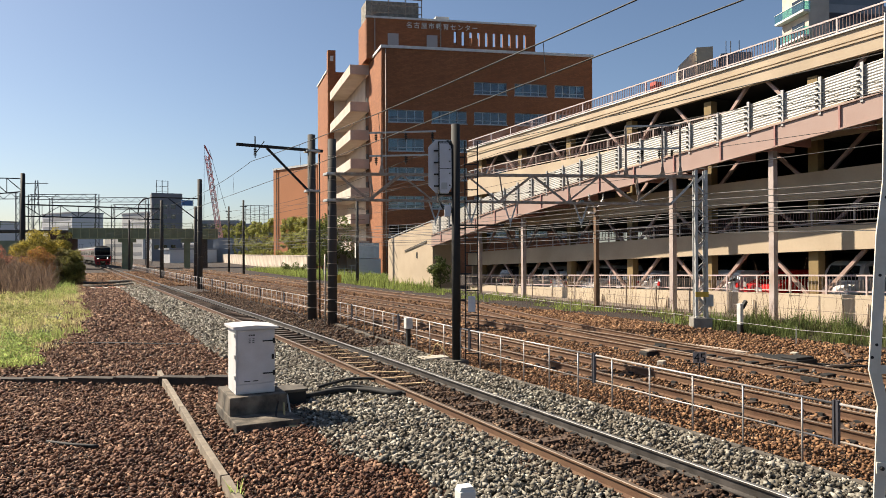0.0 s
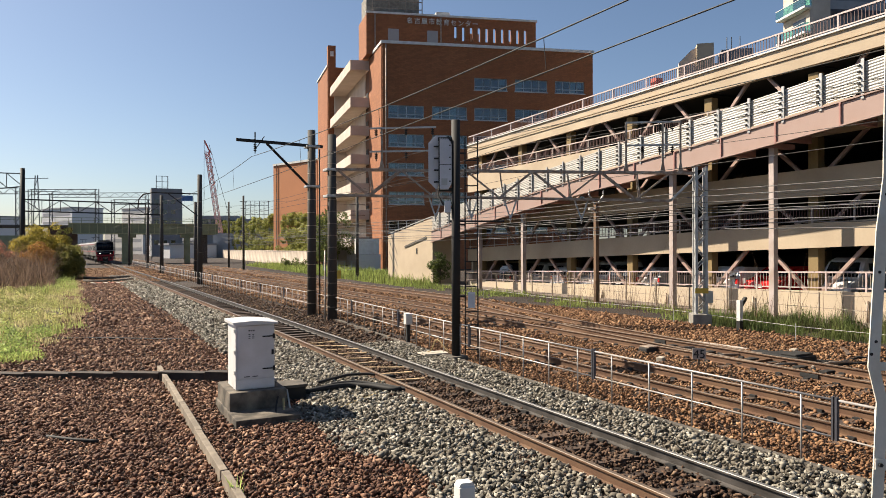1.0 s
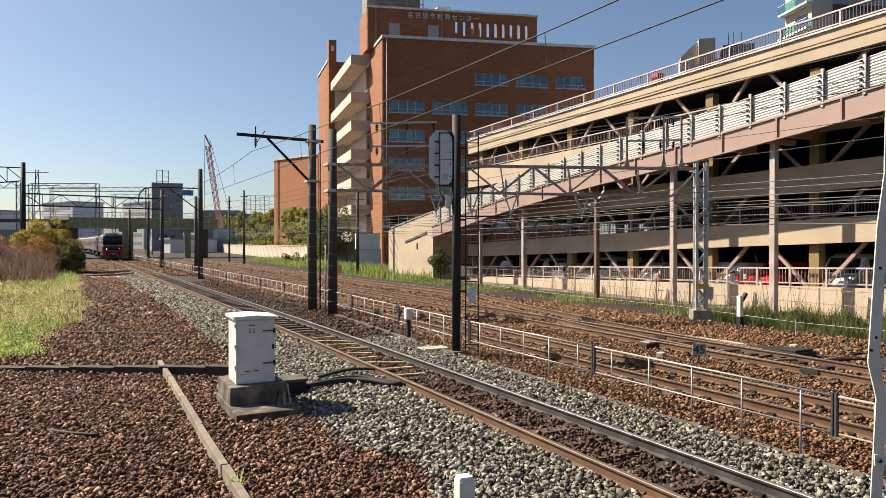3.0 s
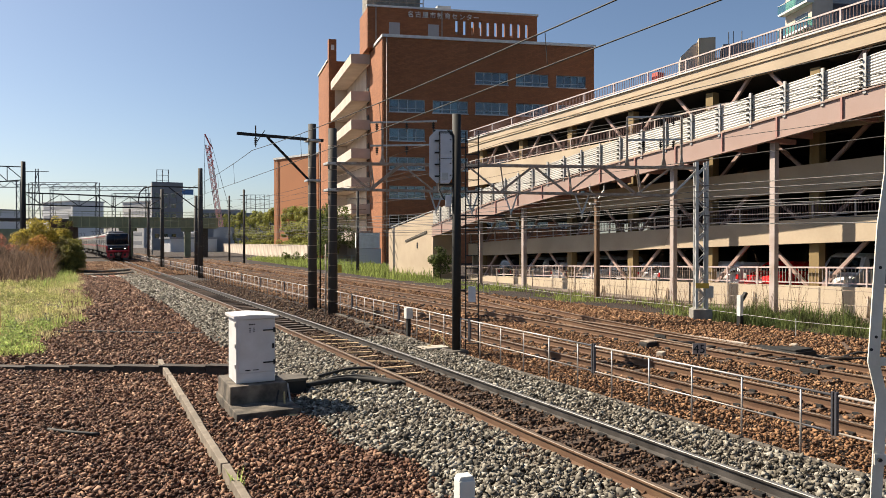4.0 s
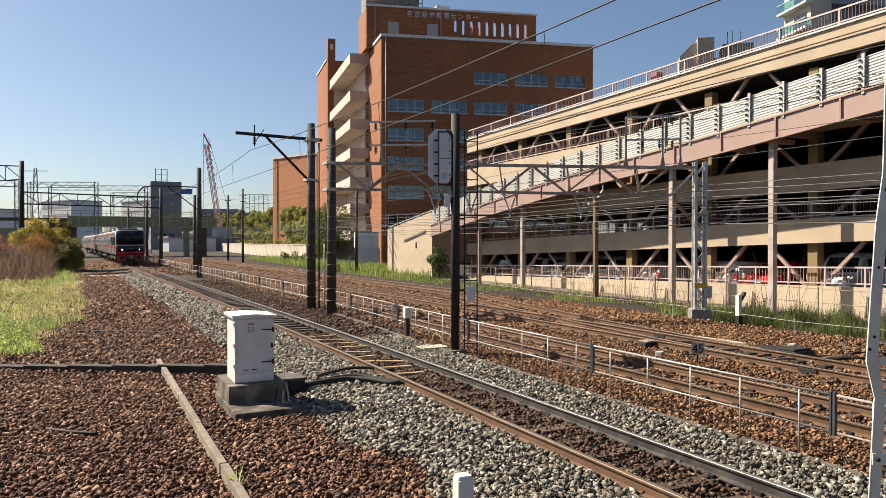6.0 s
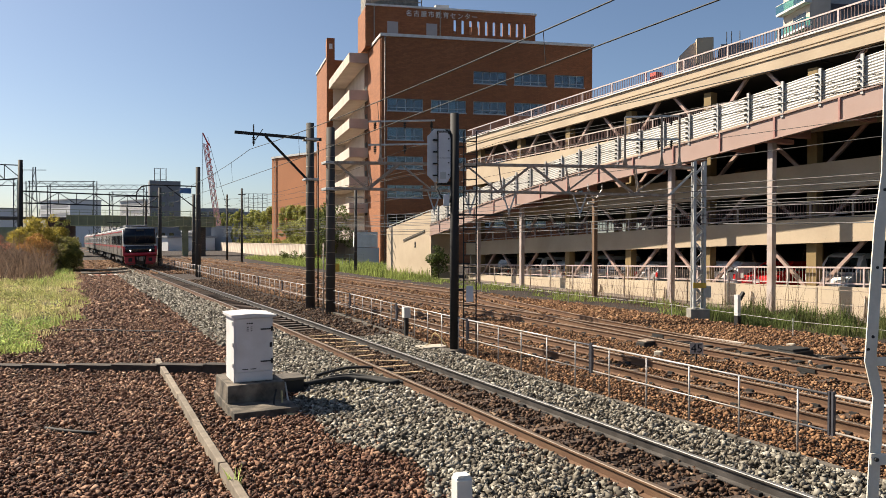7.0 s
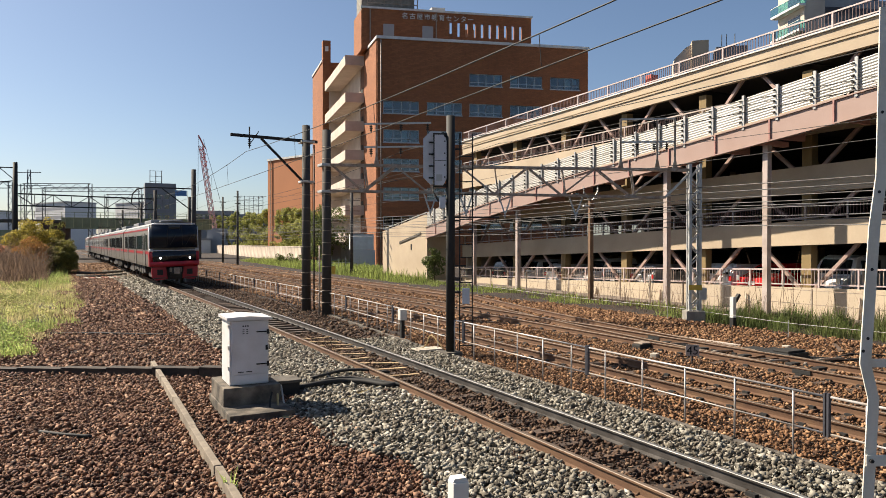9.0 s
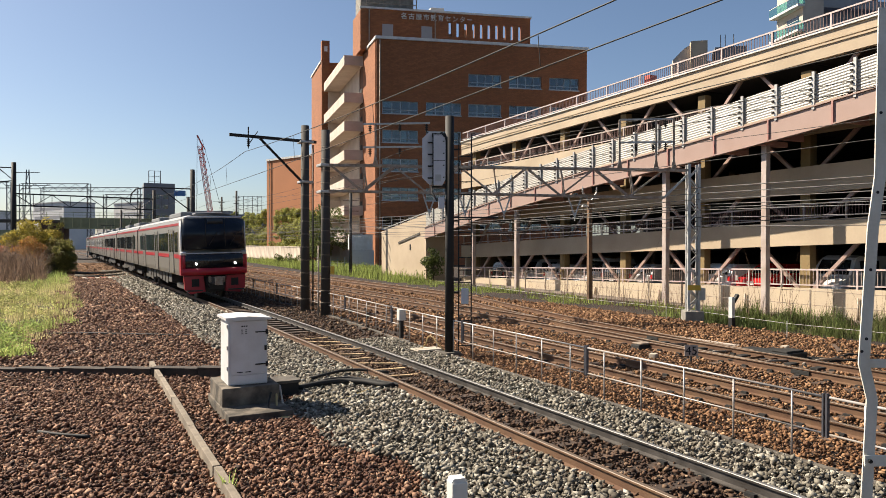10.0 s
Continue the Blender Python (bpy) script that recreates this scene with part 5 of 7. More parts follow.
# ---- things beside the tracks ----
def cabinet():
    t = thing("relay_cabinet", at(0, 0), "white steel relay cabinet standing on a stepped concrete base", "cabinet")
    part("lower_slab", boxes((1.95, 2.92, 10.5, 12.35, -0.1, 0.125), bev=0.02), M["base_concrete"], t)
    part("upper_slab", boxes((1.97, 2.87, 11.14, 12.25, 0.12, 0.41), bev=0.02), M["base_concrete"], t)
    body = part("body", boxes((2.10, 2.72, 11.34, 12.0, 0.41, 1.46), bev=0.008), M["cabinet_white"], t)
    bm = bmesh.new()
    prism(bm, [(2.055, 1.45), (2.765, 1.45), (2.77, 1.475), (2.4, 1.51), (2.05, 1.495)], "y", 11.27, 12.06)
    part("roof_lid", bm, M["cabinet_white"], t)
    door = part("door", boxes((2.13, 2.69, 11.32, 11.34, 0.58, 1.43), bev=0.005), M["cabinet_white"], t)
    part("lower_panel", boxes((2.115, 2.705, 11.325, 11.338, 0.43, 0.565)), M["cabinet_white"], t)
    for z in (1.24, 0.72):
        part("hinge", boxes((2.52, 2.71, 11.30, 11.32, z, z + 0.018)), M["black"], door)
        part("hinge_pin", boxes((2.685, 2.72, 11.295, 11.335, z - 0.03, z + 0.045)), M["black"], door)
    part("lock", boxes((2.665, 2.70, 11.295, 11.32, 0.95, 1.03), bev=0.004), M["black"], door)
    part("handle", boxes((2.15, 2.165, 11.30, 11.32, 0.9, 1.1)), M["cabinet_white"], door)
    for x in (2.23, 2.36):
        part("vent_slot", boxes((x, x + 0.09, 11.312, 11.322, 0.61, 0.622)), M["dark"], door)
    # unreadable stencilled rows on the door
    for k in range(3):
        part("stencil_bar", boxes((2.30 + 0.035 * k, 2.325 + 0.035 * k, 11.316, 11.32, 1.34, 1.36)), M["dark"], door)
    for k in range(3):
        for q in (0, 1):
            part("stencil_bar", boxes((2.30 + 0.06 * q, 2.33 + 0.06 * q, 11.316, 11.32, 1.285 - 0.03 * k, 1.297 - 0.03 * k)), M["dark"], door)
    for z in (0.65, 0.98, 1.32):
        part("side_clip", boxes((2.085, 2.10, 11.36, 11.42, z, z + 0.06)), M["galv"], t)
    # junction boxes and cable duct behind
    bx = thing("junction_box", at(0, 0), "black cable junction box on the ballast", "box")
    part("lid", boxes((2.95, 3.45, 11.95, 12.45, 0.24, 0.29), bev=0.01), M["dark_concrete"], bx)
    part("body", boxes((2.98, 3.42, 11.98, 12.42, -0.05, 0.24)), M["black"], bx)
    single("concrete_block", boxes((2.9, 3.2, 13.1, 13.7, -0.05, 0.22), bev=0.01), M["concrete"], at(0, 0), "grey concrete block behind the white cabinet", "block")


cabinet()


def cables():
    W = pose(0, 0, 0)
    runs = [([(-2.62, 11.4, 0.36), (-2.5, 10.95, 0.1), (-2.35, 10.56, 0.03), (-1.95, 10.73, 0.03), (-1.6, 11.6, 0.05), (-1.3, 12.3, 0.05), (-0.98, 12.83, 0.05)], 0.018, "cable_tan"),
            ([(-2.58, 11.5, 0.33), (-2.42, 11.05, 0.08), (-2.22, 10.72, 0.03), (-1.8, 10.95, 0.04), (-1.45, 11.9, 0.05), (-1.0, 12.7, 0.06), (-0.7, 13.0, 0.08)], 0.016, "cable_pale"),
            ([(-2.66, 11.35, 0.38), (-2.62, 10.85, 0.12), (-2.42, 10.5, 0.03), (-2.1, 10.55, 0.03), (-1.7, 11.3, 0.05)], 0.015, "black"),
            ([(-2.5, 12.5, 0.08), (-2.1, 12.75, 0.12), (-1.73, 12.98, 0.12), (-1.3, 12.85, 0.12), (-0.86, 12.58, 0.1), (-0.7, 12.8, 0.1)], 0.05, "black"),
            ([(-2.45, 12.6, 0.05), (-2.0, 12.9, 0.16), (-1.6, 13.05, 0.16), (-0.9, 12.75, 0.12), (-0.55, 12.6, 0.1)], 0.035, "black"),
            ([(-2.4, 13.3, 0.1), (-1.9, 13.9, 0.14), (-1.5, 14.0, 0.14), (-0.95, 13.9, 0.1)], 0.03, "black"),
            # this black run draws a thin cast shadow across the ground
            ([(-12.0, 20.2, 0.03), (-10.5, 20.6, 0.03), (-9.0, 20.3, 0.04), (-7.2, 20.1, 0.03), (-6.0, 20.3, 0.03)], 0.03, "black"),
            # a dark stick lying on the ground, made like the cables
            ([(-5.55, 9.75, 0.04), (-5.1, 9.55, 0.05), (-4.7, 9.5, 0.04)], 0.025, "black"),
            ([(0.2, 16.6, 0.1), (-0.15, 16.9, 0.5), (-0.3, 17.2, 0.1), (-0.6, 17.4, 0.05)], 0.012, "cable_tan")]
    for pts, r, m in runs:
        v = [Vector(p) for p in pts]
        fine = []
        for a, b in zip(v, v[1:]):
            fine += [a.lerp(b, k / 4) for k in range(4)]
        fine.append(v[-1])
        soft = [fine[0]] + [(fine[i - 1] + fine[i] * 2 + fine[i + 1]) / 4 for i in range(1, len(fine) - 1)] + [fine[-1]]
        bm = bmesh.new()
        path_tube(bm, soft, r, 8)
        single("cable", bm, M[m], W, "loose lineside cable, stick or drawn shadow line on the ballast", "cable", "lineside cables")


cables()


def troughs():
    # low concrete edging parallel to the track, in lengths
    k, s = 0, 4.2
    while s < 15.2:
        single("edging_kerb", boxes((1.34, 1.43, 0.0, 1.97, -0.1, 0.15), bev=0.012), M["kerb"], at(0, s, 0.0, random.Random(k).uniform(-0.3, 0.3)),
               "weathered concrete edging strip in the ballast", "kerb", "edging strips")
        s += 1.99
        k += 1
    # cable trough across the yard
    a, b = Vector((-10.6, 14.75, 0)), Vector((-3.75, 13.85, 0))
    ang = math.degrees(math.atan2((b - a).y, (b - a).x))
    n = 7
    for k in range(n):
        p = a.lerp(b, k / n)
        ln = (b - a).length / n
        t = thing("cable_trough", pose(p.x, p.y, 0, 0, 0, ang), "dark concrete cable trough with lid across the yard", "trough", "cable troughs")
        h = 0.02 + 0.026 * k
        part("trough", boxes((0.0, ln - 0.01, -0.11, 0.11, -0.1, h), bev=0.01), M["trough"], t)
        part("lid", boxes((0.0, ln - 0.015, -0.12, 0.13, h, h + 0.035), bev=0.008), M["trough"], t)


troughs()


def fence_d(s):
    return 7.87 + 0.42 * min(1.0, max(0.0, (s - 15.0) / 9.0))


def fence():
    """Low railing between the tracks, in panels with double end posts."""
    post = bmesh.new()
    tube(post, (0, 0, -0.1), (0, 0, 0.86), 0.013, n=8)
    post = mesh_of("fence_post", post, M["fence"])
    end = mesh_of("end_post", boxes((-0.025, 0.025, -0.035, -0.008, 0.38, 0.9), (-0.025, 0.025, 0.012, 0.035, 0.38, 0.9)), M["fence_dark"])
    s = 0.8
    while s < 112:
        a, b = s, s + 4.4
        t = thing("track_fence", TRK.copy(), "low tubular steel fence panel between the tracks", "fence", "fence between the tracks")
        P = lambda v, z: (fence_d(v) + bend(v), v, z)
        for k in range(5):
            v = a + 0.44 + 0.872 * k
            part("fence_post", post, None, t, m=pose(*P(v, 0)))
        part("end_post", end, None, t, m=pose(*P(a, 0)))
        for z, r in ((0.86, 0.016), (0.42, 0.012)):
            bm = bmesh.new()
            tube(bm, P(a + 0.05, z), P(b - 0.05, z), r, n=8)
            part("top_rail" if z > 0.5 else "middle_rail", bm, M["fence"], t)
        s += 4.4
    # shallow concrete edging below the fence
    s, k = 1.0, 0
    while s < 24:
        single("edging_kerb", boxes((-0.05, 0.05, 0, 1.95, -0.1, 0.07), bev=0.01), M["dark_concrete"], at(fence_d(s) - 0.12, s), "dark edging strip under the low fence", "kerb", "edging strips by the fence")
        s += 1.99


fence()


def markers():
    t = thing("marker_post", at(7.9, 17.55), "short dark post with a white box on top", "marker")
    part("post", boxes((-0.05, 0.05, -0.05, 0.05, -0.1, 0.62)), M["black"], t)
    part("box", boxes((-0.1, 0.1, -0.09, 0.09, 0.56, 0.86), bev=0.02), M["white"], t)
    t = thing("stop_marker", at(18.55, 15.44), "white and black lineside stake with a tilted head", "marker")
    part("lower_stake", boxes((-0.07, 0.07, -0.07, 0.07, -0.1, 0.32)), M["black"], t)
    part("upper_stake", boxes((-0.068, 0.068, -0.068, 0.068, 0.32, 0.98)), M["white"], t)
    part("head", boxes((-0.05, 0.05, -0.05, 0.05, 0, 0.3)), M["black"], t, m=pose(0.08, 0, 0.82, 0, 40, 0))
    t = thing("boundary_post", pose(0.17, 5.5, 0, 0, 0, 20), "white painted square stake close to the camera", "post")
    bm = boxes((-0.066, 0.066, -0.066, 0.066, -0.1, 0.795), bev=0.008)
    part("stake", bm, M["white"], t)
    bm = bmesh.new()
    prism(bm, [(-0.066, 0.795), (0.066, 0.795), (0.05, 0.825), (-0.05, 0.825)], "y", -0.05, 0.05)
    part("cap", bm, M["white"], t)
    single("cable_pit", boxes((-0.35, 0.35, -0.22, 0.22, -0.05, 0.09), bev=0.015), M["pale_concrete"], at(7.62, 15.4), "pale concrete cable pit lid beside the signal", "pit")
    # speed board between the tracks
    t = thing("speed_board", at(12.15, 11.2, 0, -TURN), "small dark low speed board reading 45", "sign")
    part("stake", boxes((-0.015, 0.015, 0.0, 0.03, -0.05, 0.25)), M["black"], t)
    part("plate", boxes((-0.15, 0.15, -0.01, 0.0, 0.17, 0.42), bev=0.003), M["board_pale"], t)
    cu = bpy.data.curves.new("board_text", "FONT")
    cu.body, cu.size, cu.extrude, cu.align_x = "45", 0.27, 0.004, "CENTER"
    cu.materials.append(M["black"])
    tx = new("board_text", cu)
    tx.parent, tx.matrix_basis = t, pose(0, -0.016, 0.2, 90, 0, 0)
    # galvanised frame post on the platform end
    t = thing("frame_post", pose(0.036, 3.3, 0), "light grey perforated steel frame post with a kinked foot", "post")
    line = [(2.10, 3.80), (2.085, 3.0), (2.052, 2.75), (2.012, 2.10), (2.052, 1.93), (2.028, 1.45), (2.02, -0.02)]
    bm = bmesh.new()
    w = 0.027
    prism(bm, [(x - w, z) for x, z in line] + [(x + w, z) for x, z in reversed(line)], "y", 0.0, 0.008)
    part("flat_bar", bm, M["post_steel"], t)
    bm = bmesh.new()
    prism(bm, [(x + w - 0.006, z) for x, z in line] + [(x + w, z) for x, z in reversed(line)], "y", 0.008, 0.07)
    part("flange", bm, M["post_steel"], t)
    for x, z in ((2.085, 3.3), (2.072, 2.92), (2.040, 2.55), (2.022, 2.22), (2.0, 2.16)):
        bm = bmesh.new()
        tube(bm, (x, -0.002, z), (x, 0.0, z), 0.0075, n=12)
        part("bolt_hole", bm, M["black"], t)
    part("cross_bar", boxes((2.012, 2.75, -0.010, -0.002, 1.61, 1.665), bev=0.003), M["post_steel"], t)
    bm = bmesh.new()
    tube(bm, (2.034, -0.022, 1.638), (2.034, -0.010, 1.638), 0.010, n=6)
    part("bolt", bm, M["dark"], t)
    part("upper_cross_bar", boxes((2.03, 2.75, 0.01, 0.02, 2.08, 2.12)), M["post_steel"], t)


markers()


def points_gear():
    """The rusty siding that leaves the far track, and the machine that throws its points."""
    t = thing("railway_track", TRK.copy(), "rusty siding rails branching away by the points", "track", kind="structure")
    turn = lambda s: 13.4 + 3.4 * (max(0.0, min(1.0, (s - 8.0) / 22.0)) ** 1.7)
    st = [8 + 1.0 * k for k in range(24)] + [40, 60, 90, 120]
    for e in (-1, 1):
        part("rail", rail_mesh(e * 0.566, st, lambda s: turn(s) + bend(s)), None, t)
    slp = mesh_of("sleeper", boxes((-1.3, 1.3, -0.1, 0.1, -0.12, 0.01), bev=0.012), M["sleeper"])
    s = 14.0
    while s < 80:
        part("sleeper", slp, None, t, m=pose(turn(s) + bend(s), s + 0.3, -0.004))
        s += 0.62
    p = thing("point_machine", at(14.35, 10.6), "black point machine with rods and pale concrete pads", "point machine")
    part("case", boxes((-0.35, 0.35, -0.45, 0.45, 0.0, 0.22), bev=0.03), M["black"], p)
    part("motor", boxes((-0.2, 0.2, 0.45, 0.9, 0.02, 0.2), bev=0.05), M["black"], p)
    part("lid", boxes((-0.3, 0.3, -0.4, 0.0, 0.22, 0.27), bev=0.02), M["dark"], p)
    for y in (-0.2, 0.15):
        bm = bmesh.new()
        bar(bm, (-1.5, y, 0.06), (-0.3, y, 0.1), 0.05)
        part("rod", bm, M["rust"], p)
    for d, s in ((15.9, 11.6), (13.1, 8.6), (14.7, 8.2), (12.0, 12.2), (13.0, 14.6)):
        single("concrete_pad", boxes((-0.11, 0.11, -0.08, 0.08, -0.05, 0.10), bev=0.02), M["pale_concrete"], at(d, s, 0, 17 * s), "small pale concrete pad between the rails", "pad", "pads by the points")
    for d, s, ln in ((16.9, 9.5, 1.6), (17.4, 8.2, 1.2)):
        single("timber_baulk", boxes((-0.05, 0.05, 0, ln, -0.04, 0.055), bev=0.012), M["sleeper"], at(d, s, 0, -70), "dark old timber baulk lying on the ballast", "timber", "loose timbers")
    g = thing("grease_box", at(12.7, 13.3), "grey track circuit box on the sleepers", "box")
    part("case", boxes((-0.25, 0.25, -0.15, 0.15, 0.0, 0.14), bev=0.03), M["dark"], g)
    part("lid", boxes((-0.19, 0.19, -0.16, 0.16, 0.14, 0.18), bev=0.02), M["weathered"], g)
    for k in range(9):
        sk = 9.2 + 0.62 * k
        for e in (-1, 1):
            part("slide_plate", boxes((e * 0.42 - 0.16, e * 0.42 + 0.16, -0.09, 0.09, 0.0, 0.085), bev=0.01), M["black"], t, m=pose(13.4, sk + 0.1, 0))
    for sk, a, b in ((10.1, -0.5, 0.55), (11.6, -0.5, 0.55), (13.0, -0.5, 0.55), (9.7, 0.5, 1.9)):
        bm = bmesh.new()
        path_tube(bm, [(13.4 + a, sk, 0.09), (13.4 + (a + b) / 2, sk + 0.06, 0.12), (13.4 + b, sk + 0.02, 0.09)], 0.028, 6)
        part("stretcher_bar", bm, M["weathered"], t)
    for d, sj in ((12.834, 9.0), (13.966, 14.2)):
        for e in (-1, 1):
            part("fishplate", boxes((d + e * 0.035 - 0.014, d + e * 0.035 + 0.014, sj - 0.2, sj + 0.2, 0.07, 0.15), bev=0.006), M["black"], t)
    for d, sj, w, ln, z, mt in ((14.3, 12.2, 0.26, 0.5, 0.12, "black"), (12.95, 10.6, 0.22, 0.3, 0.1, "black")):
        g = thing("track_box", at(d, sj, 0, 12), "low dark iron box beside the points", "box", "boxes by the points")
        part("case", boxes((-w / 2, w / 2, -ln / 2, ln / 2, -0.03, z), bev=0.02), M[mt], g)
        part("lid", boxes((-w / 2 - 0.02, w / 2 + 0.02, -ln / 2 - 0.02, ln / 2 + 0.02, z, z + 0.025), bev=0.008), M["dark"], g)
    for pts in ([(14.6, 10.3, 0.1), (15.2, 9.9, 0.06), (16.3, 10.2, 0.05), (17.0, 9.4, 0.04)], [(14.5, 10.5, 0.1), (14.9, 9.8, 0.05), (15.9, 9.6, 0.05), (16.4, 8.8, 0.04)],
                [(13.0, 12.4, 0.08), (13.1, 12.9, 0.12), (13.2, 13.8, 0.06)]):
        bm = bmesh.new()
        path_tube(bm, pts, 0.03, 6)
        single("cable", bm, M["black"], TRK.copy(), "black cable lying beside the points", "cable", "cables by the points")
    for d, sj, ln, a in ((15.2, 12.4, 2.6, 4), (16.3, 7.7, 1.5, -62), (16.6, 10.6, 1.3, -50)):
        single("timber_baulk", boxes((-0.05, 0.05, 0, ln, -0.03, 0.06), bev=0.012), M["board_pale" if a > 0 else "sleeper"], at(d, sj, 0, a), "old timber lath lying on the ballast", "timber", "loose timbers")
    # cord strung along stakes in front of the grass
    bm = bmesh.new()
    c = thing("cord_fence", TRK.copy(), "thin pale cord strung on stakes before the grass", "cord")
    pts = [(18.6, 6.5), (17.9, 9.0), (17.9, 13.0), (18.3, 18.0), (18.4, 24.0), (18.8, 32.0)]
    path_tube(bm, [(d, s, 0.42 + 0.05 * (k % 2)) for k, (d, s) in enumerate(pts)], 0.007, 5)
    part("cord", bm, M["cable_pale"], c)
    for d, s in pts:
        bm = bmesh.new()
        tube(bm, (d, s, -0.1), (d, s, 0.5), 0.012, n=6)
        part("stake", bm, M["galv"], c)


points_gear()


def old_crossing():
    """Remains of a siding at the edge of the bushes: a few painted boards and curved edging."""
    for k in range(6):
        single("painted_board", boxes((-0.07, 0.07, 0, 1.9, 0.0, 0.09), bev=0.01), M["board_red" if k % 2 else "board_pale"], at(0.55 + 0.42 * k, 58.4, 0, 8),
               "old faded red and white board on the ground", "board", "old boards")
    rnd = random.Random(3)
    for k in range(9):
        single("loose_plank", boxes((-0.45, 0.45, -0.05, 0.05, 0.0, 0.035), bev=0.006), M["plank"], at(5.45 + rnd.uniform(0, 0.5), 12.6 + 0.75 * k, 0.04, rnd.uniform(-30, 12)),
               "pale weathered plank lying between the rails", "plank", "loose planks")
    for r, z in ((0, 0.12), (1, 0.16)):
        bm = bmesh.new()
        path_tube(bm, [(-0.2 + 0.6 * k, 62.5 + 5.5 * r - 2.4 * math.sin(math.pi * k / 6) + 0.2 * k, z) for k in range(7)], 0.11, 6)
        single("curved_edging", bm, M["dark_concrete"], at(0, 0), "dark curved edging at the end of the yard", "kerb", "curved edgings")


old_crossing()


def parked_car(s, paint, tall, rear, seed):
    """A small car standing nose to the railing, in the lowest deck."""
    z = TOPS[0](s) - 0.55
    t = thing("parked_car", TRK @ pose(PARK_D + 0.5, s, z, 0, 0, 90), {"car_white": "white parked car behind the railing", "car_red": "bright red parked car behind the railing",
              "car_silver": "silver parked car behind the railing", "car_dark": "dark parked car behind the railing"}[paint], "car", "parked cars")
    h = 1.78 if tall else 1.47
    L = 3.6
    side = ([(0.0, 0.35), (0.05, 0.85), (0.75, 1.0), (1.15, h - 0.12), (1.5, h), (L - 0.35, h - 0.02), (L - 0.08, 1.0), (L, 0.5), (L - 0.05, 0.28), (0.1, 0.25)] if not rear else
            [(0.0, 0.3), (0.0, 0.95), (0.18, h - 0.15), (0.5, h), (2.1, h - 0.04), (2.6, 1.02), (L - 0.1, 0.85), (L, 0.45), (L - 0.05, 0.28), (0.1, 0.25)])
    bm = bmesh.new()
    prism(bm, [(-y, zz) for y, zz in side], "x", -0.82, 0.82)
    for v in bm.verts:
        if v.co.z > 1.05:
            v.co.x *= 0.86
    bmesh.ops.bevel(bm, geom=list(bm.edges), offset=0.05, segments=2, affect="EDGES")
    part("body", bm, M[paint], t)
    yf = 0.07 if rear else 0.92
    bm = bmesh.new()
    zl, zh = (1.02, h - 0.2) if rear else (1.06, h - 0.17)
    yl, yh = (0.0, 0.13) if rear else (0.80, 1.10)
    vs = [bm.verts.new(p) for p in ((-0.66, -yl + 0.035, zl), (0.66, -yl + 0.035, zl), (0.58, -yh + 0.035, zh), (-0.58, -yh + 0.035, zh),
                                    (-0.66, -yl - 0.1, zl), (0.66, -yl - 0.1, zl), (0.58, -yh - 0.1, zh), (-0.58, -yh - 0.1, zh))]
    for q in ((0, 1, 2, 3), (7, 6, 5, 4), (0, 4, 5, 1), (1, 5, 6, 2), (2, 6, 7, 3), (3, 7, 4, 0)):
        bm.faces.new([vs[i] for i in q])
    part("rear_window" if rear else "windscreen", bm, M["glass"], t)
    for e in (-1, 1):
        part("side_window", boxes((min(e * 0.70, e * 0.79), max(e * 0.70, e * 0.79), -2.5, -1.35, 1.08, h - 0.2), bev=0.01), M["glass"], t)
        part("tail_light" if rear else "headlight", boxes((min(e * 0.66, e * 0.8), max(e * 0.66, e * 0.8), -0.02, 0.03, 0.74, 0.95), bev=0.01), M["tail" if rear else "galv"], t)
        for y in (-0.65, -2.85):
            bm = bmesh.new()
            tube(bm, (e * 0.68, y, 0.29), (e * 0.84, y, 0.29), 0.29, n=18)
            w = part("wheel", bm, M["black"], t)
            bm = bmesh.new()
            tube(bm, (e * 0.84, y, 0.29), (e * 0.85, y, 0.29), 0.17, n=14)
            part("hubcap", bm, M["galv"], w)
        part("mirror", boxes((min(e * 0.8, e * 0.98), max(e * 0.8, e * 0.98), -1.12, -1.0, 1.05, 1.18), bev=0.02), M[paint], t)
    part("bumper", boxes((-0.8, 0.8, -0.05, 0.06, 0.3, 0.55), bev=0.03), M[paint], t)
    part("number_plate", boxes((-0.17, 0.17, 0.06, 0.075, 0.58, 0.74)), M["white"], t)


for i, (s, p, tall, rear) in enumerate(((37.2, "car_white", True, False), (33.6, "car_white", False, True), (30.8, "car_white", True, False), (28.3, "car_dark", False, True),
                                        (26.2, "car_silver", False, True), (21.6, "car_white", False, True), (19.75, "car_red", False, False), (16.76, "car_white", True, False),
                                        (39.6, "car_dark", True, True))):
    parked_car(s, p, tall, rear, i)


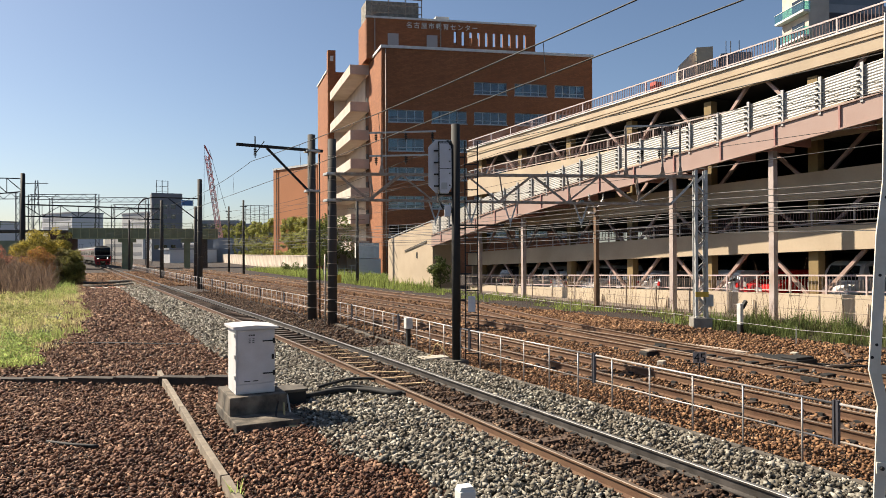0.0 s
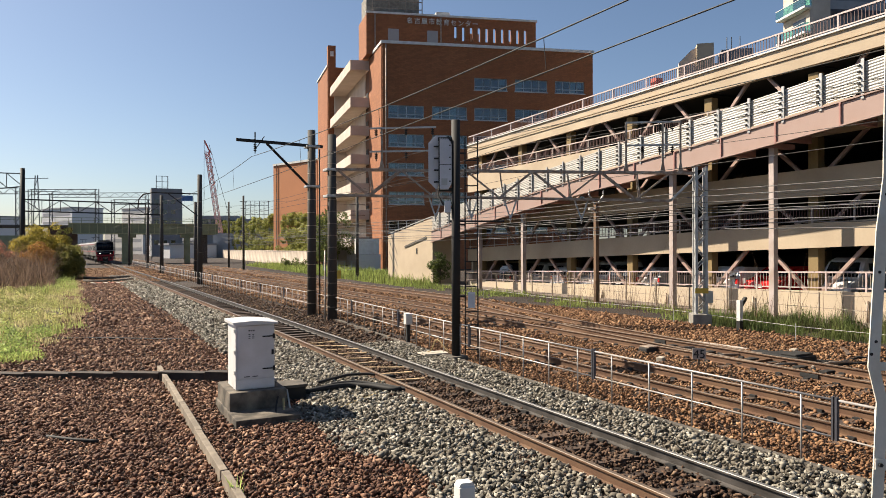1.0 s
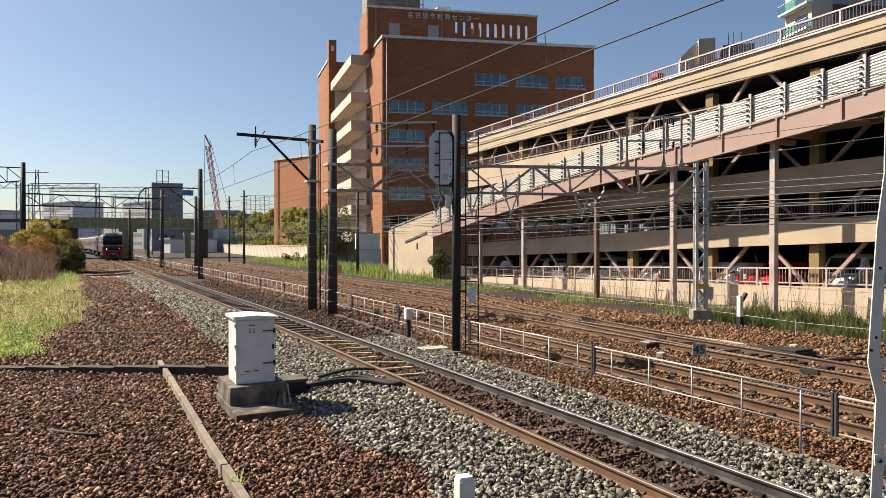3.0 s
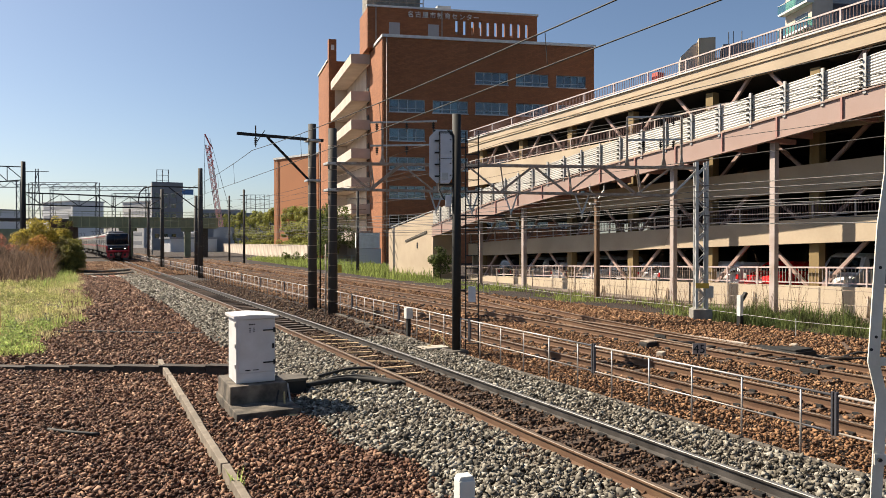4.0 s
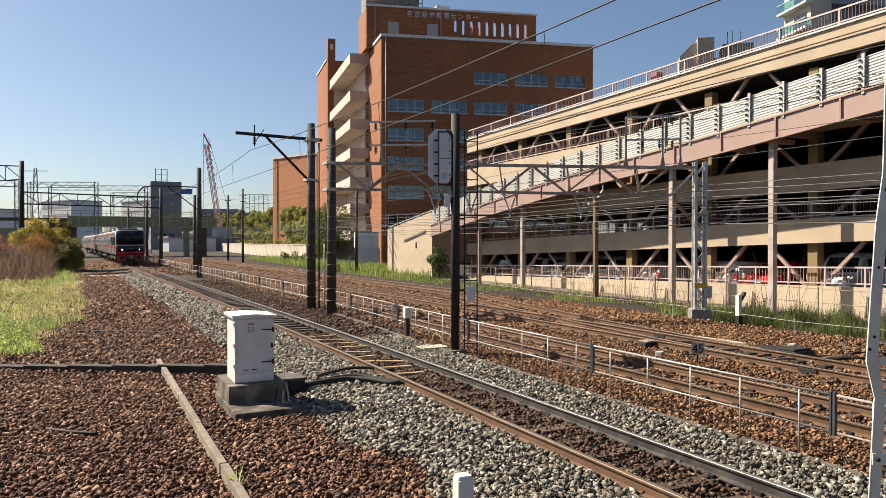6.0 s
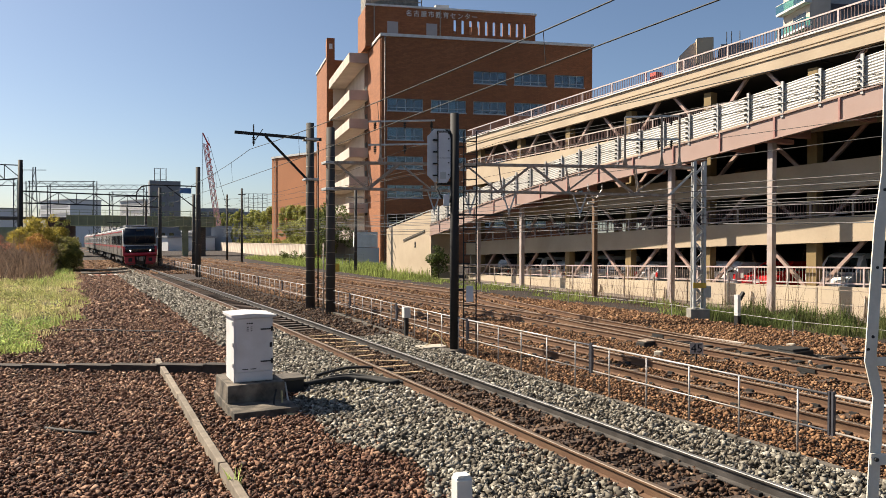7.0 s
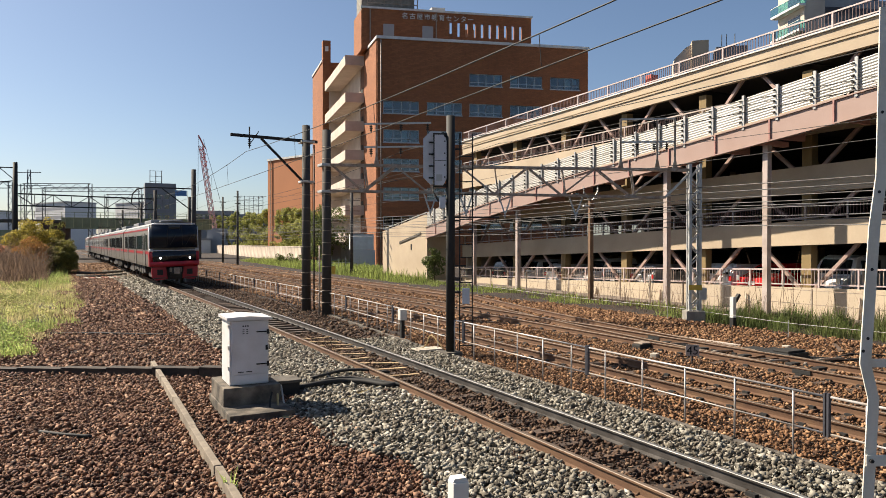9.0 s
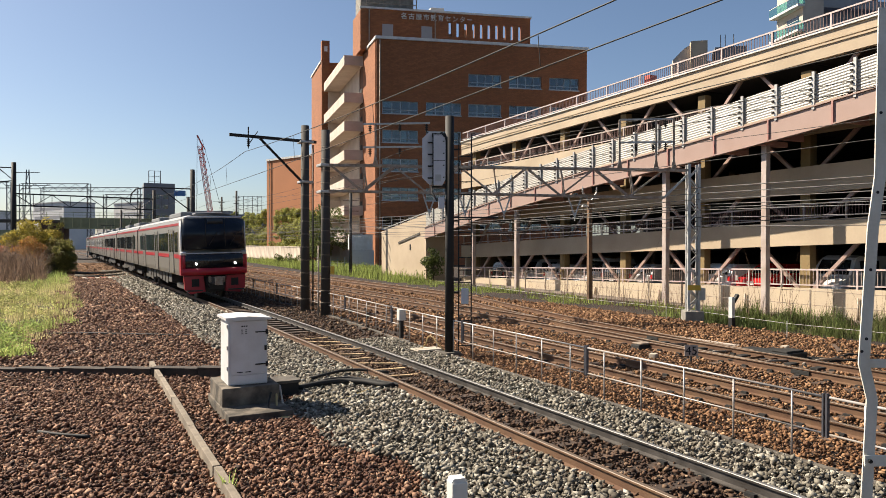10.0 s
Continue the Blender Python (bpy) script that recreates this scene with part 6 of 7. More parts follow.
# ---- the green bridge over the line, and the distance ----
def bridge():
    u = Vector((20.0, 8.0, 0)).normalized()
    ang = math.degrees(math.atan2(u.y, u.x))
    t = thing("road_bridge", pose(-64.0, 119.0, 0, 0, 0, ang), "old green steel girder bridge over the railway", "bridge")
    L = 24.4
    part("girder", boxes((0, L, 0, 0.3, 5.3, 7.05)), M["green_steel"], t)
    part("girder", boxes((0, L, 7.2, 7.5, 5.3, 7.05)), M["green_steel"], t)
    part("deck", boxes((-40, L, 0.3, 7.2, 6.3, 6.7)), M["dark_concrete"], t)
    for z in (5.3, 7.05):
        part("flange", boxes((0, L, -0.22, 0.3, z - 0.06, z + 0.06)), M["green_light"], t)
    rib = mesh_of("stiffener", boxes((-0.05, 0.05, -0.2, 0.0, 5.36, 6.99)), M["green_light"])
    for k in range(19):
        part("stiffener", rib, None, t, m=pose(0.6 + k * 1.3, 0, 0))
    rail = bmesh.new()
    bar(rail, (-40, 0.1, 8.0), (L, 0.1, 8.0), 0.08)
    bar(rail, (-40, 0.1, 7.55), (L, 0.1, 7.55), 0.06)
    for k in range(31):
        bar(rail, (-40 + k * 2.0, 0.1, 7.0), (-40 + k * 2.0, 0.1, 8.0), 0.07)
    part("parapet_rail", rail, M["green_steel"], t)
    # piers
    for x, w in ((8.3, 1.5), (18.7, 0.9)):
        part("pier", boxes((x, x + w, 0.2, 1.0, -0.2, 5.3)), M["green_steel"], t)
        part("pier", boxes((x, x + w, 6.4, 7.2, -0.2, 5.3)), M["green_steel"], t)
        part("pier_cap", boxes((x - 0.6, x + w + 0.6, 0.0, 7.4, 4.7, 5.28)), M["green_steel"], t)
    a = thing("bridge_abutment", pose(-64.0, 119.0, 0, 0, 0, ang), "dark brick bridge abutment by the bushes", "abutment", kind="structure")
    part("wall", boxes((-3, 0.6, -0.3, 8, -0.5, 6.25)), M["abutment"], a)
    part("side_wall", boxes((-40, -3, -0.1, 8, -0.5, 4.9)), M["green_steel"], a)
    part("east_wall", boxes((20.4, 22.6, 0.6, 3.5, -0.5, 5.2)), M["dark_concrete"], a)


bridge()


def lattice_gantry(x, y, z, ang, span, label):
    t = thing("lattice_gantry", pose(x, y, 0, 0, 0, ang), label, "gantry", "far gantries")
    for w in (0, span):
        bm = bmesh.new()
        for dx in (-0.35, 0.35):
            bar(bm, (w + dx, 0, 0), (w + dx, 0, z), 0.13)
        k = 0
        while k * 0.9 < z - 1:
            e = 0.35 if k % 2 else -0.35
            bar(bm, (w + e, 0, k * 0.9), (w - e, 0, k * 0.9 + 0.9), 0.07)
            k += 1
        part("tower", bm, M["far_steel"], t)
    bm = bmesh.new()
    for zz in (z, z - 1.0):
        bar(bm, (0, 0, zz), (span, 0, zz), 0.13)
    n = max(3, int(span / 1.2))
    for k in range(n):
        a, b = span * k / n, span * (k + 1) / n
        bar(bm, (a, 0, z - (1.0 if k % 2 else 0)), (b, 0, z - (0 if k % 2 else 1.0)), 0.08)
    part("truss", bm, M["far_steel"], t)


def far_things():
    for x, y, z, span in ((-83, 118, 13.0, 11.0), (-80, 135, 14.2, 13.0), (-90, 160, 15.5, 22.0), (-71, 150, 13.2, 8.0)):
        lattice_gantry(x, y, z, 0, span, "grey lattice gantry over far tracks")
    # pylon
    t = thing("pylon", pose(-140, 240, 0), "thin far steel pylon against the sky", "pylon")
    bm = bmesh.new()
    for e in (-1, 1):
        bar(bm, (e * 1.6, 0, 0), (e * 0.4, 0, 28), 0.25)
    for k in range(9):
        a, b = 1.6 - 0.13 * k, 1.6 - 0.13 * (k + 1)
        e = 1 if k % 2 else -1
        bar(bm, (e * a, 0, 3 * k), (-e * b, 0, 3 * k + 3), 0.15)
    for z, w in ((27, 4.0), (22.5, 7.5)):
        bar(bm, (-w, 0, z), (w, 0, z), 0.22)
    part("tower", bm, M["far_steel"], t)
    # red crane boom
    t = thing("crane", pose(-66.0, 200, 0), "red and white lattice crane boom against the sky", "crane")
    a, b = Vector((2.2, 0, 6)), Vector((-1.6, 0, 32.5))
    n = 22
    for sx in (-0.62, 0.62):
        for sy in (-0.62, 0.62):
            bm = bmesh.new()
            bar(bm, a + Vector((sx, sy, 0)), b + Vector((sx * 0.8, sy * 0.8, -2)), 0.17)
            part("boom_chord", bm, M["crane_pale"], t)
    for k in range(n):
        p, q = a.lerp(b, k / n * 0.93), a.lerp(b, (k + 1) / n * 0.93)
        e = 0.62 if k % 2 else -0.62
        for u, v, w in ((p + Vector((e, -0.62, 0)), q + Vector((-e, -0.62, 0)), 0.13), (p + Vector((-0.62, -0.62, 0)), p + Vector((0.62, -0.62, 0)), 0.1),
                        (p + Vector((-e, 0.62, 0)), q + Vector((e, 0.62, 0)), 0.16)):
            bm = bmesh.new()
            bar(bm, u, v, w)
            part("boom_lacing", bm, M["crane_red" if k > 15 else "crane_pale"], t)
    bm = bmesh.new()
    bar(bm, b + Vector((0.8, 0, -2)), b + Vector((-0.8, 0, 1.2)), 0.35)
    bar(bm, b + Vector((-0.8, 0, 1.2)), b + Vector((1.5, 0, -3.0)), 0.2)
    part("boom_head", bm, M["crane_red"], t)
    bm = bmesh.new()
    bar(bm, b + Vector((-0.8, 0, 1)), Vector((-2.6, 0, 12)), 0.08)
    bar(bm, b + Vector((0.6, 0, 0)), Vector((5.5, 0, 9)), 0.08)
    part("hoist_rope", bm, M["wire"], t)
    part("cab", boxes((0.5, 5.5, -1.5, 1.5, 0, 7)), M["far_grey"], t)
    # grey block under scaffolding
    t = thing("tower_block", pose(-96.2, 230, 0, 0, 0, 25), "dark grey block with scaffolding on its roof", "building", "far buildings")
    part("wall", boxes((0, 9.6, 0, 10, 0, 22.7)), M["far_dark"], t)
    for i in range(5):
        for j in range(3):
            part("window", boxes((0.8 + j * 2.6, 2.2 + j * 2.6, -0.06, 0.02, 4 + i * 3.4, 5.4 + i * 3.4)), M["glass"], t)
    for x in (1.6, 3.4, 5.2):
        for y in (1, 3):
            part("scaffold_pole", boxes((x - 0.07, x + 0.07, y - 0.07, y + 0.07, 22, 27)), M["far_steel"], t)
    for z in (23.2, 25, 26.8):
        part("scaffold_ledger", boxes((1.6, 5.2, 0.86, 0.92, z - 0.06, z + 0.06)), M["far_steel"], t)
    t = thing("far_building", pose(-84, 240, 0, 0, 0, 4), "grey flat-roofed building in the distance", "building", "far buildings")
    part("wall", boxes((0, 13, 0, 10, 0, 14.0)), M["far_grey"], t)
    for i in range(2):
        for j in range(4):
            part("window", boxes((1 + j * 3.0, 3.2 + j * 3.0, -0.06, 0.02, 8.4 + i * 2.8, 9.8 + i * 2.8)), M["glass"], t)
    t = thing("far_building", pose(-70, 245, 0, 0, 0, 4), "low grey building with a roof frame in the distance", "building", "far buildings")
    part("wall", boxes((0, 24, 0, 10, 0, 13.0)), M["far_grey"], t)
    bm = bmesh.new()
    for x in range(6):
        bar(bm, (0.5 + x * 1.6, 1, 13), (0.5 + x * 1.6, 1, 19.5), 0.16)
    for z in (14.6, 16.2, 17.8, 19.4):
        bar(bm, (0.5, 1, z), (8.5, 1, z), 0.13)
    part("roof_frame", bm, M["far_steel"], t)
    # pale low blocks seen on the left and under the bridge
    rnd = random.Random(5)
    for x, y, w, h, m in ((-230, 330, 36, 17, "haze_white"), (-190, 330, 30, 21, "haze_white"), (-165, 340, 34, 12, "far_pale"), (-262, 330, 30, 22, "far_pale"), (-140, 350, 40, 9, "haze_white"),
                          (-118, 330, 26, 6, "haze_white"), (-110, 260, 20, 5, "far_pale"), (-77, 190, 5, 3.6, "haze_white"), (-98, 300, 26, 5, "far_grey"), (-175, 380, 30, 24, "far_pale")):
        t = thing("far_building", pose(x, y, 0, 0, 0, rnd.uniform(-46, -34)), "pale low building on the hazy horizon", "building", "far buildings")
        part("wall", boxes((0, w, 0, 14, 0, h)), M[m], t)
        part("roof", boxes((-0.4, w + 0.4, -0.4, 14.4, h, h + 0.5)), M["far_grey"], t)
        for i in range(int(h // 4)):
            part("window_band", boxes((1.5, w - 1.5, -0.05, 0.02, 1.8 + i * 4, 3.2 + i * 4)), M["far_grey"], t)
    # flats behind the car park
    t = thing("apartment_block", pose(47.6, 90, 0, 0, 0, 7), "pale apartment tower with green glass balconies", "building")
    part("wall", boxes((0, 2.9, 0, 5.6, 0, 42)), M["stair"], t)
    part("recessed_wall", boxes((2.9, 12, 1.6, 5.6, 0, 42)), M["far_dark"], t)
    for k in range(7):
        z = 14.0 + 3.25 * k
        bl = part("balcony", boxes((-1.0, -0.02, -0.4, 5.8, z, z + 0.3), bev=0.03), M["white"], t)
        part("balcony_glass", boxes((-1.0, -0.95, -0.4, 5.8, z + 0.3, z + 1.35)), M["balcony_glass"], bl)
        part("balcony_glass", boxes((-0.95, -0.02, -0.4, -0.35, z + 0.3, z + 1.35)), M["balcony_glass"], bl)
        part("handrail", boxes((-1.03, -0.92, -0.4, 5.8, z + 1.35, z + 1.41)), M["white"], bl)
        part("balcony_door", boxes((-0.03, 0.01, 0.8, 3.4, z + 0.35, z + 2.4)), M["glass"], t)
        part("recess_rail", boxes((2.95, 12, 0.2, 0.3, z + 0.2, z + 1.3)), M["far_grey"], t)
    t = thing("apartment_block", pose(27.3, 80, 0, 0, 0, -14), "beige apartment roof with stair head and aerials", "building")
    part("wall", boxes((0.6, 10, 0, 10, 0, 23.6)), M["stair"], t)
    part("stair_head", boxes((1.9, 3.7, -0.2, 4, 0, 25.9)), M["cream"], t)
    # wedge added in the outline of the receding side wall
    bm = bmesh.new()
    prism(bm, [(0.0, 22.0), (1.9, 22.0), (1.9, 25.6), (1.3, 25.3), (0.0, 24.0)], "y", 0.3, 3.0)
    part("lean_to", bm, M["stair"], t)
    part("roof_plant", boxes((4.6, 8.0, 0.5, 3, 23.6, 25.2)), M["far_dark"], t)
    bm = bmesh.new()
    for x in (5.2, 5.7, 6.6):
        bar(bm, (x, 0.6, 24.5), (x, 0.6, 26.6), 0.08)
    part("aerial", bm, M["far_steel"], t)
    # boundary wall of the hedge, in panels
    a, b = Vector((-19.0, 98.0, 0)), Vector((-80.0, 238.0, 0))
    ang = math.degrees(math.atan2((b - a).y, (b - a).x))
    w = thing("boundary_wall", pose(a.x, a.y, 0, 0, 0, ang), "pale weathered concrete boundary wall", "wall", kind="structure")
    ln = (b - a).length
    n = 34
    me = mesh_of("wall_panel", boxes((0, ln / n - 0.05, -0.12, 0.12, -0.3, 2.15), bev=0.02), M["old_wall"])
    cp = mesh_of("coping", boxes((0, ln / n, -0.17, 0.17, 2.15, 2.28), bev=0.02), M["old_wall"])
    for k in range(n):
        p = part("wall_panel", me, None, w, m=pose(k * ln / n, 0, 0))
        part("coping", cp, None, p)
    # grey concrete box and fence at the office's foot
    t = thing("concrete_shed", pose(-9.7, 78.0, 0, 0, 0, 10), "grey concrete enclosure beside the ramp foot", "shed")
    # whitened blocks: the light on the grey concrete is put into the colour
    part("upper_block", boxes((0, 2.6, 0, 3, 2.0, 3.75), bev=0.03), M["white"], t)
    part("lower_block", boxes((0.1, 2.75, -0.15, 3, -0.2, 1.96), bev=0.03), M["far_pale"], t)
    t = thing("mesh_fence", pose(-13.0, 76, 0, 0, 0, 8), "low grey mesh fence on the bank", "fence")
    for k in range(7):
        part("fence_post", boxes((k * 0.75 - 0.03, k * 0.75 + 0.03, -0.03, 0.03, -0.2, 1.25)), M["galv"], t)
    for z in (0.3, 0.6, 0.9, 1.2):
        part("fence_rail", boxes((0, 4.5, -0.015, 0.015, z, z + 0.03)), M["galv"], t)


far_things()


def lineside_fence():
    """Thin post-and-wire fence before the car park wall."""
    t = thing("wire_fence", TRK.copy(), "thin wire fence before the car park wall", "fence")
    post = mesh_of("fence_post", boxes((-0.025, 0.025, -0.025, 0.025, -0.1, 1.05)), M["weathered"])
    s = 6.0
    while s < 45:
        part("fence_post", post, None, t, m=pose(23.3, s, 0))
        s += 2.0
    for z in (0.5, 1.0):
        bm = bmesh.new()
        tube(bm, (23.3, 6, z), (23.3, 45, z), 0.012, n=5)
        part("fence_wire", bm, M["weathered"], t)


lineside_fence()


# ---- ballast, nearest stretches stone by stone ----
def ballast():
    view = lambda d, s: np.abs(d * 0.8903 - s * 0.4553) < 0.70 * (s * 0.8903 + d * 0.4553) + 0.6
    brown = [spread(-9, 3.5, 4.5, 15.5, 800, 0.052, 1, False, lambda d, s: view(d, s) & ~((d > 1.9) & (d < 2.9) & (s > 10.5) & (s < 12.4))),
             spread(-9, 3.25, 15.5, 26, 300, 0.064, 2, False, view), spread(-6, 3.3, 26, 60, 90, 0.097, 3, True, lambda d, s: d > -0.6),
             spread(-7, 3.2, -5, 4.5, 170, 0.06, 17, False), spread(-12, -5.5, 2, 14, 120, 0.065, 18, False)]
    stones("brown_ballast", np.vstack(brown), M["brown_stone"], "rusty brown crushed stone covering the yard")
    edge = lambda d, s: view(d, s) & (d > 3.15 + 0.25 * np.sin(s * 1.1) + 0.15 * np.sin(s * 2.7))
    grey = [spread(2.75, 5.12, 3.0, 18, 780, 0.060, 4, False, edge), spread(3.0, 5.1, 18, 32, 290, 0.08, 5, False), spread(3.1, 5.0, 32, 75, 100, 0.11, 6)]
    grey.append(spread(6.4, 7.75, 2.5, 18, 620, 0.055, 7, False, view))
    grey.append(spread(3.2, 7.75, -5, 3.0, 170, 0.065, 19, False))
    g = np.vstack(grey)
    g[:, 2] += 0.03
    stones("grey_ballast", g, M["grey_stone"], "fresh grey crushed stone along the running track")
    mixed = [spread(5.2, 6.3, 2.5, 20, 420, 0.052, 8, False, view), spread(4.6, 5.15, 2.5, 30, 150, 0.05, 9, False, view), spread(6.4, 8.3, 18, 50, 90, 0.075, 10)]
    m = np.vstack(mixed)
    m[:, 2] += 0.02
    stones("mixed_ballast", m, M["mixed_stone"], "brown and grey mixed stones between the rails")
    far = [spread(7.8, 9.3, 3.0, 18, 500, 0.048, 11, False, view), spread(9.3, 15.5, 3.0, 20, 310, 0.052, 12, False, view), spread(15.5, 18.8, 5.0, 26, 190, 0.064, 13, False, view),
           spread(8.6, 18.5, 18, 60, 75, 0.09, 14), spread(6.6, 19.0, 60, 110, 22, 0.14, 15), spread(-0.5, 6.4, 60, 105, 30, 0.13, 16)]
    f = np.vstack(far)
    f[:, 2] += 0.012
    stones("tan_ballast", f, M["tan_stone"], "reddish tan crushed stone between the far tracks")


ballast()


# ---- grass, weeds and bushes ----
def from_arrays(name, v, f, material, smooth=False):
    me = bpy.data.meshes.new(name)
    k = f.shape[1]
    me.vertices.add(len(v))
    me.vertices.foreach_set("co", v.reshape(-1).astype(np.float32))
    me.loops.add(f.size)
    me.loops.foreach_set("vertex_index", f.reshape(-1).astype(np.int32))
    me.polygons.add(len(f))
    me.polygons.foreach_set("loop_start", np.arange(0, f.size, k, dtype=np.int32))
    me.update(calc_edges=True)
    me.materials.append(material)
    return me


def blades(name, xyz, height, width, material, seed, label, category="grass", lean=0.35, m=None):
    """Bent grass blades, two leaves' width of triangles each."""
    rng = np.random.default_rng(seed)
    n = len(xyz)
    tuft = np.sin(xyz[:, 0] * 5.3 + 1.7 * xyz[:, 1]) + np.sin(xyz[:, 1] * 4.1 - 2.3 * xyz[:, 0]) + np.sin(xyz[:, 0] * 1.9 + xyz[:, 1] * 2.2)
    h = height * rng.uniform(0.45, 1.25, n) * np.clip(0.85 + 0.42 * tuft, 0.2, 2.2)
    a = rng.uniform(0, 2 * np.pi, n)
    side = np.stack([np.cos(a), np.sin(a), np.zeros(n)], 1) * (width * rng.uniform(0.6, 1.3, n))[:, None]
    b = rng.uniform(0, 2 * np.pi, n)
    tip = np.stack([np.cos(b), np.sin(b), np.zeros(n)], 1) * (h * lean * rng.uniform(0, 1.3, n))[:, None]
    up = np.zeros((n, 3))
    up[:, 2] = h
    p = [xyz - side / 2, xyz + side / 2, xyz + side * 0.4 + up * 0.55 + tip * 0.35, xyz - side * 0.4 + up * 0.55 + tip * 0.35, xyz + up + tip]
    v = np.stack(p, 1).reshape(-1, 3)
    o = 5 * np.arange(n)[:, None]
    f = np.concatenate([np.array([[0, 1, 2]]) + o, np.array([[0, 2, 3]]) + o, np.array([[3, 2, 4]]) + o])
    ob = new(name, from_arrays(name, v, f, material))
    ob.matrix_basis = TRK.copy() if m is None else m
    return tagged(ob, label, category, kind="stuff")


def field(d0, d1, s0, s1, per, seed, keep=None, follow=True):
    rng = np.random.default_rng(seed)
    n = int((d1 - d0) * (s1 - s0) * per)
    d, s = rng.uniform(d0, d1, n), rng.uniform(s0, s1, n)
    if keep is not None:
        k = keep(d, s)
        d, s = d[k], s[k]
    return np.stack([d + (np.array([bend(v) for v in s]) if follow else 0), s, np.full(len(d), -0.03)], 1)


def patch(d, s, k=0.0):
    return np.sin(d * 1.3 + 0.7 * s + k) + np.sin(s * 0.9 - d * 0.6 + 2 * k) + 0.6 * np.sin(3.1 * d + 2.3 * s + k)


def grasses():
    edge = lambda d, s: (d < np.minimum(0.30 + 0.25 * np.sin(s * 0.8), -1.25 + (s - 19.0) * 0.17 + 0.3 * np.sin(s * 2.0)))
    near = lambda d, s: edge(d, s) & (d * 0.8903 - s * 0.4553 > -0.72 * (s * 0.8903 + d * 0.4553) - 1)
    blades("dry_grass", field(-16, 0.6, 17, 60, 190, 21, lambda d, s: near(d, s) & (patch(d, s) > -0.3)), 0.22, 0.018, M["grass_pale"], 31, "pale dry yellowish grass beside the yard")
    blades("green_grass", field(-16, 0.6, 17, 60, 150, 22, lambda d, s: near(d, s) & (patch(d, s, 2.0) > 0.1)), 0.20, 0.018, M["grass_green"], 32, "bright yellow-green grass beside the yard")
    blades("leafy_weeds", field(-16, 0.2, 17.5, 27, 160, 23, lambda d, s: near(d, s) & (patch(d, s, 4.0) > 0.4)), 0.2, 0.022, M["weed_green"], 33, "lush light green leafy weeds by the trough")
    blades("red_weeds", field(-12, -2.0, 20, 33, 120, 24, lambda d, s: near(d, s) & (patch(d, s, 6.5) > 1.1)), 0.4, 0.03, M["weed_red"], 34, "rusty orange dying weeds in the grass")
    blades("dry_reeds", field(-22, -1.6, 57, 72, 80, 25, lambda d, s: d < -1.6), 1.6, 0.03, M["reed"], 35, "tall brown dead reeds before the bushes", "reeds", 0.8)
    blades("dry_reeds", field(-22, -1.2, 52, 60, 45, 26, lambda d, s: d < -1.2), 0.95, 0.04, M["reed"], 36, "low dry brown grass under the bushes", "reeds", 0.6)
    blades("green_fringe", field(-2.5, 0.2, 48, 70, 60, 27), 0.3, 0.03, M["weed_green"], 37, "green weeds along the yard edge", "weeds")
    # leafy mounds of weeds among the grass
    rng = np.random.default_rng(77)
    for name, m, n, d0, d1, a, b, size, r, label in (("leafy_weeds", "weed_green", 260, -9, -1.0, 17.5, 25.0, 0.035, 0.28, "lush pale green leafy weeds in round tufts"),
                                                     ("leafy_weeds", "grass_green", 200, -13, -0.2, 23.0, 50.0, 0.045, 0.30, "yellow-green weeds in low round tufts"),
                                                     ("red_weeds", "weed_red", 26, -9, -3.0, 20.0, 27.0, 0.045, 0.24, "orange-brown dying weeds in low tufts")):
        d, s = rng.uniform(d0, d1, n), rng.uniform(a, b, n)
        ok = near(d, s)
        rows = [(x + bend(y), y, rng.uniform(0.0, 0.2), r * rng.uniform(0.5, 1.4)) for x, y in zip(d[ok], s[ok])]
        if rows:
            ob = new(name, leaf_mesh(name, rows, 170 * len(rows), size, M[m], n))
            ob.matrix_basis = TRK.copy()
            tagged(ob, label, "weeds", kind="stuff")
    # strip before the car park and along the wall
    s1 = lambda d, s: d > 18.9 + 0.35 * np.sin(s * 0.7) + 0.2 * np.sin(s * 1.9) + np.where(s < 20, 0.1, 0.6)
    blades("bank_grass", field(18.6, 23.2, 6, 18.5, 260, 28, s1, False), 0.36, 0.02, M["bank_green"], 38, "dark green rough grass before the car park")
    blades("bank_grass", field(18.9, 23.0, 18.5, 48, 110, 29, lambda d, s: s1(d, s) & (d < 22.2) & (patch(d, s, 1.0) > -0.3), False), 0.2, 0.028, M["bank_light"], 39, "green rough grass strip along the path")
    blades("bank_grass", field(18.9, 28.5, 44, 110, 55, 30, lambda d, s: (d > 19.3 + 0.04 * (s - 44)) & ((s > 56) | (d < 22.4)), False), 0.42, 0.05, M["bank_light"], 40, "light green grass bank below the wall")
    blades("dry_stalks", field(19.5, 23.2, 7, 30, 9, 41, None, False), 1.25, 0.014, M["reed"], 42, "thin dry brown stalks along the wall", "weeds", 0.35)
    blades("sprout", np.array([[1.36 + 0.006 * k, 7.5 + 0.02 * (k % 5), 0.0] for k in range(16)]), 0.17, 0.025, M["weed_green"], 43, "small bright green weed by the edging", "weed")
    # pale gravel path
    single("service_path", boxes((23.0, 24.3, -6, 46, -0.05, 0.004)), M["path"], at(0, 0), "narrow grey path before the car park wall", "path", kind="structure")


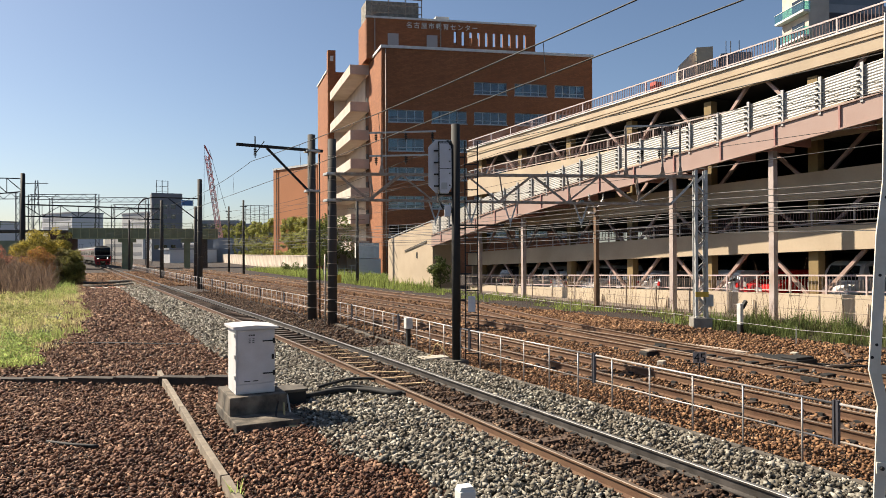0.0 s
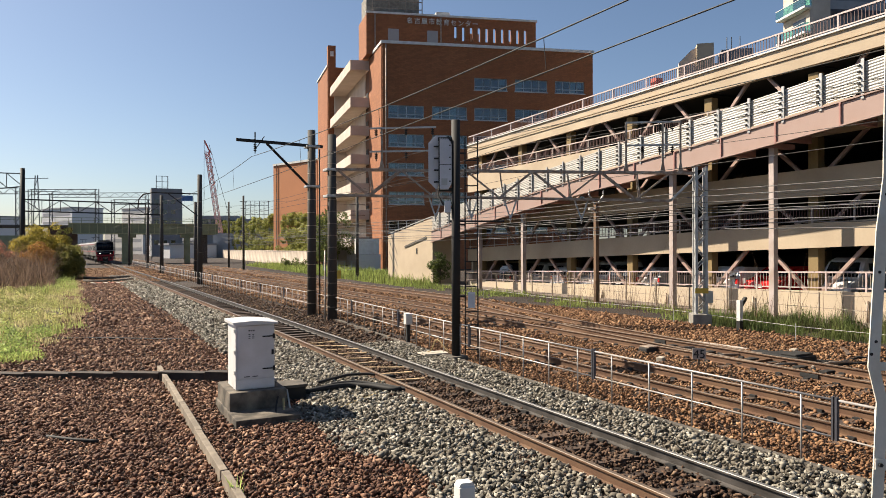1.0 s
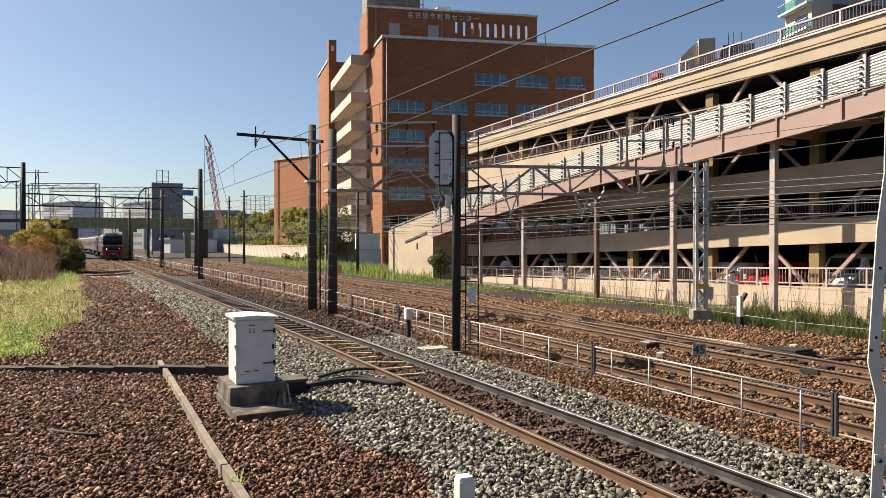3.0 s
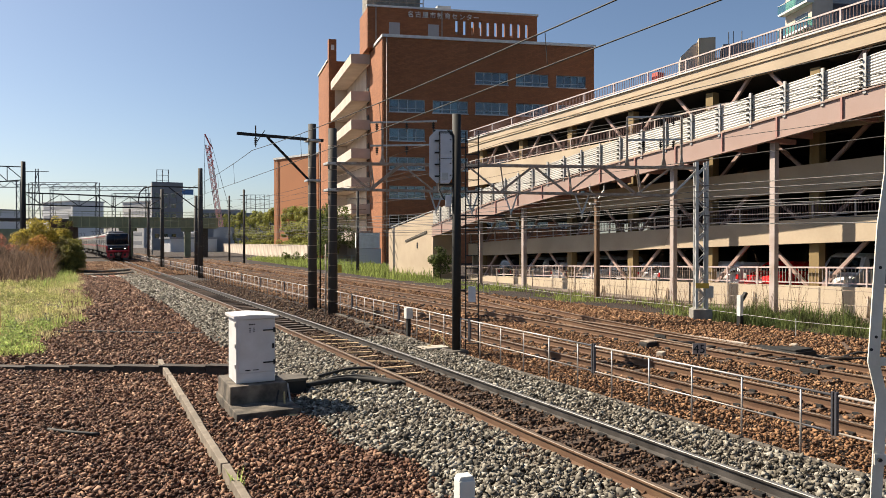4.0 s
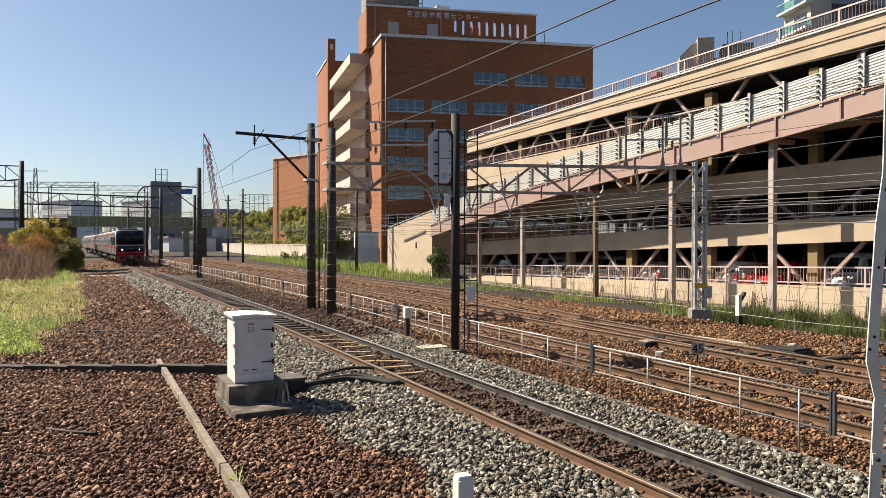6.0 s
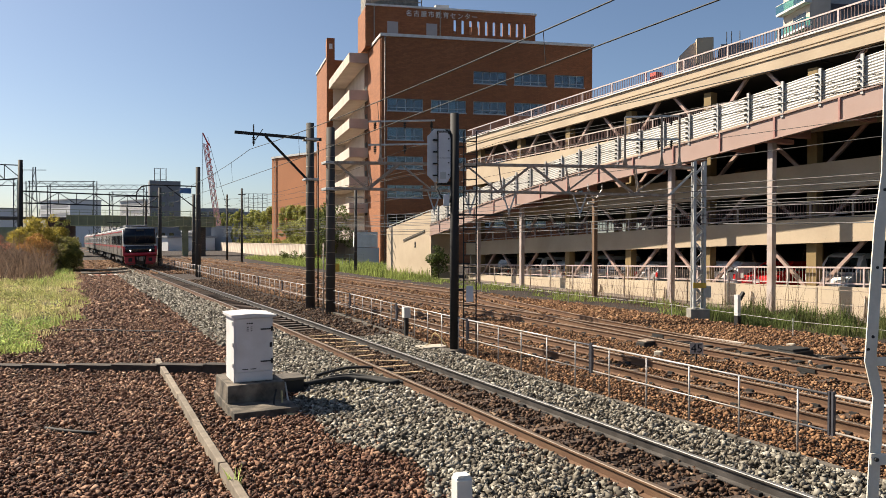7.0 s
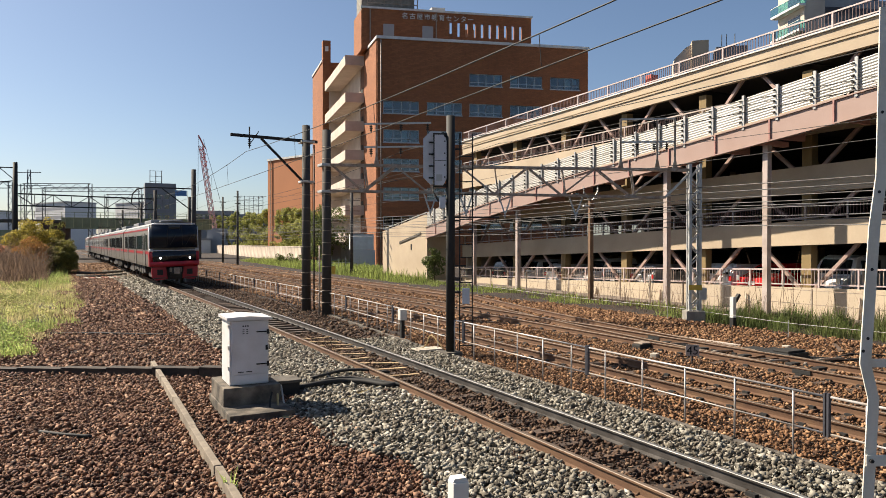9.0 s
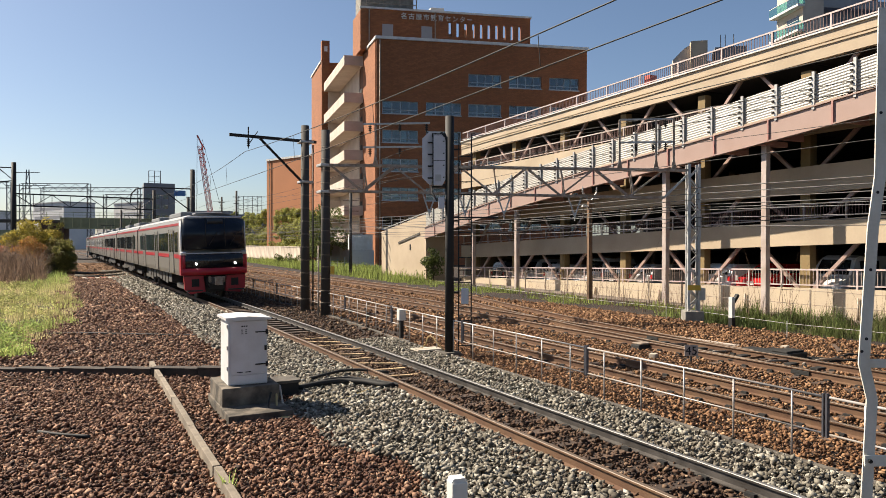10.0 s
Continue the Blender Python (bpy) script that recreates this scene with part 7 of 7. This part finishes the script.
def leaf_mesh(name, clumps, count, size, material, seed, squash=0.9):
    """Leaves on the outer part of round clumps: rows of x, y, z, radius."""
    rng = np.random.default_rng(seed)
    c = np.array(clumps, float)
    w = c[:, 3] ** 2
    pick = rng.choice(len(c), count, p=w / w.sum())
    u = rng.normal(size=(count, 3))
    u /= np.linalg.norm(u, axis=1)[:, None]
    r = c[pick, 3] * rng.uniform(0.55, 1.08, count) ** 0.6
    p = c[pick, :3] + u * r[:, None] * np.array([1, 1, squash])
    n = u + rng.normal(0, 0.55, (count, 3))
    n /= np.linalg.norm(n, axis=1)[:, None]
    t = np.cross(n, rng.normal(size=(count, 3)))
    t /= np.linalg.norm(t, axis=1)[:, None]
    b = np.cross(n, t)
    s = (size * rng.uniform(0.6, 1.4, count))[:, None]
    v = np.stack([p - t * s, p - b * s * 0.5 + n * s * 0.1, p + t * s, p + b * s * 0.5 + n * s * 0.1], 1).reshape(-1, 3)
    f = np.array([[0, 1, 2, 3]]) + 4 * np.arange(count)[:, None]
    return from_arrays(name, v, f, material)


def bush(m, clumps, count, size, material, seed, label, name="bush", trunk=0.06):
    t = thing(name, m, label, "tree" if name == "tree" else "bush", "hedge trees" if name == "tree" else "")
    part("crown", leaf_mesh("crown", clumps, count, size, material, seed), None, t)
    rnd = random.Random(seed)
    bm = bmesh.new()
    top = max(c[2] for c in clumps)
    tube(bm, (0, 0, -0.2), (0, 0, top * 0.75), trunk, trunk * 0.4, 8)
    for c in clumps[:9]:
        tube(bm, (0, 0, top * rnd.uniform(0.15, 0.5)), (c[0], c[1], c[2]), trunk * 0.45, trunk * 0.15, 6)
    part("trunk", bm, M["bark"], t)
    return t


def bushes():
    rnd = random.Random(8)

    def heap(w, h, n, r, base=0.3):
        out = []
        for _ in range(n):
            a, q = rnd.uniform(0, 6.28), rnd.uniform(0, 1) ** 0.5
            x = math.cos(a) * q * w
            z = base + (h - base) * rnd.uniform(0.1, 1.0) * (1 - 0.55 * q * q)
            out.append((x, math.sin(a) * q * w * 0.7, z, r * rnd.uniform(0.65, 1.25)))
        return out

    bush(pose(-35.6, 62, 0), heap(2.2, 5.3, 70, 0.58, 0.8), 20000, 0.075, M["leaf_yellow"], 51, "yellow-green autumn bush above the dead reeds")
    bush(pose(-34.3, 63, 0), heap(1.5, 4.6, 50, 0.5, 0.4), 12000, 0.075, M["leaf_olive"], 52, "olive green bush beside the yellow one")
    bush(pose(-34.2, 59.0, 0), heap(1.5, 3.1, 40, 0.42, 0.5), 10000, 0.06, M["leaf_orange"], 53, "orange-leaved low bush by the yard")
    bush(pose(-33.0, 60.5, 0), heap(1.75, 3.1, 80, 0.36, 0.1), 15000, 0.06, M["leaf_olive"], 54, "dull green bramble bush at the yard edge")
    bush(pose(-34.9, 64.0, 0), heap(1.3, 1.6, 30, 0.34, 0.1), 6000, 0.07, M["leaf_dark"], 55, "dark green bramble along the track")
    bush(pose(-38.9, 61, 0), heap(2.5, 4.0, 46, 0.45, 0.6), 9000, 0.06, M["leaf_red"], 56, "reddish pink bush among the reeds")
    bush(pose(-41.5, 66, 0), heap(2.4, 3.2, 34, 0.42, 0.4), 6000, 0.08, M["leaf_orange"], 57, "orange-brown bush further off")
    for i, (x, y, w, h) in enumerate(((-40.5, 58.5, 2.2, 2.5), (-38.2, 57.5, 2.0, 2.6), (-36.2, 57.0, 1.9, 2.3), (-34.6, 56.4, 1.5, 1.8), (-37.2, 54.6, 1.9, 1.3), (-39.8, 55.4, 2.0, 1.6))):
        bush(pose(x, y, 0), heap(w, h, 60, 0.42, 0.2), 9000, 0.07, M["reed"], 130 + i, "tangled brown dry brush before the bushes", "dry_brush", 0.03)
    # rounded trees behind the boundary wall
    a, u = Vector((-19.0, 98.0, 0)), Vector((-61.0, 140.0, 0)).normalized()
    nrm = Vector((u.y, -u.x, 0))
    for i, (q, h) in enumerate(((4, 7.6), (9, 8.0), (14, 8.4), (19, 8.6), (24.5, 8.6), (30, 8.9), (36, 9.0), (43, 9.3), (51, 9.6), (60, 9.8), (70, 10.2), (82, 10.4), (96, 10.8), (112, 11.2), (130, 11.6), (150, 12.0))):
        p = a + u * q + nrm * 3.4
        h += rnd.uniform(-0.5, 0.5)
        cl = []
        for _ in range(60):
            z = rnd.uniform(1.2, h - 0.4)
            w = 2.05 * (1 - ((z - 2.6) / (h - 1.6)) ** 2 * 0.75) if z > 2.6 else 1.95
            an = rnd.uniform(0, 6.28)
            q2 = rnd.uniform(0.5, 1.0)
            cl.append((math.cos(an) * w * q2, math.sin(an) * w * q2, z, rnd.uniform(0.3, 0.75)))
        bush(pose(p.x, p.y, 0), cl, 9000, 0.13, M["leaf_hedge"], 70 + i, "bright green rounded tree behind the boundary wall", "tree", 0.14)
    cl = [(rnd.uniform(-2.6, 2.6), rnd.uniform(-2, 2), rnd.uniform(1.6, 7.2), rnd.uniform(0.5, 0.95)) for _ in range(34)]
    bush(pose(-13.6, 84.5, 0), cl, 5200, 0.13, M["leaf_dark"], 90, "dark green tree at the office's foot", "tree", 0.14)
    cl = [(rnd.uniform(-0.55, 0.55), rnd.uniform(-0.5, 0.5), rnd.uniform(0.3, 2.2), rnd.uniform(0.2, 0.42)) for _ in range(18)]
    bush(at(22.15, 43.7), cl, 1500, 0.08, M["leaf_dark"], 91, "small dark shrub at the ramp's foot")
    cl = [(rnd.uniform(-1.6, 1.6), rnd.uniform(-0.6, 0.6), rnd.uniform(0.2, 1.1), rnd.uniform(0.25, 0.5)) for _ in range(14)]
    bush(pose(-19.5, 92, 0), cl, 1500, 0.09, M["leaf_dark"], 92, "low dark shrubs before the wall")


grasses()
bushes()


motions()
